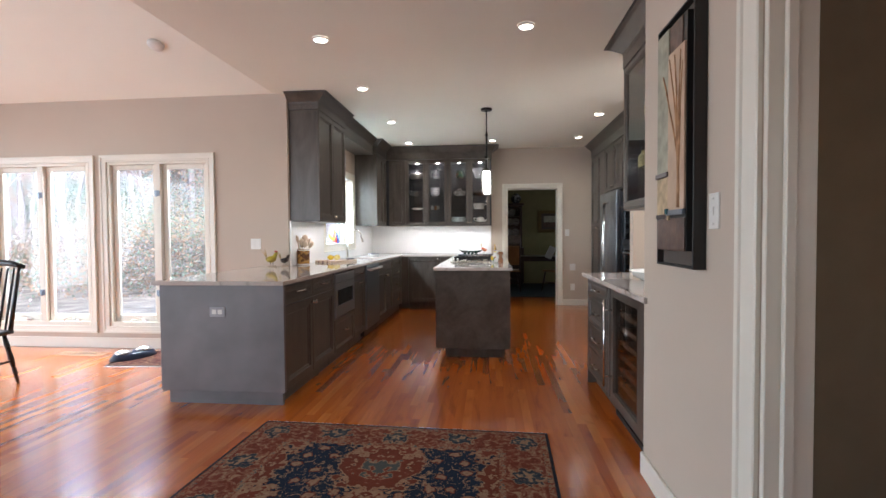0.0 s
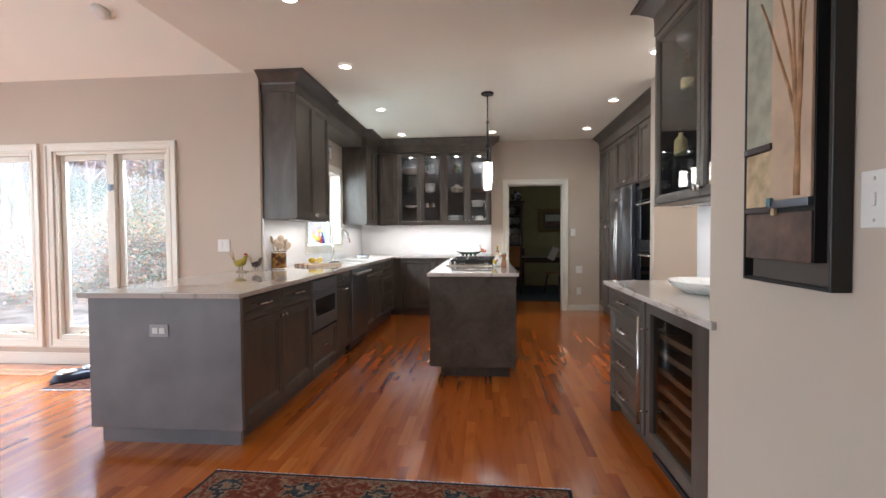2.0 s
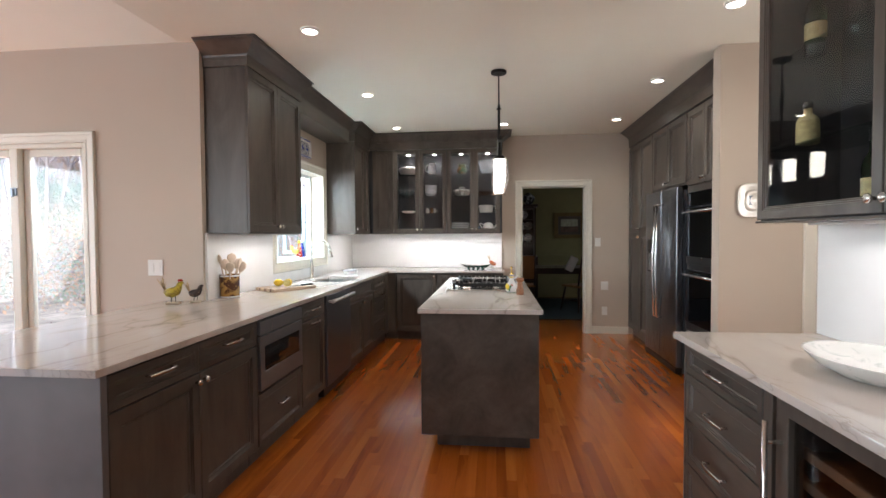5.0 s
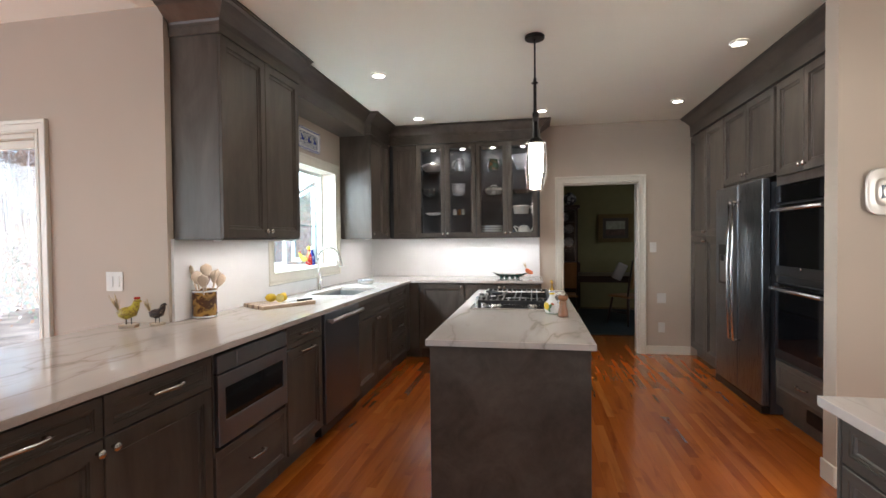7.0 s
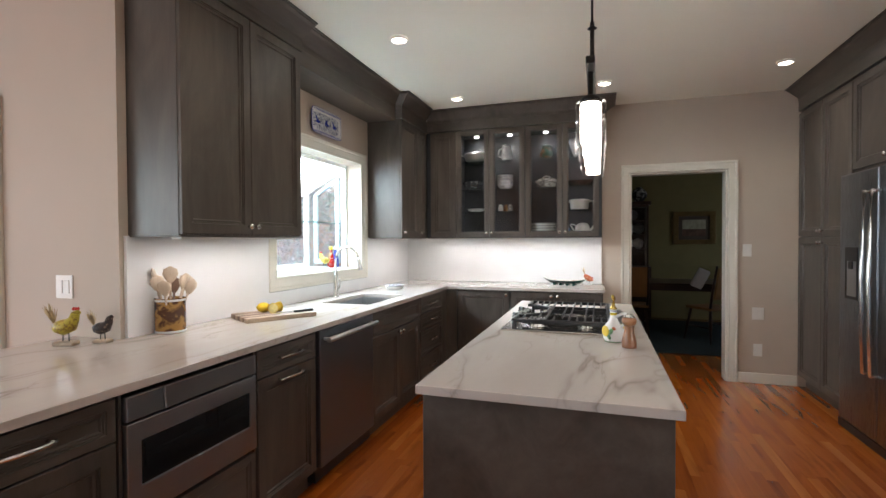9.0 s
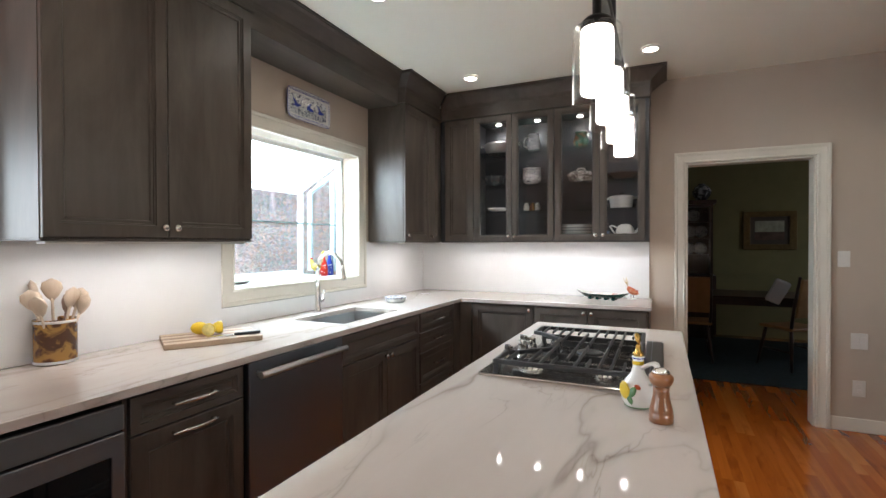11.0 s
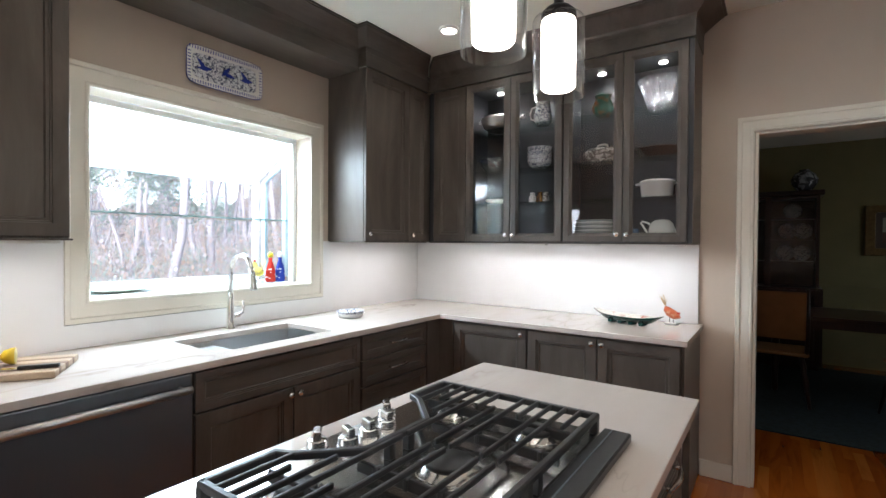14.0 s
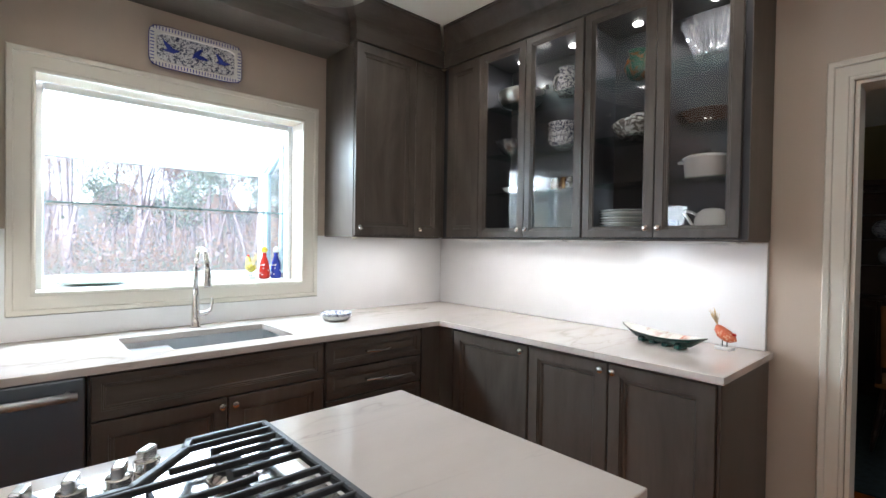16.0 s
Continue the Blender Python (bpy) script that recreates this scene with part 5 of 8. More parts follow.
# ---- loose things ----
M.update({
    "navy": plain("navy_plastic", (0.02, 0.03, 0.06), 0.35, vary=0.15),
    "yellow": plain("lemon_skin", (0.72, 0.50, 0.03), 0.35, vary=0.12, bumps=0.3, fine=260),
    "lemon_flesh": plain("lemon_flesh", (0.75, 0.66, 0.25), 0.3, vary=0.15, scale=60),
    "maple": wood("maple_strip", (0.40, 0.29, 0.19), (0.56, 0.43, 0.31), "y", 0.45),
    "walnut": wood("walnut_strip", (0.15, 0.085, 0.06), (0.26, 0.16, 0.11), "y", 0.45),
    "spoon": wood("beech_spoon", (0.50, 0.38, 0.27), (0.68, 0.56, 0.43), "z", 0.55),
    "mill": wood("turned_cherry", (0.20, 0.075, 0.028), (0.34, 0.14, 0.055), "z", 0.3, coat=0.4),
    "brass": plain("polished_brass", (0.72, 0.48, 0.14), 0.18, 1.0, vary=0.05, bumps=0),
    "green_glaze": plain("dark_green_glaze", (0.012, 0.055, 0.045), 0.15, vary=0.25, scale=20),
    "pale_glaze": spotted("pale_painted_glaze", (0.66, 0.66, 0.60), (0.45, 0.18, 0.12), 9, 0.36),
    "red_glaze": spotted("speckled_red", (0.52, 0.10, 0.03), (0.75, 0.55, 0.35), 60, 0.34, 0.35),
    "yellow_bird": spotted("speckled_yellow", (0.50, 0.40, 0.04), (0.25, 0.16, 0.03), 50, 0.42, 0.4),
    "dark_bird": spotted("speckled_dark", (0.035, 0.022, 0.020), (0.35, 0.25, 0.18), 70, 0.33, 0.4),
    "straw": plain("dry_straw", (0.55, 0.42, 0.24), 0.9, vary=0.2, scale=40),
    "blue_white": spotted("blue_and_white_glaze", (0.72, 0.73, 0.75), (0.045, 0.055, 0.12), 80, 0.41, 0.15),
    "crock": spotted("painted_crock", (0.45, 0.24, 0.06), (0.10, 0.04, 0.015), 16, 0.44, 0.25),
    "oil_jug": spotted("lemon_painted_jug", (0.78, 0.77, 0.72), (0.55, 0.48, 0.06), 9, 0.30, 0.12),
    "green_jug": spotted("green_painted_jug", (0.045, 0.13, 0.085), (0.40, 0.13, 0.03), 14, 0.38, 0.15),
    "tan_china": spotted("grey_leaf_china", (0.52, 0.50, 0.46), (0.13, 0.115, 0.10), 34, 0.45, 0.2),
    "brown_dish": plain("brown_stoneware", (0.045, 0.022, 0.015), 0.25, vary=0.2),
    "pewter": plain("pewter", (0.55, 0.54, 0.52), 0.3, 1.0, vary=0.1),
    "silver": plain("hammered_silver", (0.78, 0.75, 0.70), 0.34, 0.75, vary=0.08, bumps=0.4, fine=70),
    "green_bottle": glass_mat("green_bottle_glass", (0.08, 0.30, 0.10)),
        "clear_glass": pane_mat("thin_stemware", (0.94, 0.96, 0.97)),
    "cobalt": pane_mat("cobalt_bowl_glass", (0.20, 0.24, 0.75), 0.12),
    "blue_tumbler": plain("pale_blue_glass", (0.11, 0.17, 0.28), 0.2, bumps=0),
    "label": plain("cream_paper_label", (0.42, 0.37, 0.18), 0.8, vary=0.2, scale=50),
    "bar_blue": plain("cobalt_glaze", (0.03, 0.05, 0.32), 0.15),
    "bar_red": plain("red_glaze_plain", (0.50, 0.03, 0.02), 0.15),
    "black_paint": plain("black_lacquer", (0.010, 0.010, 0.011), 0.28, vary=0.2),
    "dark_wood": wood("dark_mahogany", (0.020, 0.008, 0.006), (0.05, 0.02, 0.014), "z", 0.3),
    "tan_seat": plain("tan_leather", (0.30, 0.15, 0.05), 0.5, vary=0.2),
    "linen": plain("white_linen", (0.55, 0.55, 0.56), 0.9, vary=0.08, bumps=0.3, fine=300),
    "gilt": plain("aged_gilt", (0.16, 0.11, 0.045), 0.4, 0.6, vary=0.2, scale=30),
    "taupe": plain("taupe_mat_board", (0.085, 0.068, 0.056), 0.7, vary=0.08, bumps=0.2, fine=300),
    "teal_rug": plain("dark_teal_wool", (0.02, 0.035, 0.04), 0.95, vary=0.35, scale=30, bumps=0.4, fine=200),
    "vent": plain("tan_enamel_vent", (0.45, 0.33, 0.22), 0.4),
    "grey_plate": plain("grey_plastic_plate", (0.36, 0.35, 0.37), 0.4, vary=0.03),
})
M["rug"] = rug_mat("red_and_navy_wool", 0.915, 1.37, (0.014, 0.024, 0.045), (0.17, 0.045, 0.028), (0.32, 0.22, 0.14))
M["small_rug"] = rug_mat("rust_wool", 0.45, 0.30, (0.16, 0.03, 0.02), (0.09, 0.03, 0.03), (0.30, 0.18, 0.10))


def rug(name, x, y, hx, hy, turn, mat, label):
    r = thing(name, (x, y, 0), label, "rug")
    r.rotation_euler = (0, 0, radians(turn))
    bm = bmesh.new()
    box(bm, -hx, hx, -hy, hy, 0.0005, 0.009, 0.003)
    ob = new("woven_field", finish("woven_field", bm, mat))
    ob.parent = r
    bm = bmesh.new()
    rng = random.Random(3)
    for s in (-1, 1):
        k = -hx
        while k < hx:
            y0 = s * hy
            j = rng.uniform(-0.004, 0.004)
            q = rng.uniform(0.012, 0.022)
            vs = [bm.verts.new(p) for p in ((k, y0, 0.007), (k + 0.006, y0, 0.007), (k + 0.006 + j, y0 + s * q, 0.002), (k + j, y0 + s * q, 0.002))]
            bm.faces.new(vs)
            k += 0.008
    ob = new("fringe", finish("fringe", bm, M["linen"]))
    ob.parent = r
    tagged(ob, "cream cotton fringe", kind="stuff")
    return r


rug("area_rug", -0.415 - 0.0, 1.527, 0.915, 1.37, -1.7, M["rug"], "red and navy patterned wool rug with cream fringe")
rug("small_rug", -3.05, 4.42, 0.45, 0.30, 4, M["small_rug"], "small rust red patterned rug under the pet bowls")

# pet bowl stand
pb = thing("pet_bowl_stand", (-3.44, 4.42, 0.009), "dark navy pet feeder with two steel bowls on a rug", "pet bowl")
mt = Matrix.Translation((-3.44, 4.42, 0.0095)) @ Matrix.Rotation(radians(64), 4, "Z")
bm = bmesh.new()
lathe(bm, [(0.115, 0), (0.118, 0.01), (0.10, 0.055), (0.094, 0.06), (0.001, 0.06)], 28, mt @ Matrix.Diagonal((1.9, 1, 1, 1)))
part("stand", bm, M["navy"], pb)
for s in (-0.095, 0.095):
    bm = bmesh.new()
    lathe(bm, [(0.001, 0.062), (0.055, 0.062), (0.072, 0.078), (0.076, 0.079), (0.074, 0.064)], 22, mt @ Matrix.Translation((s, 0, 0)), False, False)
    part("bowl", bm, M["chrome"], pb, "shiny steel bowl")

vt = thing("floor_vent", (-4.12, 4.535, 0), "tan metal floor register with slats", "vent")
part("frame", boxes((-4.38, -3.86, 4.46, 4.475, 0.0005, 0.006), (-4.38, -3.86, 4.60, 4.615, 0.0005, 0.006), (-4.38, -4.365, 4.475, 4.60, 0.0005, 0.006), (-3.875, -3.86, 4.475, 4.60, 0.0005, 0.006)), M["vent"], vt)
for k in range(16):
    x = -4.35 + k * 0.031
    part("slat", boxes((x, x + 0.014, 4.476, 4.599, 0.0005, 0.004)), M["vent"], vt)


def plate(m, u, v, w, h, kind, label, mat="white", cat="switch", name="wall_switch"):
    """A cover plate with its rockers, toggles or sockets."""
    t = thing(name, m @ Vector((u, v, 0)), label, cat)
    bm = bmesh.new()
    box(bm, u - w / 2, u + w / 2, v - h / 2, v + h / 2, 0.0005, 0.006, 0.002, 2, m=m)
    part("cover", bm, M[mat], t)
    for du, dv, a, b in kind:
        bm = bmesh.new()
        box(bm, u + du - a / 2, u + du + a / 2, v + dv - b / 2, v + dv + b / 2, 0.006, 0.010, 0.0015, m=m)
        part("rocker" if cat == "switch" else "socket", bm, M["white"], t)
    return t


plate(SOUTH(3.168), -1.77, 0.693, 0.116, 0.072, [(-0.022, 0, 0.034, 0.034), (0.022, 0, 0.034, 0.034)], "grey outlet plate with two white sockets", "grey_plate", "outlet", "wall_outlet")
plate(SOUTH(4.84), -2.325, 1.155, 0.115, 0.115, [(-0.024, 0, 0.032, 0.066), (0.024, 0, 0.032, 0.066)], "white double rocker switch on the beige wall")
plate(WEST(0.975), 1.667, 1.312, 0.075, 0.125, [(0, 0, 0.012, 0.03), (0, 0.045, 0.008, 0.008), (0, -0.045, 0.008, 0.008)], "white toggle switch beside the framed art")
plate(SOUTH(8.40), 1.531, 1.266, 0.075, 0.118, [(0, 0, 0.032, 0.066)], "white rocker switch beside the doorway")
plate(SOUTH(8.40), 1.624, 0.665, 0.10, 0.118, [(-0.02, 0, 0.03, 0.066), (0.02, 0, 0.03, 0.066)], "white outlet plate beside the doorway", cat="outlet", name="wall_outlet")
plate(SOUTH(8.40), 1.624, 0.317, 0.075, 0.118, [(0, 0.02, 0.03, 0.028), (0, -0.02, 0.03, 0.028)], "white outlet near the baseboard", cat="outlet", name="wall_outlet")

# smoke detector on the sloping ceiling
sd = thing("smoke_detector", (-2.915, 4.145, 3.035), "round white smoke detector on the sloping ceiling", "smoke detector")
bm = bmesh.new()
sl = Matrix.Translation((-2.915, 4.145, 2.70 + (4.98 - 4.145) * 2.5 / 6.08 - 0.001)) @ Matrix.Rotation(math.atan(2.5 / 6.08), 4, "X").inverted()
lathe(bm, [(0.02, -0.035), (0.06, -0.032), (0.07, -0.02), (0.072, 0.0)], 28, sl)
part("housing", bm, M["white"], sd)

# framed art on the hall wall
M["black_frame"] = plain("satin_black_frame", (0.014, 0.013, 0.013), 0.45, vary=0.15, bumps=0.03, fine=40)
art = thing("framed_art", (0.96, 1.98, 1.09), "black framed layered relief art of an ochre tree", "picture")
WA = WEST(0.975)
bm = bmesh.new()
slab(bm, [1.730, 1.740, 2.099, 2.108], [1.101, 1.110, 2.096, 2.105], lambda u, v: not (IN(u, 1.740, 2.099) and IN(v, 1.110, 2.096)), 0.001, 0.048, 0.003, m=WA)
part("frame", bm, M["black_frame"], art, "black lacquered frame")
bm = bmesh.new()
box(bm, 1.740, 2.099, 1.110, 2.096, 0.001, 0.022, m=WA)
part("mat_board", bm, M["taupe"], art, "taupe backing board")
inward = lambda u: 1.782 + (u - 1.887) * 0.83
M["teal_bead"] = plain("teal_glass", (0.03, 0.11, 0.12), 0.1, bumps=0)
M["art_sky"] = plain("pale_green_paper", (0.36, 0.35, 0.27), 0.8, vary=0.25, scale=14, bumps=0.5, fine=60)
M["art_tan"] = plain("peach_paper", (0.52, 0.38, 0.27), 0.8, vary=0.18, scale=7, bumps=0.3, fine=50)
M["art_gold"] = plain("pale_gold_paper", (0.50, 0.38, 0.23), 0.7, vary=0.28, scale=20, bumps=0.6, fine=50)
M["art_rust"] = plain("dark_rust_paper", (0.105, 0.058, 0.042), 0.45, vary=0.5, scale=12, bumps=0.5, fine=40)
M["art_branch"] = plain("ochre_paint", (0.38, 0.21, 0.105), 0.7, vary=0.3, scale=20)
for nm, a, mm, lb in (("backing", (1.887, 2.234, 1.167, 2.10, 0.022, 0.052), "black_frame", "black panel edge"), ("panel", (2.085, 2.234, 1.50, 2.098, 0.042, 0.048), "art_sky", "pale green textured paper"), ("panel", (1.93, 2.083, 1.985, 2.098, 0.038, 0.044), "art_rust", "rust brown paper"), ("panel", (1.887, 2.083, 1.335, 1.983, 0.042, 0.050), "art_tan", "peach textured paper"),
                      ("panel", (2.085, 2.234, 1.32, 1.478, 0.042, 0.048), "art_gold", "gold textured paper"), ("panel", (1.887, 2.234, 1.167, 1.30, 0.042, 0.047), "art_rust", "rust textured paper"), ("bar", (2.075, 2.235, 1.48, 1.499, 0.042, 0.056), "dark_wood", "dark wooden bar"),
                      ("bar", (1.887, 2.075, 1.313, 1.334, 0.042, 0.056), "dark_steel", "dark metal bar"), ("bar", (2.075, 2.234, 1.302, 1.319, 0.042, 0.054), "dark_wood", "dark wooden bar"), ("bead", (2.062, 2.084, 1.318, 1.342, 0.052, 0.062), "teal_bead", "teal glass bead"), ("bead", (2.040, 2.060, 1.292, 1.312, 0.052, 0.060), "art_gold", "pale stone bead")):
    bm = bmesh.new()
    out = 0.0 if nm == "backing" else 0.012
    box(bm, inward(a[0]), inward(a[1]), 1.167 + (a[2] - 1.167) * 0.96, 1.167 + (a[3] - 1.167) * 0.96, a[4] + out, a[5] + out, 0.001, m=WA)
    part(nm, bm, M[mm], art, lb)
for u_top, v_top, r0 in ((1.93, 1.98, 0.006), (2.0, 1.98, 0.006), (2.06, 1.98, 0.005), (2.15, 1.93, 0.005), (1.905, 1.93, 0.004)):
    pts = []
    bm = bmesh.new()
    for i in range(9):
        s = i / 8
        u = 1.945 + (u_top - 1.945) * max(0, (s - 0.25) / 0.75) ** 1.4 + 0.004 * math.sin(9 * s + u_top * 30)
        pts.append(WA @ Vector((inward(u), 1.335 + (v_top - 1.36) * 0.96 * s, 0.0625)))
    tube(bm, pts, [0.0075 - (0.0075 - r0 * 0.55) * i / 8 for i in range(9)], 6)
    part("branch", bm, M["art_branch"], art, "ochre painted branch")


# birds
def bird(name, x, y, z, s, turn, mats, label, comb=True, bow=False):
    """A small carved bird on wire legs and a wooden base, with a straw tail."""
    b = thing(name, (x, y, z), label, "figurine")
    R = Matrix.Translation((x, y, z)) @ Matrix.Rotation(radians(turn), 4, "Z") @ Matrix.Scale(s, 4)
    bm = bmesh.new()
    box(bm, -0.035, 0.035, -0.022, 0.022, 0, 0.014, 0.003, m=R)
    part("base", bm, M[mats[1]], b)
    for d in (-0.011, 0.011):
        bm = bmesh.new()
        tube(bm, [R @ Vector((d, 0, 0.012)), R @ Vector((d * 0.9, 0, 0.055))], 0.0022 * s, 6)
        part("leg", bm, M["black_metal"], b)
    bm = bmesh.new()
    body = [(-0.045, 0.072, 0.008), (-0.03, 0.066, 0.022), (-0.008, 0.064, 0.029), (0.015, 0.072, 0.026), (0.028, 0.092, 0.017), (0.034, 0.112, 0.014), (0.044, 0.118, 0.009), (0.054, 0.115, 0.002)]
    if bow:
        body = [(-0.036, 0.105, 0.008), (-0.03, 0.092, 0.02), (-0.012, 0.074, 0.027), (0.012, 0.062, 0.027), (0.03, 0.052, 0.019), (0.042, 0.052, 0.014), (0.052, 0.046, 0.003)]
    tube(bm, [R @ Vector((a, 0, c)) for a, c, r in body], [r * s for a, c, r in body], 14)
    part("body", bm, M[mats[0]], b)
    if comb:
        bm = bmesh.new()
        hx, hz = (0.036, 0.125) if not bow else (0.038, 0.068)
        for k in range(3):
            lathe(bm, [(0.001, -0.006), (0.006, 0), (0.001, 0.008)], 8, R @ Matrix.Translation((hx - 0.008 + 0.008 * k, 0, hz + 0.004)))
        part("comb", bm, M["bar_red"], b, "red comb")
    bm = bmesh.new()
    rr = random.Random(9)
    o = Vector((-0.04, 0, 0.075)) if not bow else Vector((-0.036, 0, 0.105))
    for k in range(26):
        d = Vector((-0.35 + rr.uniform(-0.3, 0.35), rr.uniform(-0.3, 0.3), 1)).normalized() * rr.uniform(0.05, 0.085)
        tube(bm, [R @ o, R @ (o + d * 0.6), R @ (o + d)], [0.0012 * s, 0.0016 * s, 0.0006 * s], 4)
    part("tail", bm, M["straw"], b, "dry straw tail")
    return b


bird("bird_figurine", -2.075, 4.675, 0.9152, 1.25, 20, ("yellow_bird", "spoon"), "yellow speckled carved bird with a straw tail on the worktop")
bird("bird_figurine", -1.972, 4.765, 0.9152, 1.0, 15, ("dark_bird", "spoon"), "small dark speckled carved bird with a straw tail", False)
bird("bird_figurine", 0.086, 8.272, 0.9152, 1.0, -15, ("red_glaze", "china"), "orange-red carved bird bowing on a pale base", True, True)

# utensil crock
cr = thing("utensil_crock", (-1.915, 5.05, 0.9152), "brown painted crock full of wooden spoons", "utensil holder")
mt = Matrix.Translation((-1.885, 5.05, 0.9154))
bm = bmesh.new()
lathe(bm, [(0.066, 0), (0.070, 0.006), (0.070, 0.168), (0.073, 0.172), (0.069, 0.175), (0.065, 0.172), (0.065, 0.01), (0.001, 0.01)], 28, mt, False, True)
part("jar", bm, M["crock"], cr)
for z0, z1 in ((0.003, 0.014), (0.160, 0.172)):
    bm = bmesh.new()
    lathe(bm, [(0.0712, z0), (0.0725, z0 + 0.002), (0.0725, z1 - 0.002), (0.0712, z1)], 28, mt, False, False)
    part("band", bm, M["china"], cr, "cream glazed band")
for k, (a, lean, ln, wd) in enumerate(((0.8, 0.36, 0.27, 0.032), (5.3, 0.38, 0.28, 0.033), (3.5, 0.38, 0.27, 0.031), (0.3, 0.24, 0.30, 0.034), (1.2, 0.26, 0.29, 0.036), (2.1, 0.27, 0.27, 0.028), (3.0, 0.32, 0.28, 0.033), (4.0, 0.20, 0.33, 0.037), (4.9, 0.30, 0.30, 0.035), (5.6, 0.12, 0.335, 0.036))):
    bm = bmesh.new()
    R = mt @ Matrix.Rotation(a, 4, "Z") @ Matrix.Translation((0.012, 0, 0.012)) @ Matrix.Rotation(lean, 4, "Y")
    tube(bm, [R @ Vector((0, 0, z)) for z in (0, ln * 0.4, ln * 0.76)], 0.005, 8)
    lathe(bm, [(0.005, -0.048), (wd * 0.6, -0.030), (wd, 0.0), (wd * 0.85, 0.024), (0.002, 0.040)], 14, R @ Matrix.Translation((0, 0, ln * 0.86)) @ Matrix.Diagonal((0.32, 1, 1, 1)) if k % 2 else R @ Matrix.Translation((0, 0, ln * 0.86)) @ Matrix.Rotation(0.9, 4, "Z") @ Matrix.Diagonal((0.32, 1, 1, 1)))
    part("spoon", bm, M["spoon" if k != 5 else "walnut"], cr, "wooden cooking spoon")

# cutting board with lemons
cb = thing("cutting_board", (-1.69, 5.61, 0.9152), "striped maple and walnut cutting board on the worktop", "cutting board")
R = Matrix.Translation((-1.69, 5.61, 0.9152)) @ Matrix.Rotation(radians(-31), 4, "Z")
xw = -0.14
for wdt, mm in ((0.05, "maple"), (0.022, "walnut"), (0.05, "maple"), (0.036, "walnut"), (0.05, "maple"), (0.022, "walnut"), (0.05, "maple")):
    bm = bmesh.new()
    box(bm, xw, xw + wdt, -0.21, 0.21, 0.0, 0.026, 0.004, 2, m=R)
    part("strip", bm, M[mm], cb)
    xw += wdt


def lemon(name, p, turn, half, label):
    l = thing(name, p, label, "lemon")
    m = R @ Matrix.Translation(p) @ Matrix.Rotation(radians(turn), 4, "Z") @ Matrix.Rotation(radians(90), 4, "Y")
    l.location = m.translation
    bm = bmesh.new()
    prof = [(0.002, -0.042), (0.008, -0.038), (0.022, -0.028), (0.030, -0.01), (0.031, 0.004)] + ([] if half else [(0.026, 0.022), (0.013, 0.036), (0.007, 0.041), (0.001, 0.044)])
    lathe(bm, prof, 20, m)
    part("skin", bm, M["yellow"], l)
    if half:
        bm = bmesh.new()
        lathe(bm, [(0.028, 0.0045), (0.026, 0.0055), (0.001, 0.0055)], 20, m, True, False)
        part("flesh", bm, M["lemon_flesh"], l, "cut yellow flesh")
    return l


lemon("lemon", (-0.05, -0.045, 0.057), 60, False, "whole yellow lemon on the cutting board")
lemon("lemon_half", (0.025, -0.015, 0.057), -25, True, "cut lemon half facing out on the board")
lemon("lemon_half", (-0.025, 0.045, 0.057), 100, True, "cut lemon half lying on the board")
kn = thing("kitchen_knife", R @ Vector((0.09, 0.12, 0.028)), "kitchen knife with a black handle on the board", "knife")
bm = bmesh.new()
box(bm, 0.075, 0.095, 0.09, 0.21, 0.0275, 0.041, 0.004, 2, m=R)
part("handle", bm, M["black"], kn)
bm = bmesh.new()
box(bm, 0.072, 0.097, -0.03, 0.09, 0.031, 0.033, 0.0, m=R)
part("blade", bm, M["chrome"], kn)

# faucet
FB = (-1.858, 6.61)
fc = thing("faucet", (*FB, 0.9152), "brushed nickel gooseneck faucet with a side lever", "faucet")
bm = bmesh.new()
lathe(bm, [(0.028, 0), (0.028, 0.006), (0.022, 0.012), (0.020, 0.08), (0.0155, 0.16), (0.0125, 0.2)], 20, Matrix.Translation((*FB, 0.9152)))
part("body", bm, M["chrome"], fc)
bm = bmesh.new()
pts = [(*FB, 1.10), (*FB, 1.215)]
for k in range(1, 11):
    a = math.pi * 0.97 * k / 10
    pts.append((FB[0] + 0.104 * (1 - math.cos(a)), FB[1] - 0.0005 * k, 1.225 + 0.098 * math.sin(a)))
tube(bm, pts, 0.0125, 14)
part("spout", bm, M["chrome"], fc)
bm = bmesh.new()
ex, ey, ez = pts[-1]
tube(bm, [(ex, ey, ez + 0.005), (ex + 0.004, ey, ez - 0.02), (ex + 0.018, ey, ez - 0.085), (ex + 0.019, ey, ez - 0.092)], [0.0135, 0.015, 0.020, 0.017], 14)
part("spray_head", bm, M["chrome"], fc)
bm = bmesh.new()
tube(bm, [(FB[0], 6.62, 0.985), (FB[0] - 0.003, 6.66, 0.985), (FB[0] - 0.008, 6.685, 1.0), (FB[0] - 0.014, 6.695, 1.03), (FB[0] - 0.018, 6.695, 1.06)], [0.013, 0.011, 0.008, 0.007, 0.006], 10)
part("lever", bm, M["chrome"], fc)

# dishes
st = thing("dish_stack", (-1.64, 7.30, 0.9152), "stack of blue and white patterned small dishes", "dishes")
for k in range(2):
    bm = bmesh.new()
    lathe(bm, [(0.055, 0), (0.07, 0.004), (0.088, 0.026), (0.09, 0.03), (0.086, 0.029), (0.066, 0.008), (0.001, 0.007)], 28, Matrix.Translation((-1.64, 7.30, 0.9153 + 0.014 * k)), False, True)
    part("dish", bm, M["blue_white" if k else "china"], st)

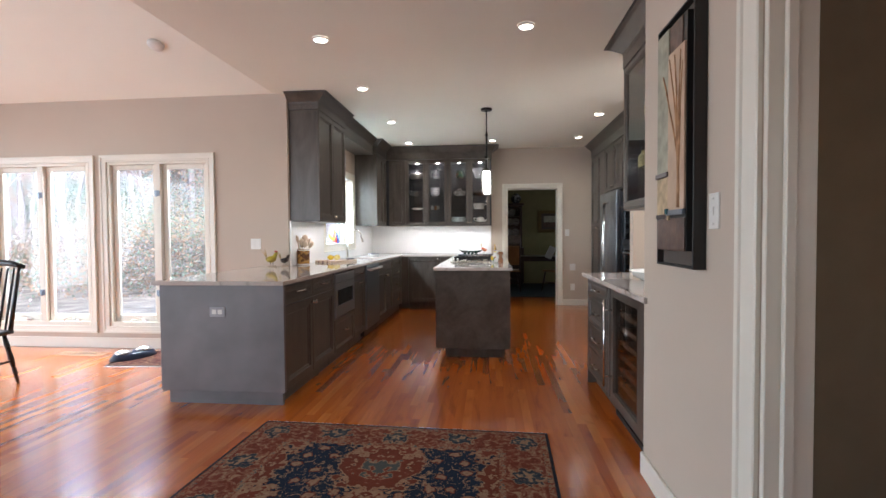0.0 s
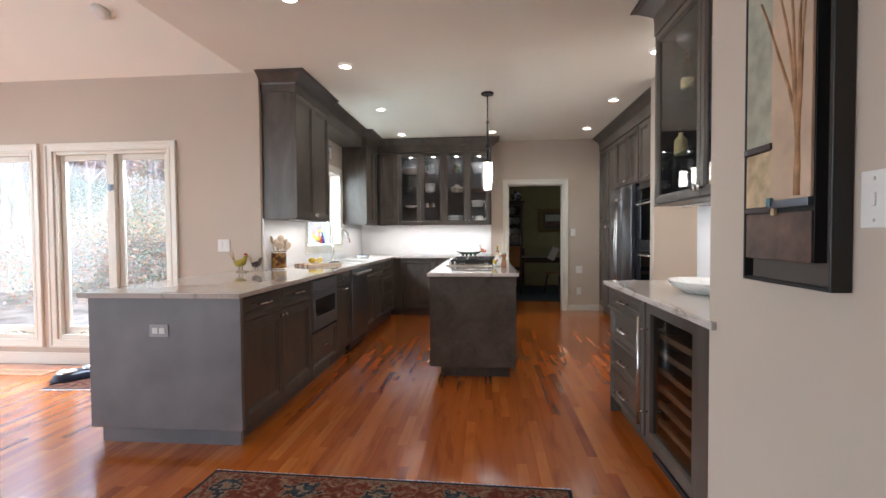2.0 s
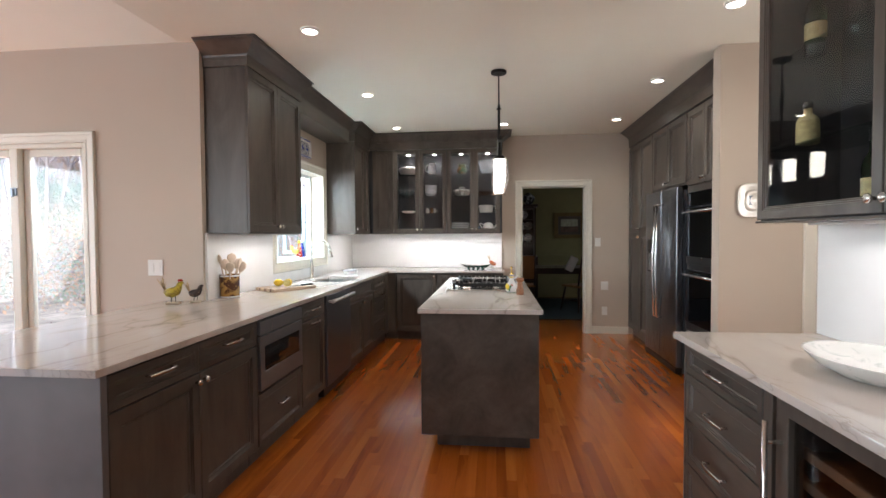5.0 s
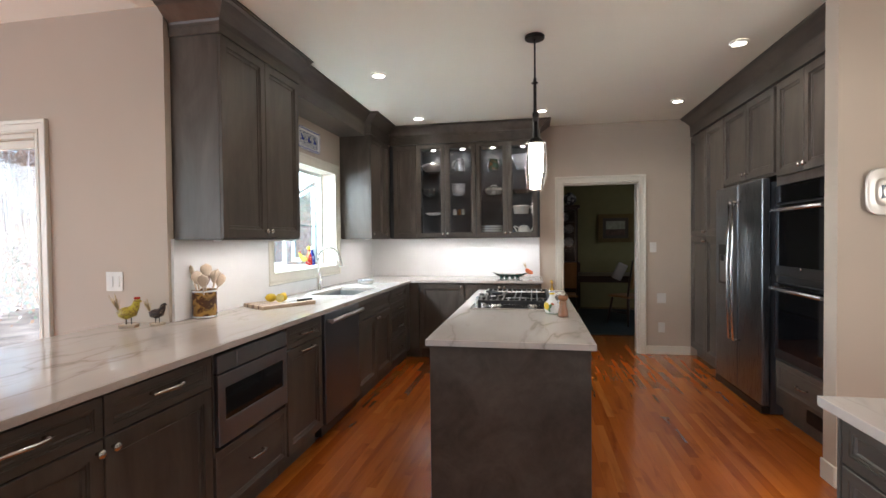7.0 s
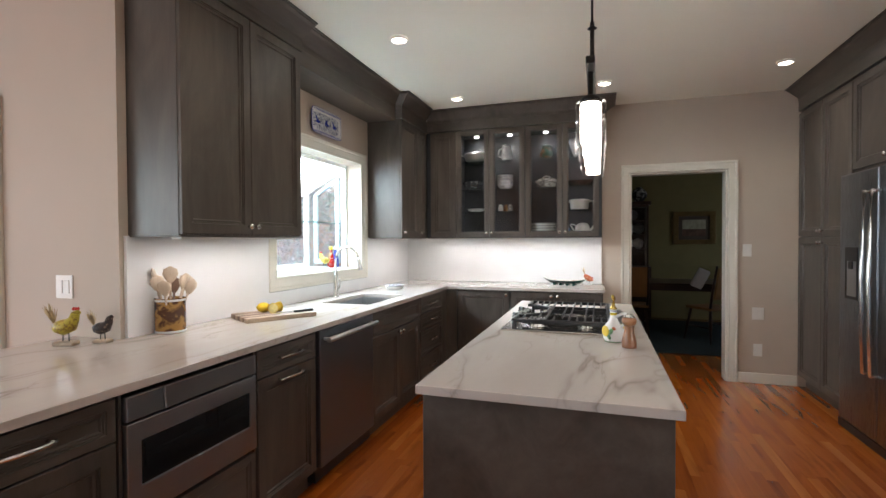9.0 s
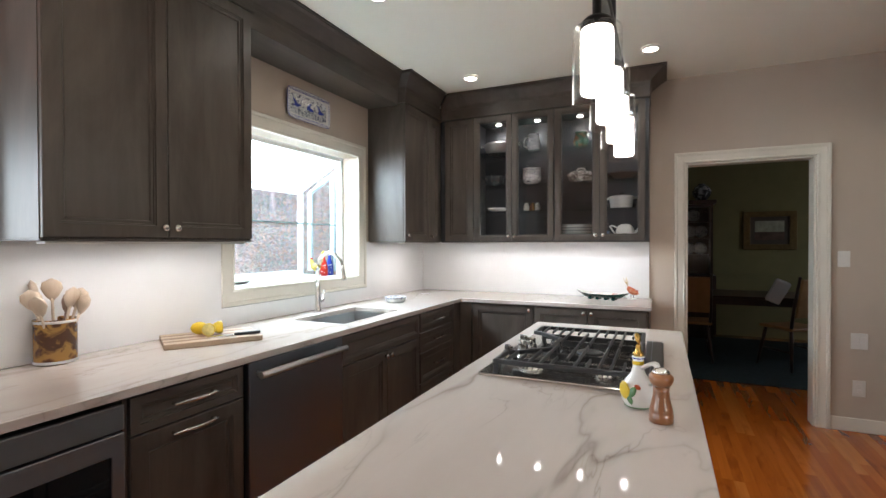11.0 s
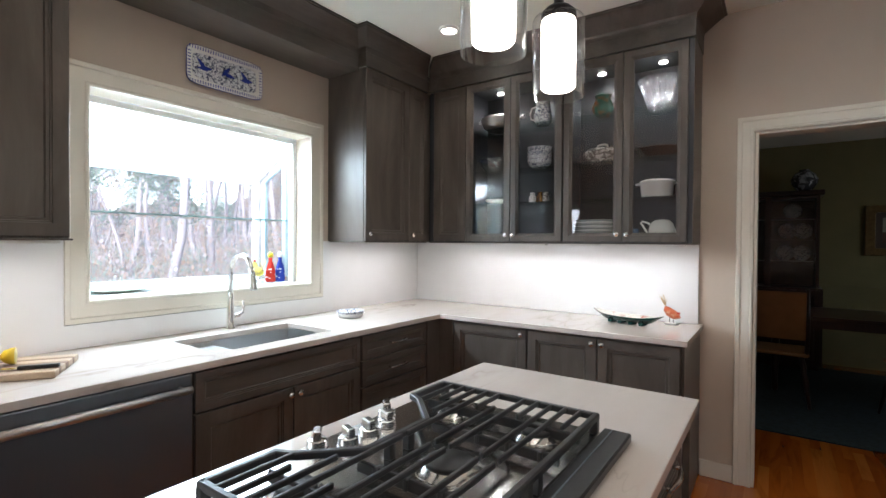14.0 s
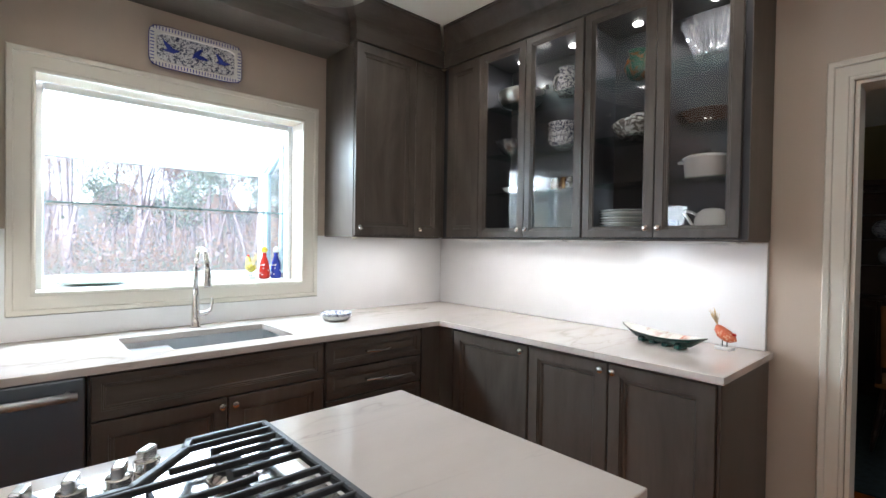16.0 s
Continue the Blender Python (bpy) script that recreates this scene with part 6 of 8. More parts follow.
tr = thing("footed_tray", (-0.14, 8.15, 0.9152), "boat-shaped dark green footed tray with a pale painted inside", "tray")
R = Matrix.Translation((-0.14, 8.15, 0.9152)) @ Matrix.Rotation(radians(-17), 4, "Z")
bm = bmesh.new()
n = 28
outer, inner, bott = [], [], []
for i in range(n):
    a = 2 * math.pi * i / n
    cx, cy = math.cos(a), math.sin(a)
    tip = abs(cx) ** 3
    outer.append(bm.verts.new(R @ Vector((0.225 * cx * (1 + 0.03 * tip), 0.078 * cy * (1 - 0.3 * tip), 0.048 + 0.022 * tip))))
    bott.append(bm.verts.new(R @ Vector((0.15 * cx, 0.045 * cy, 0.018))))
for i in range(n):
    j = (i + 1) % n
    bm.faces.new((outer[i], outer[j], bott[j], bott[i])).smooth = True
bm.faces.new(bott)
part("shell", bm, M["green_glaze"], tr)
bm = bmesh.new()
rim, well = [], []
for i in range(n):
    a = 2 * math.pi * i / n
    cx, cy = math.cos(a), math.sin(a)
    tip = abs(cx) ** 3
    rim.append(bm.verts.new(R @ Vector((0.222 * cx * (1 + 0.03 * tip), 0.076 * cy * (1 - 0.3 * tip), 0.050 + 0.022 * tip))))
    well.append(bm.verts.new(R @ Vector((0.14 * cx, 0.042 * cy, 0.024))))
for i in range(n):
    j = (i + 1) % n
    bm.faces.new((rim[i], rim[j], well[j], well[i])).smooth = True
bm.faces.new(well)
part("lining", bm, M["pale_glaze"], tr, "pale painted inside")
for s in (-0.10, -0.035, 0.035, 0.10):
    bm = bmesh.new()
    box(bm, s - 0.014, s + 0.014, -0.03, 0.03, 0.0, 0.024, 0.003, m=R)
    part("foot", bm, M["green_glaze"], tr)

# platter over the sink window
wp = thing("wall_platter", (-1.955, 6.633, 2.235), "rectangular blue and white ceramic platter hung on the wall", "platter")
EP = EAST(-1.96)


def rounded(bm, m, cu, cv, hu, hv, steps, ex=7.0, n=56):
    """Rings of a rounded rectangle, each a scale pair and a height, from the outside in."""
    rings = []
    for inset, w in steps:
        ring = []
        for i in range(n):
            a = 2 * math.pi * i / n
            k = (abs(math.cos(a)) ** ex + abs(math.sin(a)) ** ex) ** (-1 / ex)
            ring.append(bm.verts.new(m @ Vector((cu + (hu - inset) * k * math.cos(a), cv + (hv - inset) * k * math.sin(a), w))))
        rings.append(ring)
    for a, b in zip(rings, rings[1:]):
        for i in range(n):
            bm.faces.new((a[i], a[(i + 1) % n], b[(i + 1) % n], b[i]))
    return rings


bm = bmesh.new()
rg = rounded(bm, EP, 6.633, 2.339, 0.226, 0.107, [(0.03, 0.001), (0.004, 0.016), (0.0, 0.022), (0.003, 0.024)])
part("edge", bm, M["bar_blue"], wp, "dark blue painted edge")
bm = bmesh.new()
rounded(bm, EP, 6.633, 2.339, 0.226, 0.107, [(0.003, 0.0242), (0.006, 0.0245), (0.034, 0.019), (0.038, 0.014)])
part("rim", bm, M["china"], wp, "white glazed rim")
bm = bmesh.new()
rg = rounded(bm, EP, 6.633, 2.339, 0.226, 0.107, [(0.038, 0.0139), (0.040, 0.0135)])
bm.faces.new(rg[-1])
part("field", bm, M["blue_white"], wp, "blue flowers on white")
bm = bmesh.new()
for k in range(30):
    u = 6.425 + k * 0.0142
    for v in (2.241, 2.420):
        box(bm, u, u + 0.004, v, v + 0.017, 0.0205, 0.0245, m=EP)
for k in range(9):
    v = 2.268 + k * 0.0165
    for u in (6.414, 6.835):
        box(bm, u, u + 0.017, v, v + 0.004, 0.0205, 0.0245, m=EP)
tagged(part("border_dashes", bm, M["bar_blue"], wp, "blue dashed border"), kind="stuff")
for u, sc in ((6.50, 1), (6.63, -1), (6.75, 1)):
    bm = bmesh.new()
    for k in range(2):
        lathe(bm, [(0.001, -0.045), (0.011, -0.012), (0.012, 0.006), (0.001, 0.035)], 10, EP @ Matrix.Translation((u + 0.015 * k, 2.345 - 0.012 * k, 0.0135)) @ Matrix.Rotation((0.7 + k) * sc, 4, "Z") @ Matrix.Rotation(radians(90), 4, "X") @ Matrix.Diagonal((1, 0.12, 1, 1)))
    part("motif", bm, M["bar_blue"], wp, "painted blue bird")

# garden window things
for y, mm, lb in ((7.10, "bar_red", "red spotted ceramic oil bottle in the window"), (7.175, "bar_blue", "blue ceramic bottle with white dots in the window")):
    b = thing("ceramic_bottle", (-2.20, y, 1.125), lb, "bottle")
    bm = bmesh.new()
    mt = Matrix.Translation((-2.20, y, 1.1255))
    lathe(bm, [(0.028, 0), (0.034, 0.01), (0.032, 0.07), (0.024, 0.11), (0.012, 0.14), (0.012, 0.165)], 18, mt)
    part("body", bm, M[mm], b)
    bm = bmesh.new()
    lathe(bm, [(0.013, 0.166), (0.020, 0.178), (0.016, 0.195), (0.002, 0.205)], 14, mt)
    part("stopper", bm, M["china" if mm == "bar_blue" else "yellow"], b)
    bm = bmesh.new()
    rr = random.Random(4)
    for k in range(22):
        a, z = rr.uniform(0, 6.28), rr.uniform(0.02, 0.10)
        r = 0.0335 if z < 0.07 else 0.033 - (z - 0.07) * 0.2
        lathe(bm, [(0.004, 0), (0.001, 0.001)], 6, mt @ Matrix.Translation((r * math.cos(a), r * math.sin(a), z)) @ Matrix.Rotation(a, 4, "Z") @ Matrix.Rotation(radians(90), 4, "Y"))
    tagged(part("dots", bm, M["china"], b, "white painted dots"), kind="stuff")
bird("bird_figurine", -2.22, 7.02, 1.1255, 1.1, 180, ("yellow_bird", "china"), "yellow carved bird on the window shelf")
M["pale_tray"] = plain("pale_green_glaze", (0.50, 0.54, 0.46), 0.2, vary=0.1)
ft = thing("flat_tray", (-2.24, 6.22, 1.1255), "flat pale green glass tray on the window shelf", "tray")
bm = bmesh.new()
lathe(bm, [(0.07, 0), (0.10, 0.004), (0.155, 0.018), (0.153, 0.021), (0.10, 0.009), (0.001, 0.008)], 30, Matrix.Translation((-2.24, 6.22, 1.1256)) @ Matrix.Diagonal((0.6, 1.15, 1, 1)), False, True)
part("tray", bm, M["pale_tray"], ft)

# silver square plate on the stub wall
sq = thing("wall_plate", (2.005, 5.345, 1.49), "square hammered silver plate hung on the wall", "plate")
SQ = SOUTH(5.35)
bm = bmesh.new()
rings = []
for r, w, ex in ((0.126, 0.020, 4.5), (0.130, 0.032, 4.5), (0.122, 0.034, 4.5), (0.088, 0.020, 5), (0.082, 0.026, 5), (0.074, 0.016, 4), (0.058, 0.012, 2), (0.03, 0.028, 2), (0.002, 0.030, 2)):
    ring = []
    for i in range(40):
        a = 2 * math.pi * i / 40
        k = (abs(math.cos(a)) ** ex + abs(math.sin(a)) ** ex) ** (-1 / ex)
        ring.append(bm.verts.new(SQ @ Vector((2.005 + r * k * math.cos(a), 1.615 + r * 0.97 * k * math.sin(a), w))))
    rings.append(ring)
for a, b in zip(rings, rings[1:]):
    for i in range(40):
        bm.faces.new((a[i], a[(i + 1) % 40], b[(i + 1) % 40], b[i])).smooth = True
part("dish", bm, M["silver"], sq)
part("hanger", boxes((1.96, 2.05, 5.328, 5.3495, 1.58, 1.65)), M["dark_steel"], sq)

# oval dish on the bar
ob_ = thing("serving_dish", (1.33, 3.25, 0.9152), "large white oval serving dish with a faint leaf pattern", "dish")
bm = bmesh.new()
lathe(bm, [(0.11, 0), (0.12, 0.008), (0.165, 0.03), (0.195, 0.062), (0.198, 0.066), (0.19, 0.064), (0.155, 0.034), (0.10, 0.018), (0.001, 0.016)], 44, Matrix.Translation((1.33, 3.28, 0.9153)) @ Matrix.Diagonal((0.92, 1.25, 1, 1)), False, True)
M["leaf_china"] = spotted("leaf_printed_china", (0.78, 0.77, 0.74), (0.58, 0.60, 0.57), 14, 0.32, 0.1)
part("bowl", bm, M["leaf_china"], ob_)

# oil jug and pepper mill
M["leaf_green"] = plain("painted_leaf_green", (0.13, 0.26, 0.12), 0.2, vary=0.3, scale=60, bumps=0)
oj = thing("oil_jug", (0.25, 5.448, 0.9152), "white ceramic oil jug painted with lemons, brass spout", "jug")
mt = Matrix.Translation((0.25, 5.448, 0.9153))
bm = bmesh.new()
lathe(bm, [(0.028, 0), (0.036, 0.003), (0.045, 0.020), (0.0485, 0.040), (0.045, 0.060), (0.033, 0.079), (0.0205, 0.095), (0.0155, 0.112), (0.0145, 0.132), (0.0175, 0.140), (0.0175, 0.144), (0.013, 0.145)], 28, mt)
part("body", bm, M["china"], oj)
for z, r, mm in ((0.120, 0.0150, "yellow"), (0.138, 0.0174, "bar_blue"), (0.003, 0.0375, "leaf_green")):
    bm = bmesh.new()
    hgt = 0.012 if mm == "yellow" else 0.004
    lathe(bm, [(r - 0.0008, z), (r + 0.0006, z + 0.001), (r + 0.0006, z + hgt - 0.001), (r - 0.0008, z + hgt)], 24, mt, False, False)
    part("band", bm, M[mm], oj, "painted band")


def relief(name, ang, z, tilt, sx, sz, mat, label):
    """A low painted relief that follows the jug's belly."""
    r = 0.0485 - abs(z - 0.042) ** 1.5 * 1.1
    bm = bmesh.new()
    fr_ = mt @ Matrix.Rotation(radians(ang), 4, "Z") @ Matrix.Translation((r - 0.001, 0, z)) @ Matrix.Rotation(radians(tilt), 4, "X")
    lathe(bm, [(0.001, -1.0), (0.55, -0.8), (0.95, -0.3), (1.0, 0.1), (0.7, 0.65), (0.001, 1.0)], 14, fr_ @ Matrix.Diagonal((0.005, sx, sz, 1)))
    part(name, bm, M[mat], oj, label)


for ang in (222, 40):
    relief("lemon_motif", ang, 0.052, 12, 0.022, 0.026, "yellow", "painted yellow lemon")
    relief("leaf_motif", ang + 30, 0.050, -30, 0.010, 0.020, "leaf_green", "painted green leaf")
    relief("leaf_motif", ang + 22, 0.030, 25, 0.008, 0.016, "leaf_green", "painted green leaf")
    relief("blossom_motif", ang + 48, 0.066, 60, 0.007, 0.010, "red_glaze", "painted red blossom")
for off in (-0.0055, 0.0055):
    bm = bmesh.new()
    hd, nd = Vector((0.88, -0.48, 0)), Vector((0.48, 0.88, 0))
    tube(bm, [mt @ (hd * (0.012 + 0.036 * math.sin(math.pi * q) + 0.018 * q) + nd * off * (1 + 0.5 * math.sin(6.28 * q)) + Vector((0, 0, 0.112 + 0.026 * math.sin(math.pi * min(1, q * 1.25)) - 0.046 * q * q))) for q in [i / 10 for i in range(11)]], 0.0055, 8)
    part("handle", bm, M["china"], oj, "white twisted loop handle")
bm = bmesh.new()
lathe(bm, [(0.013, 0.145), (0.0155, 0.147), (0.0155, 0.153), (0.0085, 0.160), (0.0065, 0.178)], 14, mt)
tube(bm, [mt @ Vector(p) for p in ((0, 0, 0.174), (0.001, -0.002, 0.19), (-0.002, 0.001, 0.202), (-0.006, 0.004, 0.209))], [0.0065, 0.008, 0.0085, 0.004], 10)
part("spout", bm, M["brass"], oj, "brass pouring spout")
pm = thing("pepper_mill", (0.310, 5.345, 0.9152), "turned cherry wood pepper mill with a steel cap", "pepper mill")
mt = Matrix.Translation((0.310, 5.345, 0.9153))
bm = bmesh.new()
lathe(bm, [(0.028, 0), (0.030, 0.003), (0.030, 0.022), (0.0285, 0.024), (0.0295, 0.028), (0.027, 0.040), (0.021, 0.064), (0.0195, 0.080), (0.021, 0.094)], 28, mt)
part("base", bm, M["mill"], pm)
bm = bmesh.new()
lathe(bm, [(0.021, 0.0945), (0.027, 0.102), (0.0305, 0.112), (0.030, 0.120), (0.024, 0.127), (0.020, 0.128)], 28, mt)
part("head", bm, M["mill"], pm)
bm = bmesh.new()
lathe(bm, [(0.0225, 0.1275), (0.021, 0.133), (0.013, 0.139), (0.001, 0.141)], 20, mt)
part("cap", bm, M["chrome"], pm, "domed steel cap")

# ---- cooktop ----
M["tray_steel"] = plain("satin_tray_steel", (0.70, 0.68, 0.66), 0.17, 1.0, vary=0.06, scale=9.0, bumps=0)
M["knob_steel"] = plain("bright_knob_steel", (0.66, 0.65, 0.63), 0.2, 1.0, vary=0.04, bumps=0)
ck = thing("gas_cooktop", (0.015, 6.03, 0.915), "stainless gas cooktop with black cast iron grates", "cooktop")
X0, X1, Y0, Y1 = -0.285, 0.243, 5.560, 6.345
part("tray", boxes((X0, X1, Y0, Y1, 0.9155, 0.926, 0.003)), M["tray_steel"], ck, "satin steel tray")
part("vent", boxes((X1 + 0.008, 0.318, Y0 + 0.01, Y1, 0.9155, 0.938, 0.004)), M["black"], ck, "black downdraft vent")
part("vent_seam", boxes((X1 + 0.030, X1 + 0.033, Y0 + 0.02, Y1 - 0.01, 0.938, 0.9395)), M["dark_steel"], ck)
for bx, by, br in ((-0.12, 5.70, 0.045), (0.13, 5.70, 0.036), (0.05, 5.95, 0.060), (-0.12, 6.22, 0.036), (0.13, 6.21, 0.045)):
    bm = bmesh.new()
    lathe(bm, [(br * 1.25, 0), (br * 1.2, 0.006), (br * 0.95, 0.010), (br * 0.9, 0.014), (0.001, 0.014)], 24, Matrix.Translation((bx, by, 0.9262)))
    b_ = part("burner", bm, M["knob_steel"], ck)
    bm = bmesh.new()
    lathe(bm, [(br * 0.85, 0.0142), (br * 0.85, 0.022), (br * 0.78, 0.025), (0.001, 0.026)], 24, Matrix.Translation((bx, by, 0.9262)))
    part("cap", bm, M["iron"], b_, "black burner cap")
for kx, ky in ((-0.262, 5.868), (-0.215, 5.920), (-0.212, 5.985), (-0.216, 6.055), (-0.262, 6.106)):
    bm = bmesh.new()
    mt = Matrix.Translation((kx, ky, 0.9262)) @ Matrix.Rotation(kx * 9, 4, "Z")
    lathe(bm, [(0.025, 0), (0.025, 0.003), (0.0235, 0.005), (0.0235, 0.015), (0.0215, 0.018), (0.001, 0.018)], 24, mt)
    box(bm, -0.010, 0.010, -0.0195, 0.0195, 0.017, 0.040, 0.004, 2, m=mt)
    part("knob", bm, M["knob_steel"], ck, "bright steel control knob")
ZG = 0.972


def rail(bm, pts, w=0.0065, h=0.011):
    for (xa, ya), (xb, yb) in zip(pts, pts[1:]):
        L = math.hypot(xb - xa, yb - ya)
        mt = Matrix.Translation((xa, ya, ZG)) @ Matrix.Rotation(math.atan2(yb - ya, xb - xa), 4, "Z")
        box(bm, -w * 0.8, L + w * 0.8, -w, w, -h, h * 0.45, 0.003, m=mt)


XG0, XG1, XN = -0.224, 0.238, -0.085
GA, GB, GC, GD = 5.578, 5.822, 6.068, 6.322
xs = [XG0 + 0.0385 * (k + 1) for k in range(11)]


def half_grate(ya, yb, flip):
    """Half of the grate: a frame on three sides, bars along y, low cross bars and feet."""
    bm = bmesh.new()
    edge, mid = (ya, yb) if not flip else (yb, ya)
    step = 1 if not flip else -1
    rail(bm, [(XG1, mid), (XG1, edge), (XG0, edge), (XG0, edge + step * 0.15), (XG0 + 0.035, edge + step * 0.165), (XN, mid - step * 0.10), (XN, mid)], 0.0080, 0.0115)
    for k, x in enumerate(xs):
        far = mid - step * 0.006 if x > XN else edge + step * (0.16 + 0.06 * max(0, (x - XG0 - 0.03)) / 0.1)
        a, b = edge, far
        if k % 3 == 1:
            b = edge + step * 0.13
        elif k % 3 == 2 and x > XN:
            a = edge + step * 0.10 if k % 2 else edge
        lo_, hi_ = min(a, b), max(a, b)
        box(bm, -0.0040, 0.0040, 0, hi_ - lo_, -0.007, 0.006, 0.002, m=Matrix.Translation((x, lo_, ZG)))
        if k % 2 == 0 and x > XN:
            y_ = edge + step * 0.245
            box(bm, x - 0.005, x + 0.005, y_ - 0.012, y_ + 0.012, ZG - 0.034, ZG - 0.01, 0.002)
    for y_ in (edge + step * 0.115, edge + step * 0.245):
        box(bm, XG0 + 0.03 if abs(y_ - edge) < 0.2 else XN, XG1, y_ - 0.005, y_ + 0.005, ZG - 0.036, ZG - 0.012, 0.002)
    for x, y_ in ((XG0 + 0.006, edge), (XG1 - 0.004, edge), (XG1 - 0.004, mid - step * 0.02), (XN, mid - step * 0.03)):
        box(bm, x - 0.010, x + 0.010, y_ - 0.010, y_ + 0.010, 0.9262, ZG - 0.005, 0.002)
    part("grate", bm, M["iron"], ck, "black cast iron grate")


half_grate(GA, 5.948, False)
half_grate(5.952, GD, True)


# ---- china in the glass cabinet ----
def vessel(name, x, y, z, prof, mat, label, cat, segs=26, flute=0.0, nfl=12, sx=1.0, extra=()):
    v = thing(name, (x, y, z), label, cat)
    mt = Matrix.Translation((x, y, z + 0.0006))
    bm = bmesh.new()
    lathe(bm, prof, segs, mt @ Matrix.Diagonal((sx, 1, 1, 1)), False, True, flute=flute, nfl=nfl)
    part("body", bm, M[mat], v)
    for nm, pts, rad, mm in extra:
        bm = bmesh.new()
        tube(bm, [mt @ Vector(p) for p in pts], rad, 8)
        part(nm, bm, M[mm], v)
    return v


def loop(x0, x1, z0, z1, bulge):
    return [(x0, 0, z0), (x0 + bulge * 0.8, 0, z0 + (z1 - z0) * 0.15), (x0 + bulge, 0, (z0 + z1) / 2), (x1 + bulge * 0.8, 0, z0 + (z1 - z0) * 0.9), (x1, 0, z1)]


BOWL = lambda r, h: [(r * 0.45, 0), (r * 0.5, h * 0.06), (r * 0.85, h * 0.5), (r, h), (r * 0.97, h), (r * 0.8, h * 0.5), (r * 0.4, h * 0.1), (0.001, h * 0.1)]
YC = 8.25
S3, S2_, S1_ = 2.2155, 1.9155, 1.6805
S0 = 1.4255
vessel("chafing_dish", -1.075, YC, S3, [(0.08, 0), (0.10, 0.006), (0.125, 0.03), (0.138, 0.07), (0.142, 0.088), (0.136, 0.094), (0.10, 0.108), (0.05, 0.116), (0.001, 0.118)], "pewter", "polished pewter covered dish with side handles", "dish", extra=[("handle", [(-0.13, 0, 0.082), (-0.17, 0, 0.086), (-0.176, 0, 0.086), (-0.196, 0, 0.086)], [0.006, 0.006, 0.014, 0.015], "pewter"), ("handle", [(0.13, 0, 0.082), (0.17, 0, 0.086), (0.176, 0, 0.086), (0.196, 0, 0.086)], [0.006, 0.006, 0.014, 0.015], "pewter")])
vessel("crystal_bowl", -1.115, YC, S2_, BOWL(0.115, 0.095), "crystal", "cut crystal bowl on a glass shelf", "bowl", 48, 0.10, 8)
vessel("white_bowl", -1.08, YC, S1_, BOWL(0.105, 0.035), "china", "shallow white china bowl", "bowl")
vessel("plate_stack", -1.06, YC, S0, [(0.07, 0), (0.10, 0.01), (0.105, 0.016), (0.07, 0.014), (0.001, 0.014)], "china", "white china plates on the cabinet floor", "plate")
vessel("pitcher", -0.745, YC, S3, [(0.045, 0), (0.055, 0.02), (0.062, 0.06), (0.05, 0.11), (0.042, 0.14), (0.05, 0.16), (0.046, 0.158), (0.038, 0.14), (0.04, 0.02), (0.001, 0.012)], "blue_white", "white pitcher with pale blue leaves", "pitcher", extra=[("handle", [(-a, b, c) for a, b, c in loop(0.05, 0.045, 0.04, 0.14, 0.045)], 0.006, "china")])
bs = thing("bowl_stack", (-0.765, YC, S2_), "stack of blue and white patterned bowls", "bowls")
for k in range(4):
    bm = bmesh.new()
    lathe(bm, BOWL(0.088, 0.062), 26, Matrix.Translation((-0.765, YC, S2_ + 0.0006 + 0.029 * k)), False, True)
    part("bowl", bm, M["blue_white"], bs)
for dx, mm in ((-0.10, "china"), (-0.045, "crock"), (0.0, "tan_china"), (0.035, "clear_glass"), (0.13, "clear_glass")):
    vessel("small_jar", -0.715 + dx, YC, S1_, [(0.022, 0), (0.026, 0.01), (0.026, 0.045), (0.018, 0.055), (0.018, 0.075), (0.014, 0.075), (0.001, 0.07)], mm, "small jar on a glass shelf", "jar", 16)
vessel("plate_stack", -0.72, YC, S0, [(0.07, 0), (0.11, 0.012), (0.115, 0.018), (0.07, 0.015), (0.001, 0.015)], "china", "white china plates on the cabinet floor", "plate")
vessel("green_jug", -0.33, YC, S3, [(0.04, 0), (0.05, 0.012), (0.068, 0.05), (0.06, 0.085), (0.045, 0.11), (0.055, 0.135), (0.05, 0.133), (0.04, 0.11), (0.001, 0.10)], "green_jug", "green glazed jug with painted flowers", "jug", extra=[("handle", loop(0.06, 0.05, 0.04, 0.12, 0.04), 0.007, "green_glaze")])
vessel("tureen", -0.33, YC, S2_, [(0.07, 0), (0.085, 0.006), (0.112, 0.04), (0.120, 0.060), (0.122, 0.066), (0.10, 0.088), (0.05, 0.100), (0.001, 0.104)], "tan_china", "pale grey leaf-patterned covered tureen", "tureen", extra=[("handle", [(-0.035, 0, 0.098), (-0.03, 0, 0.118), (0.0, 0, 0.124), (0.03, 0, 0.118), (0.035, 0, 0.098)], 0.007, "china")])
M["grey_rim"] = plain("grey_green_rim_china", (0.42, 0.44, 0.42), 0.15, vary=0.06, bumps=0)
ps = thing("plate_stack", (-0.36, YC, S0), "tall stack of pale rimmed dinner plates", "plates")
for k in range(10):
    bm = bmesh.new()
    lathe(bm, [(0.08, 0), (0.12, 0.005), (0.138, 0.010), (0.134, 0.012), (0.08, 0.006), (0.001, 0.006)], 30, Matrix.Translation((-0.36, 8.232, S0 + 0.0006 + 0.0125 * k)), False, True)
    part("plate", bm, M["grey_rim" if k % 2 else "china"], ps)
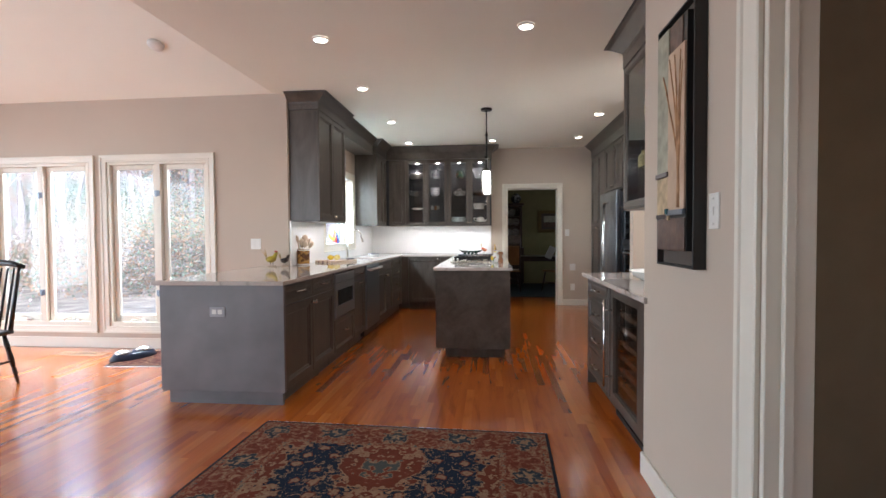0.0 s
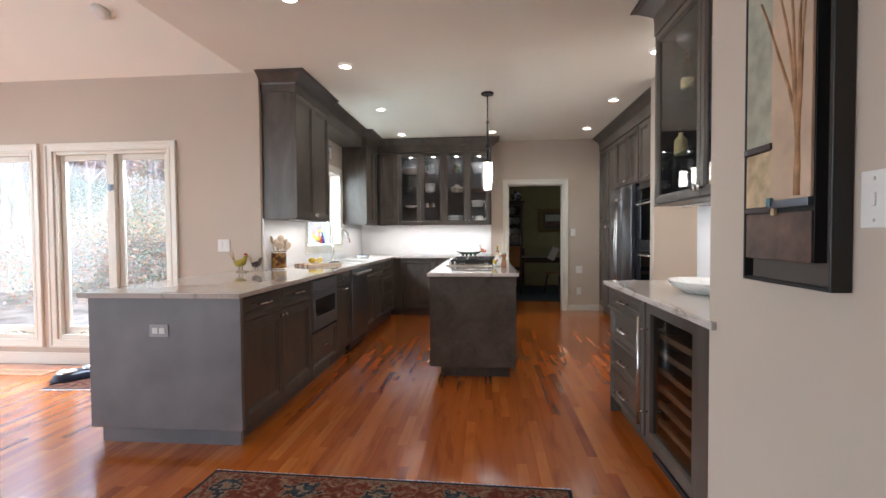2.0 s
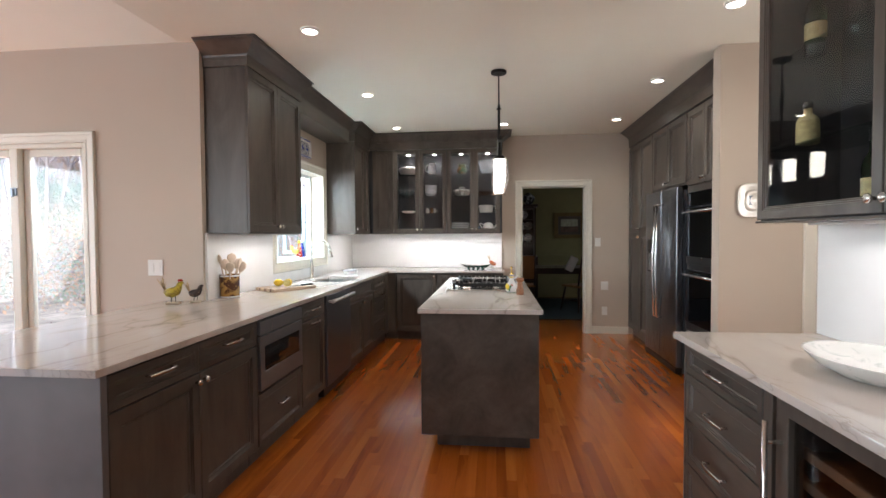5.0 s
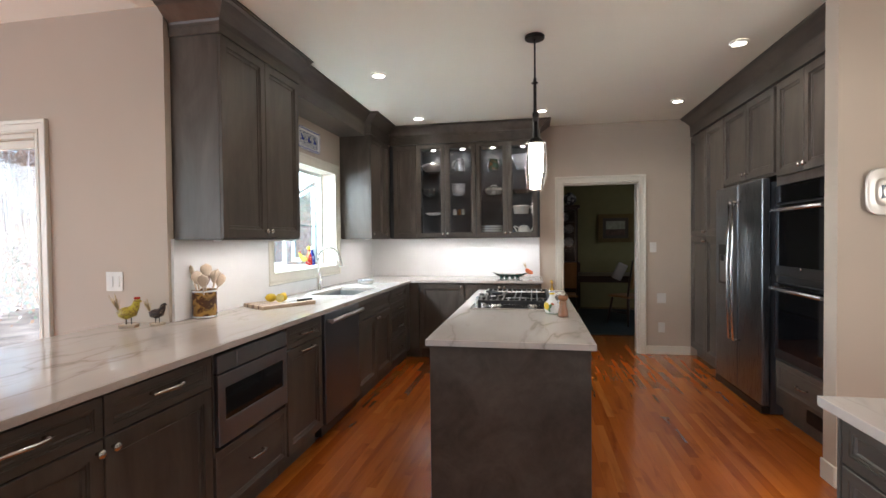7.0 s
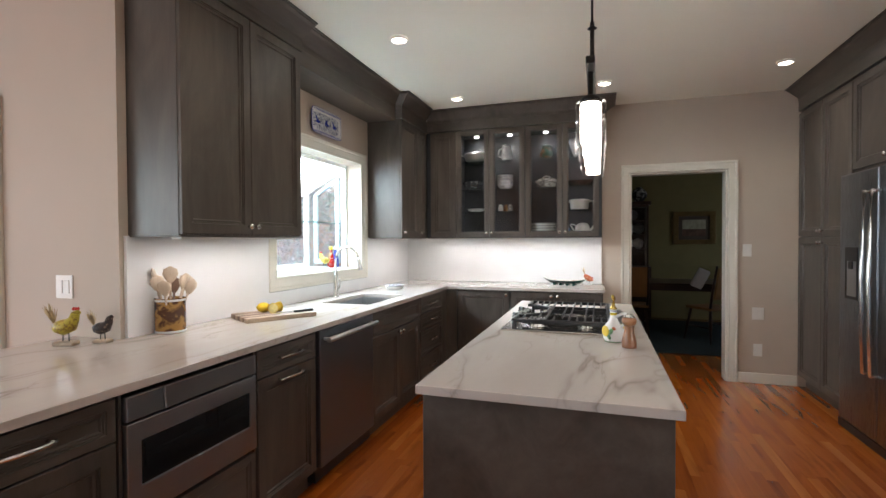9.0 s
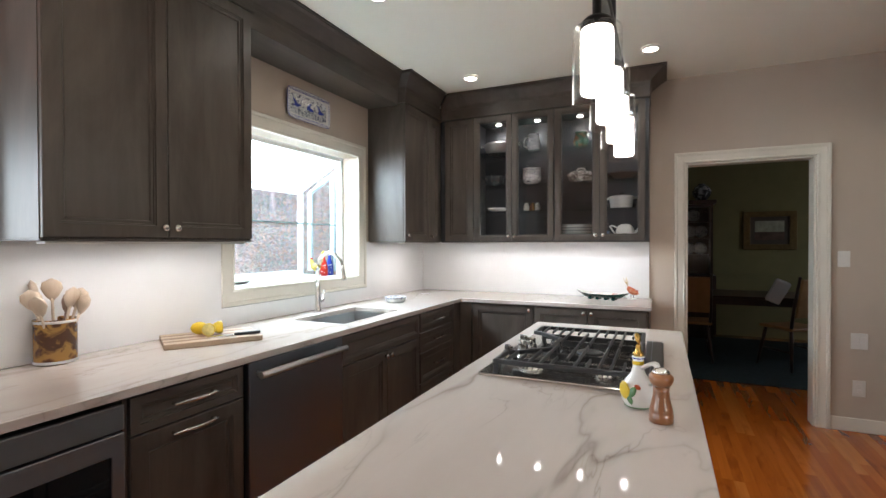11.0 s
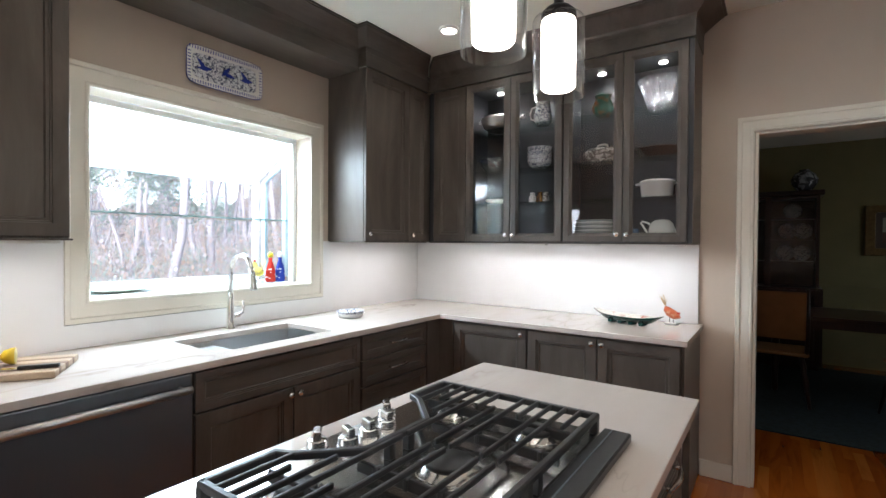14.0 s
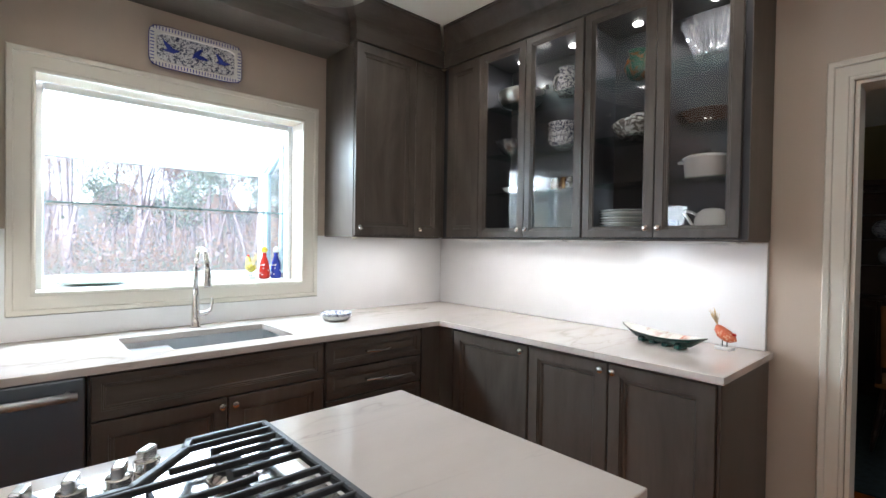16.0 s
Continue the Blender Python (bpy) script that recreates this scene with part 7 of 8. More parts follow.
vessel("crystal_bowl", 0.02, YC, S3, [(0.07, 0), (0.074, 0.012), (0.088, 0.06), (0.112, 0.125), (0.13, 0.175), (0.124, 0.172), (0.082, 0.06), (0.066, 0.014), (0.001, 0.012)], "crystal", "tall fluted cut crystal bowl, brightly lit", "bowl", 120, 0.085, 20)
vessel("oval_platter", 0.015, YC, S2_, [(0.10, 0), (0.12, 0.006), (0.155, 0.050), (0.160, 0.056), (0.152, 0.054), (0.118, 0.014), (0.001, 0.010)], "brown_dish", "dark brown oval baking dish", "dish", sx=0.92)
vessel("dutch_oven", 0.0, YC, S1_, [(0.080, 0), (0.088, 0.006), (0.096, 0.088), (0.100, 0.091), (0.100, 0.097), (0.085, 0.106), (0.02, 0.112), (0.001, 0.113)], "china", "white enamelled covered pot with side handles", "pot", extra=[("handle", [(-0.09, 0, 0.082), (-0.118, 0, 0.086), (-0.124, 0, 0.082)], 0.008, "china"), ("handle", [(0.09, 0, 0.082), (0.118, 0, 0.086), (0.124, 0, 0.082)], 0.008, "china"), ("knob", [(0, 0, 0.110), (0, 0, 0.118), (0, 0, 0.122), (0, 0, 0.134)], [0.007, 0.008, 0.018, 0.016], "black")])
vessel("teapot", 0.03, YC, S0, [(0.060, 0), (0.068, 0.005), (0.075, 0.035), (0.074, 0.070), (0.062, 0.100), (0.040, 0.118), (0.001, 0.124)], "china", "white china teapot with a curved handle", "teapot", extra=[("handle", [(-0.072, 0, 0.022), (-0.088, 0, 0.050), (-0.108, 0, 0.084), (-0.122, 0, 0.104), (-0.112, 0, 0.112), (-0.085, 0, 0.104), (-0.066, 0, 0.092)], 0.0065, "china"), ("spout", [(0.07, 0, 0.045), (0.095, 0, 0.065), (0.118, 0, 0.106)], [0.015, 0.011, 0.008], "china")])
vessel("glass_tumbler", -0.118, 8.17, S0, [(0.026, 0), (0.03, 0.004), (0.033, 0.065), (0.031, 0.065), (0.026, 0.006), (0.001, 0.006)], "blue_tumbler", "small blue glass tumbler", "glass", 18)

# ---- bottles and stemware in the bar cabinet ----
BOTTLE = [(0.034, 0), (0.037, 0.006), (0.037, 0.17), (0.03, 0.20), (0.014, 0.23), (0.013, 0.29), (0.015, 0.292), (0.015, 0.30)]


def bottle(x, y, z, mat, label, s=1.0, squat=1.0):
    b = thing("bottle", (x, y, z), label, "bottle", "bottles in the bar cabinet")
    mt = Matrix.Translation((x, y, z + 0.0006)) @ Matrix.Diagonal((s, s, s * squat, 1))
    bm = bmesh.new()
    lathe(bm, BOTTLE, 20, mt)
    part("glass", bm, M[mat], b)
    if mat != "clear_glass":
        bm = bmesh.new()
        lathe(bm, [(0.0376, 0.06), (0.0378, 0.062), (0.0378, 0.126), (0.0376, 0.128)], 20, mt, False, False)
        part("label", bm, M["label"], b, "cream paper label")
    bm = bmesh.new()
    lathe(bm, [(0.0155, 0.27), (0.016, 0.30), (0.014, 0.318), (0.001, 0.318)], 14, mt)
    part("cap", bm, M["black"], b, "dark cap")


def stem_glass(x, y, z):
    g = thing("wine_glass", (x, y, z), "clear stemmed wine glass", "glass", "stemware in the bar cabinet")
    bm = bmesh.new()
    lathe(bm, [(0.032, 0), (0.03, 0.003), (0.005, 0.008), (0.0035, 0.07), (0.02, 0.085), (0.036, 0.115), (0.038, 0.14), (0.031, 0.175)], 18, Matrix.Translation((x, y, z + 0.0006)), False, True)
    part("glass", bm, M["clear_glass"], g)


bottle(1.42, 3.76, 2.10, "green_bottle", "dark green liquor bottle on a glass shelf")
bottle(1.47, 3.60, 2.10, "clear_glass", "clear liquor bottle on a glass shelf", 0.9)
bottle(1.36, 3.70, 1.73, "label", "cream and yellow squat liqueur bottle", 1.05, 0.5)
bottle(1.46, 3.50, 1.45, "green_bottle", "green wine bottle in the bar cabinet", 0.95)
vessel("blue_bowl", 1.40, 3.665, 2.38, BOWL(0.095, 0.09), "cobalt", "cobalt blue glass bowl on the top shelf", "bowl")
for y in (2.65, 2.76, 2.87, 2.98, 3.08):
    for z in (1.45, 1.73):
        stem_glass(1.42 if z < 1.7 else 1.45, y, z)
for y in (3.28, 3.37):
    stem_glass(1.40, y, 1.45)

# ---- dining room beyond the doorway ----
hu = thing("china_hutch", (0.6, 11.95, 0), "dark mahogany china hutch with glass doors", "hutch")
part("base", boxes((0.0, 1.02, 11.78, 12.28, 0.06, 0.92, 0.004)), M["dark_wood"], hu)
part("foot_board", boxes((0.03, 0.99, 11.82, 12.28, 0, 0.06)), M["dark_wood"], hu)
bm = bmesh.new()
for a in ((0.03, 0.06, 11.92, 12.28, 0.92, 1.96), (0.96, 0.99, 11.92, 12.28, 0.92, 1.96), (0.06, 0.96, 12.25, 12.28, 0.92, 1.96), (0.06, 0.96, 11.92, 12.25, 1.93, 1.96), (0.48, 0.54, 11.92, 11.945, 0.92, 1.93)):
    box(bm, *a, 0.002)
part("case", bm, M["dark_wood"], hu)
part("cornice", boxes((-0.01, 1.03, 11.88, 12.28, 1.962, 2.02, 0.008)), M["dark_wood"], hu)
for z in (1.2, 1.46, 1.7):
    part("shelf", boxes((0.06, 0.96, 11.96, 12.25, z, z + 0.012)), M["dark_wood"], hu)
for k, a in enumerate((0.06, 0.54)):
    part("pane", boxes((a, a + 0.42, 11.925, 11.929, 0.93, 1.925)), M["pane"], hu, "glass door pane").visible_shadow = False
    bm = bmesh.new()
    leaf(bm, SOUTH(11.78), 0.02 + 0.5 * k, 0.50 + 0.5 * k, 0.08, 0.90)
    part("door", bm, M["dark_wood"], hu)
for x, z in ((0.68, 1.212), (0.84, 1.212), (0.70, 1.472), (0.85, 1.472), (0.75, 1.712), (0.25, 1.472), (0.3, 1.212)):
    p = thing("china_plate", (x, 12.2, z), "white and blue plate standing in the hutch", "plate")
    bm = bmesh.new()
    lathe(bm, [(0.04, 0), (0.09, 0.01), (0.092, 0.013), (0.05, 0.006), (0.001, 0.005)], 22, Matrix.Translation((x, 12.20, z + 0.092)) @ Matrix.Rotation(radians(80), 4, "X"), False, True)
    part("plate", bm, M["blue_white"], p)
M["dark_vase"] = spotted("dark_patterned_glaze", (0.045, 0.045, 0.05), (0.45, 0.46, 0.48), 18, 0.38, 0.15)
va = thing("ceramic_vase", (0.85, 12.05, 2.02), "round dark patterned ceramic vase on the hutch", "vase")
bm = bmesh.new()
lathe(bm, [(0.06, 0), (0.07, 0.01), (0.125, 0.09), (0.13, 0.14), (0.10, 0.20), (0.05, 0.235), (0.05, 0.25)], 26, Matrix.Translation((0.85, 12.05, 2.0205)))
part("body", bm, M["dark_vase"], va)
dp = thing("framed_print", (1.74, 12.29, 1.29), "gilt framed landscape print on the olive wall", "picture")
SD = SOUTH(12.3)
bm = bmesh.new()
slab(bm, [1.41, 1.50, 1.98, 2.07], [1.29, 1.37, 1.77, 1.85], lambda u, v: not (IN(u, 1.50, 1.98) and IN(v, 1.37, 1.77)), 0.001, 0.035, 0.006, m=SD)
part("frame", bm, M["gilt"], dp)
bm = bmesh.new()
box(bm, 1.50, 1.98, 1.37, 1.77, 0.001, 0.010, m=SD)
part("mat_board", bm, M["taupe"], dp)
for nm, a, mm in (("sky", (1.56, 1.92, 1.55, 1.71), "art_sky"), ("land", (1.56, 1.92, 1.43, 1.548), "art_rust")):
    bm = bmesh.new()
    box(bm, *a, 0.010, 0.013, m=SD)
    part(nm, bm, M[mm], dp)
solid("dining_rug", boxes((-0.7, 3.8, 9.45, 12.0, 0.0005, 0.010, 0.003)), M["teal_rug"], "dark teal wool dining room rug", "rug")
dt = thing("dining_table", (1.15, 10.95, 0.01), "dark mahogany dining table on a teal rug", "table")
part("tabletop", boxes((0.45, 2.9, 10.55, 11.45, 0.72, 0.755, 0.006)), M["dark_wood"], dt)
part("apron", boxes((0.55, 2.8, 10.65, 11.35, 0.64, 0.719)), M["dark_wood"], dt)
for x in (0.6, 2.75):
    for y in (10.7, 11.3):
        bm = bmesh.new()
        lathe(bm, [(0.02, 0.0), (0.028, 0.03), (0.022, 0.1), (0.036, 0.35), (0.03, 0.55), (0.042, 0.6), (0.042, 0.64)], 14, Matrix.Translation((x, y, 0.0102)))
        part("leg", bm, M["dark_wood"], dt)


def dining_chair(x, y, turn, seat_mat, wood_mat, label, spindles, group=""):
    """A chair with turned legs, stretchers and a spindle or upholstered back; it faces +y before the turn."""
    c = thing("dining_chair", (0, 0, 0), label, "chair", group)
    bm = bmesh.new()
    slab(bm, [-0.22, 0.22], [-0.21, 0.21], lambda a, b: True, 0.43, 0.465, 0.014)
    part("seat", bm, M[seat_mat], c)
    for sx in (-1, 1):
        for sy in (-1, 1):
            bm = bmesh.new()
            p = [Vector((sx * 0.17, sy * 0.16, 0.43)), Vector((sx * 0.225, sy * 0.22, 0.0))]
            tube(bm, [p[0].lerp(p[1], s) for s in (0, 0.2, 0.35, 0.5, 0.62, 0.66, 0.7, 1)], [0.014, 0.02, 0.017, 0.023, 0.018, 0.012, 0.018, 0.011], 10)
            part("leg", bm, M[wood_mat], c)
    for sx in (-1, 1):
        bm = bmesh.new()
        tube(bm, [(sx * 0.20, -0.19, 0.20), (sx * 0.20, 0.0, 0.20), (sx * 0.20, 0.19, 0.20)], [0.009, 0.014, 0.009], 8)
        part("stretcher", bm, M[wood_mat], c)
        bm = bmesh.new()
        tube(bm, [(sx * 0.20, -0.19, 0.46), (sx * 0.205, -0.225, 0.7), (sx * 0.20, -0.29, 1.02)], [0.018, 0.015, 0.013], 10)
        part("post", bm, M[wood_mat], c)
    if spindles:
        for k in range(6):
            x0 = -0.15 + 0.06 * k
            bm = bmesh.new()
            tube(bm, [(x0, -0.19, 0.46), (x0 * 1.02, -0.23, 0.7), (x0, -0.285, 0.98)], [0.008, 0.010, 0.007], 8)
            part("spindle", bm, M[wood_mat], c)
        bm = bmesh.new()
        tube(bm, [(-0.235, -0.285, 0.99), (-0.12, -0.30, 1.015), (0, -0.305, 1.025), (0.12, -0.30, 1.015), (0.235, -0.285, 0.99)], [0.018, 0.026, 0.028, 0.026, 0.018], 10)
        part("crest", bm, M[wood_mat], c)
    else:
        bm = bmesh.new()
        box(bm, -0.19, 0.19, -0.015, 0.015, 0.0, 0.42, 0.01, 2, m=Matrix.Translation((0, -0.225, 0.58)) @ Matrix.Rotation(radians(11), 4, "X"))
        part("backrest", bm, M[seat_mat], c)
    c.matrix_basis = pose(x, y, 0.0 if spindles else 0.0102, 0, 0, turn)
    return c


dining_chair(-4.02, 3.33, 180, "black_paint", "black_paint", "black spindle-back wooden chair on the oak floor", True)
dining_chair(0.62, 10.42, 0, "tan_seat", "dark_wood", "dark wood dining chair with a tan leather back", False, "dining room chairs")
dining_chair(1.62, 10.38, 35, "tan_seat", "dark_wood", "dark wood dining chair with a tan leather back", False, "dining room chairs")
cu = thing("cushion", (1.42, 10.3, 0.72), "white linen cloth draped over a chair back", "cloth")
bm = bmesh.new()
box(bm, -0.075, 0.075, -0.03, 0.03, 0.0, 0.27, 0.022, 3, m=Matrix.Translation((1.42, 10.30, 0.73)) @ Matrix.Rotation(radians(24), 4, "Y") @ Matrix.Rotation(radians(12), 4, "X"))
part("cloth", bm, M["linen"], cu)

# ---- outdoors ----
M["litter"] = plain("leaf_litter", (0.20, 0.175, 0.15), 0.95, vary=0.5, scale=1.5, bumps=0.6, fine=14)
M["bark"] = wood("grey_bark", (0.26, 0.225, 0.235), (0.38, 0.34, 0.345), "z", 0.9, 9.0)
M["leaves_rust"] = leaf_mat("rust_leaves", (0.38, 0.26, 0.19))
M["leaves_green"] = leaf_mat("pine_needles", (0.22, 0.28, 0.22))
M["leaves_grey"] = leaf_mat("dry_leaves", (0.34, 0.31, 0.31))
M["siding"] = plain("pale_siding", (0.55, 0.55, 0.52), 0.6, vary=0.05)
bm = bmesh.new()
g = 400.0
bm.faces.new([bm.verts.new(p) for p in ((-g, -g, -0.75), (g, -g, -0.75), (g, g, -0.75), (-g, g, -0.75))])
solid("ground", bm, M["litter"], "leaf-covered woodland ground", "ground", kind="structure")


def haze_mat(name):
    """Distant woodland: soft mottling of grey, rust and green, with upright trunks."""
    m, t, b = nodes_of(name)
    v = coords(t, (1, 1, 1))
    v2 = coords(t, (1, 1, 0.12))
    col = ramp(t, noise_tex(t, v, 0.35, 6, 0.7, 0.6), [(0.30, (0.09, 0.14, 0.12)), (0.44, (0.15, 0.165, 0.155)), (0.52, (0.23, 0.16, 0.13)), (0.60, (0.17, 0.155, 0.175)), (0.72, (0.30, 0.25, 0.22))])
    trunks = ramp(t, noise_tex(t, v2, 1.1, 4, 0.6), [(0.36, (0.55, 0.52, 0.55)), (0.5, (1, 1, 1))])
    t.links.new(mix(t, 0.8, col, trunks, "MULTIPLY"), b.inputs["Base Color"])
    b.inputs["Roughness"].default_value = 1.0
    return m


verts, faces = [], []
rb = random.Random(5)
for i in range(97):
    a = radians(85 + 110 * i / 96)
    tall = 18 + 3.0 * math.sin(i * 0.7) + 2.2 * math.sin(i * 1.9) + rb.uniform(-1.5, 1.5) if a < 2.46 else 5.2 + 1.2 * math.sin(i * 0.9) + rb.uniform(-0.8, 0.8)
    verts += [(72 * math.cos(a), 72 * math.sin(a), -0.9), (72 * math.cos(a), 72 * math.sin(a), tall + 1.2)]
    if i:
        k = 2 * i
        faces.append((k - 2, k, k + 1, k - 1))
me = bpy.data.meshes.new("backdrop")
me.from_pydata(verts, [], faces)
me.materials.append(haze_mat("distant_wood"))
tagged(new("backdrop", me), "hazy distant autumn wood", "backdrop", kind="structure")


def tree(seed, h, leaf_mat, n_leaf, spread, label):
    rr = random.Random(seed)
    t = thing("tree", (0, 0, 0), label, "tree", "woodland trees")
    bm = bmesh.new()
    tips = []

    def limb(p, d, ln, r, depth):
        pts, rad = [p], [r]
        q = p.copy()
        dd = d.copy()
        n = 5
        for i in range(n):
            dd = (dd + Vector((rr.uniform(-0.22, 0.22), rr.uniform(-0.22, 0.22), rr.uniform(-0.05, 0.16)))).normalized()
            q = q + dd * ln / n
            pts.append(q.copy())
            rad.append(r * (1 - 0.8 * (i + 1) / n))
            if depth < 3 and i >= (2 if depth == 0 else 1):
                for _ in range(2 if depth < 2 else 1):
                    a = rr.uniform(0, 6.28)
                    side = Vector((math.cos(a), math.sin(a), rr.uniform(0.2, 0.9))).normalized()
                    limb(q, (dd * 0.5 + side * spread).normalized(), ln * rr.uniform(0.32, 0.5), rad[-1] * 0.6 + 0.006, depth + 1)
            if depth >= 2:
                tips.append(q.copy())
        tube(bm, pts, rad, 7 if depth == 0 else 4, False)

    limb(Vector((0, 0, -0.1)), Vector((rr.uniform(-0.05, 0.05), rr.uniform(-0.05, 0.05), 1)), h, h * 0.016, 0)
    part("trunk", bm, M["bark"], t)
    bm = bmesh.new()
    for k in range(n_leaf):
        c = rr.choice(tips) + Vector((rr.gauss(0, 0.35), rr.gauss(0, 0.35), rr.gauss(0, 0.3)))
        s = rr.uniform(0.05, 0.11)
        a = Vector((rr.gauss(0, 1), rr.gauss(0, 1), rr.gauss(0, 1))).normalized() * s
        b = a.orthogonal().normalized() * s * 0.6
        bm.faces.new([bm.verts.new(c + v) for v in (-a, b, a, -b)])
    part("crown", bm, M[leaf_mat], t)
    return t


protos = [tree(1, 11, "leaves_rust", 900, 0.75, "tall bare tree with a few rust leaves"), tree(2, 14, "leaves_green", 1400, 0.7, "tall tree with sparse green foliage"), tree(3, 8, "leaves_rust", 1500, 0.95, "small tree with rust autumn leaves"), tree(4, 12, "leaves_rust", 350, 0.6, "tall bare grey tree"), tree(5, 4.5, "leaves_green", 1600, 1.0, "low green woodland shrub tree")]
rt = random.Random(11)
spots = []
for k in range(80):
    spots.append((rt.uniform(-52, -15), rt.uniform(6, 44)))
for k in range(40):
    spots.append((rt.uniform(-60, -22), rt.uniform(-10, 60)))
for k in range(80):
    spots.append((rt.uniform(-36, 0), rt.uniform(20, 58)))
for k, (x, y) in enumerate(spots):
    if k < len(protos):
        protos[k].matrix_basis = pose(x, y, -0.75, 0, 0, rt.uniform(0, 360))
    else:
        copy_thing(protos[k % 5], pose(x, y, -0.75, 0, 0, rt.uniform(0, 360)))


def underbrush(name, mat, n, seed, top, label):
    """Twigs and leaves low over the ground in the wood, too many to count."""
    rr = random.Random(seed)
    verts, faces = [], []
    for k in range(n):
        if rr.random() < 0.6:
            x, y = rr.uniform(-48, -13), rr.uniform(2, 46)
        else:
            x, y = rr.uniform(-36, 0), rr.uniform(17, 50)
        z = -0.75 + abs(rr.gauss(0, top))
        c = Vector((x, y, z))
        twig = rr.random() < 0.35
        s = rr.uniform(0.25, 0.7) if twig else rr.uniform(0.035, 0.085)
        a = Vector((rr.gauss(0, 0.5), rr.gauss(0, 0.5), rr.gauss(0.6, 0.5) if twig else rr.gauss(0, 1))).normalized() * s
        b = a.orthogonal().normalized() * (0.009 if twig else s * 0.6)
        i = len(verts)
        verts += [tuple(c - a), tuple(c + b), tuple(c + a), tuple(c - b)]
        faces.append((i, i + 1, i + 2, i + 3))
    me = bpy.data.meshes.new(name)
    me.from_pydata(verts, [], faces)
    me.materials.append(mat)
    return tagged(new(name, me), label, "undergrowth", kind="stuff")


underbrush("rust_undergrowth", M["leaves_rust"], 40000, 21, 1.1, "tangled rust-brown undergrowth in the wood")
underbrush("green_undergrowth", M["leaves_green"], 30000, 22, 0.9, "grey-green undergrowth in the wood")
underbrush("bare_undergrowth", M["bark"], 22000, 23, 1.9, "bare grey twigs in the wood")


def thicket(name, mat, n, seed, label):
    """Leaf clumps rising up the wooded slope beyond the breakfast windows, too many to count."""
    rr = random.Random(seed)
    verts, faces = [], []
    centre = Vector((0, 0, 0))
    for k in range(n):
        if k % 120 == 0:
            a, r = rr.uniform(1.98, 2.28), rr.uniform(18, 36)
            centre = Vector((r * math.cos(a), r * math.sin(a), -0.75 + rr.uniform(0.0, 0.5 if a < 2.18 else 0.12) * r))
        c = centre + Vector((rr.gauss(0, 0.9), rr.gauss(0, 0.9), rr.gauss(0, 0.6)))
        s = rr.uniform(0.03, 0.07)
        a = Vector((rr.gauss(0, 1), rr.gauss(0, 1), rr.gauss(0, 0.7))).normalized() * s
        b = a.orthogonal().normalized() * s * 0.55
        i = len(verts)
        verts += [tuple(c - a), tuple(c + b), tuple(c + a), tuple(c - b)]
        faces.append((i, i + 1, i + 2, i + 3))
    me = bpy.data.meshes.new(name)
    me.from_pydata(verts, [], faces)
    me.materials.append(mat)
    return tagged(new(name, me), label, "foliage", kind="stuff")


thicket("rust_thicket", M["leaves_rust"], 30000, 31, "rust autumn foliage on the wooded slope")
thicket("green_thicket", M["leaves_green"], 26000, 32, "grey-green foliage on the wooded slope")
thicket("grey_thicket", M["leaves_grey"], 30000, 33, "grey twiggy foliage on the wooded slope")

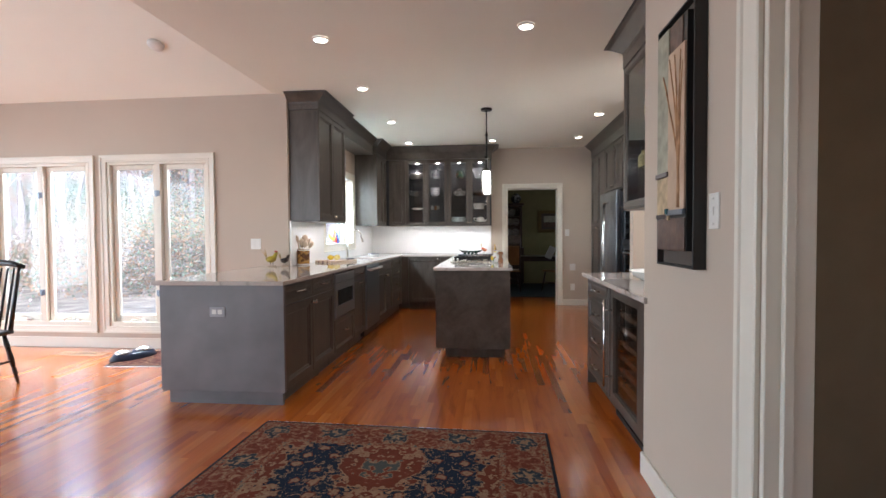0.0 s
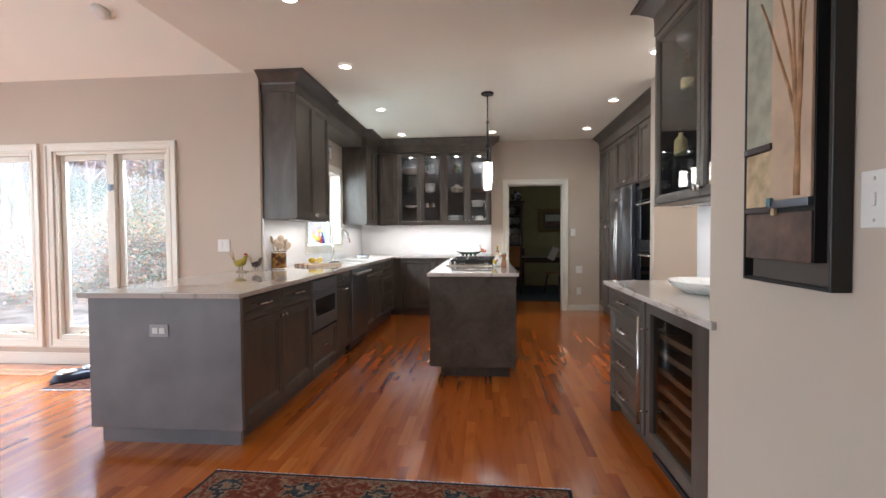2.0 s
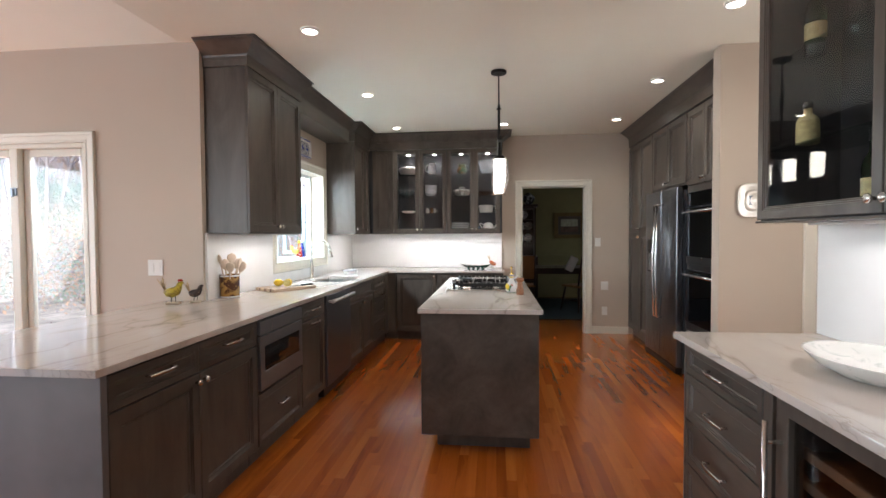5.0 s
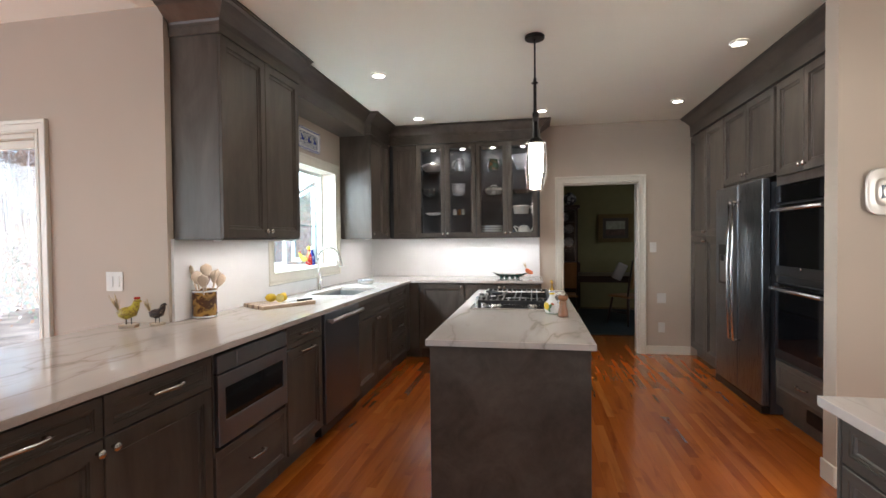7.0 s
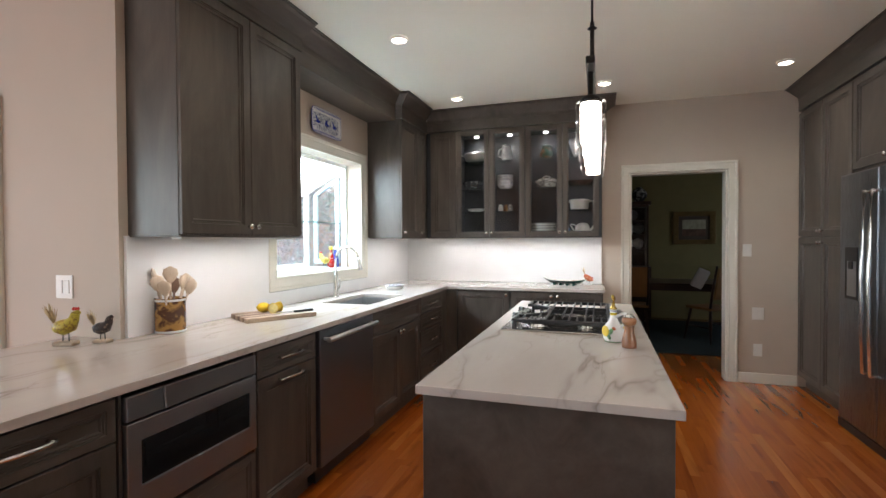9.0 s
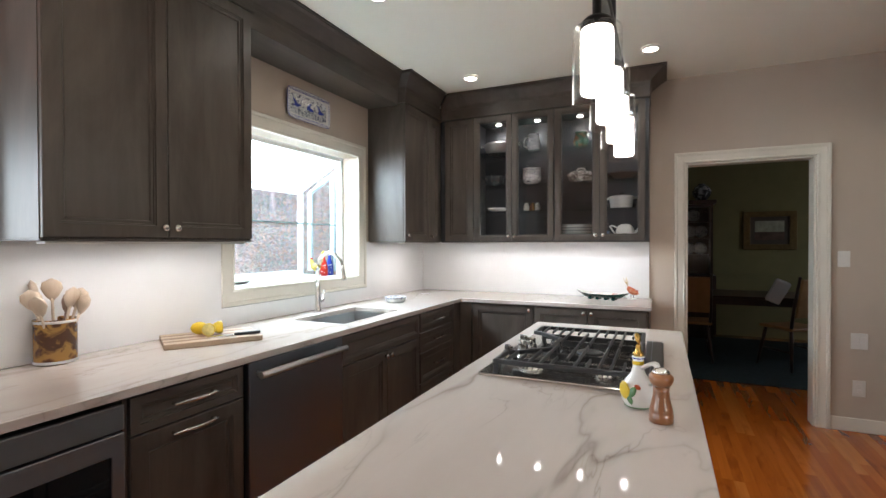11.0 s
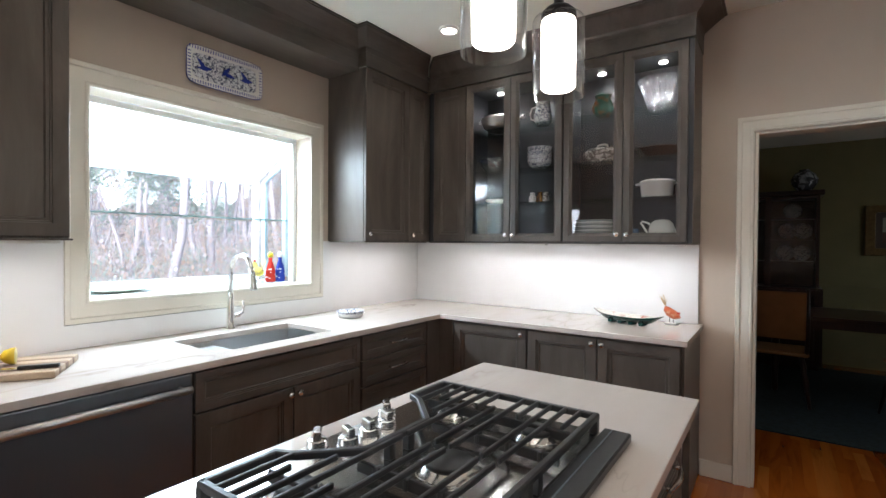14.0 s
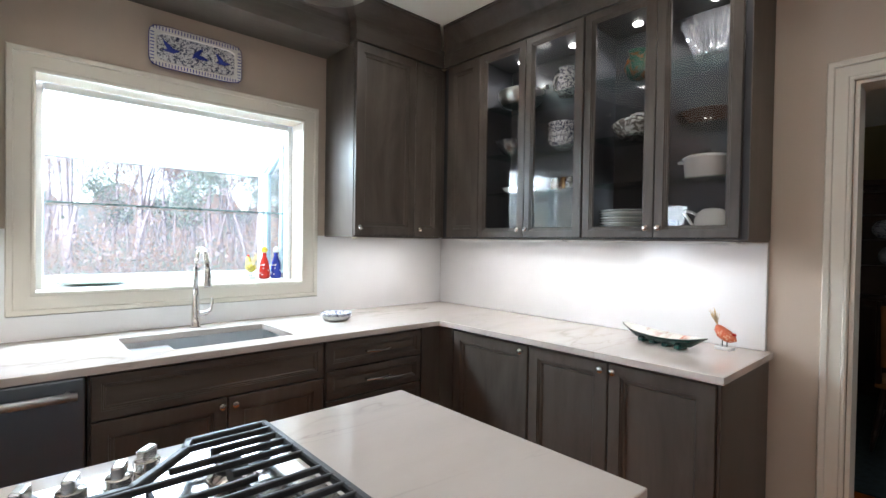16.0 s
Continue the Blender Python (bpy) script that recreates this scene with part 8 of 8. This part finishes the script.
# ---- floor ----
fl = solid("floor", boxes((-7.64, -2.0, -4.14, 4.9, -0.12, -0.0016), (-2.0, 2.6, -4.14, 8.5, -0.12, -0.0016), (2.6, 3.56, -4.14, 2.26, -0.12, -0.0016), (-0.96, 4.44, 8.5, 12.36, -0.12, -0.0016)), M["subfloor"], "glossy orange-brown oak strip floor", "floor", kind="structure")
PW = 0.0572
LENS = (0.45, 0.7, 0.95, 1.25, 1.6)


def plank_geo(L):
    g = 0.00003
    xo, yo = PW / 2 - g, L / 2 - g
    v = [(-xo, -yo, -0.0014), (xo, -yo, -0.0014), (xo, yo, -0.0014), (-xo, yo, -0.0014), (-xo, -yo, 0), (xo, -yo, 0), (xo, yo, 0), (-xo, yo, 0)]
    f = [(4, 5, 6, 7)] + [(i, (i + 1) % 4, 4 + (i + 1) % 4, 4 + i) for i in range(4)]
    return v, f


shared = {}
for L in LENS:
    me = bpy.data.meshes.new("plank")
    v, f = plank_geo(L)
    me.from_pydata(v, [], f)
    me.materials.append(M["plank"])
    shared[L] = me
rng = random.Random(7)


def strips_of(x):
    """The strips of one row, laid end to end from wall to wall."""
    if x < -2.0:
        runs = [(-4.1, 4.88)]
    elif x < 2.58:
        runs = [(-4.1, 12.3 if x > -0.93 else 8.45)]
    else:
        runs = ([(-4.1, 2.25)] if x < 3.48 else []) + [(8.5, 12.3)]
    for lo, hi in runs:
        y = lo - rng.random() * 0.4
        while y < hi:
            L = rng.choice(LENS)
            if y < lo or y + L > hi:
                a, b = max(y, lo), min(y + L, hi)
                if b - a > 0.01:
                    yield b - a, x + PW / 2, (a + b) / 2
            else:
                yield L, x + PW / 2, y + L / 2
            y += L


rest_v, rest_f, count = [], [], 0
x = -7.6
while x < 4.4:
    for L, cx, cy in strips_of(x):
        if -1.32 < cx < 1.02 and 2.7 < cy < 8.3 and not (-0.3 < cx < 0.38 and 4.9 < cy < 6.6) and count < 300 and L in shared:
            ob = new("plank", shared[L])
            ob.location, ob.parent = (cx, cy, 0), fl
            count += 1
        else:
            v, f = plank_geo(L)
            k = len(rest_v)
            rest_v += [(a + cx, b + cy, c) for a, b, c in v]
            rest_f += [tuple(i + k for i in q) for q in f]
    x += PW
me = bpy.data.meshes.new("planks")
me.from_pydata(rest_v, [], rest_f)
me.materials.append(M["planks"])
ob = new("planks", me)
ob.parent = fl
tagged(ob, kind="stuff")
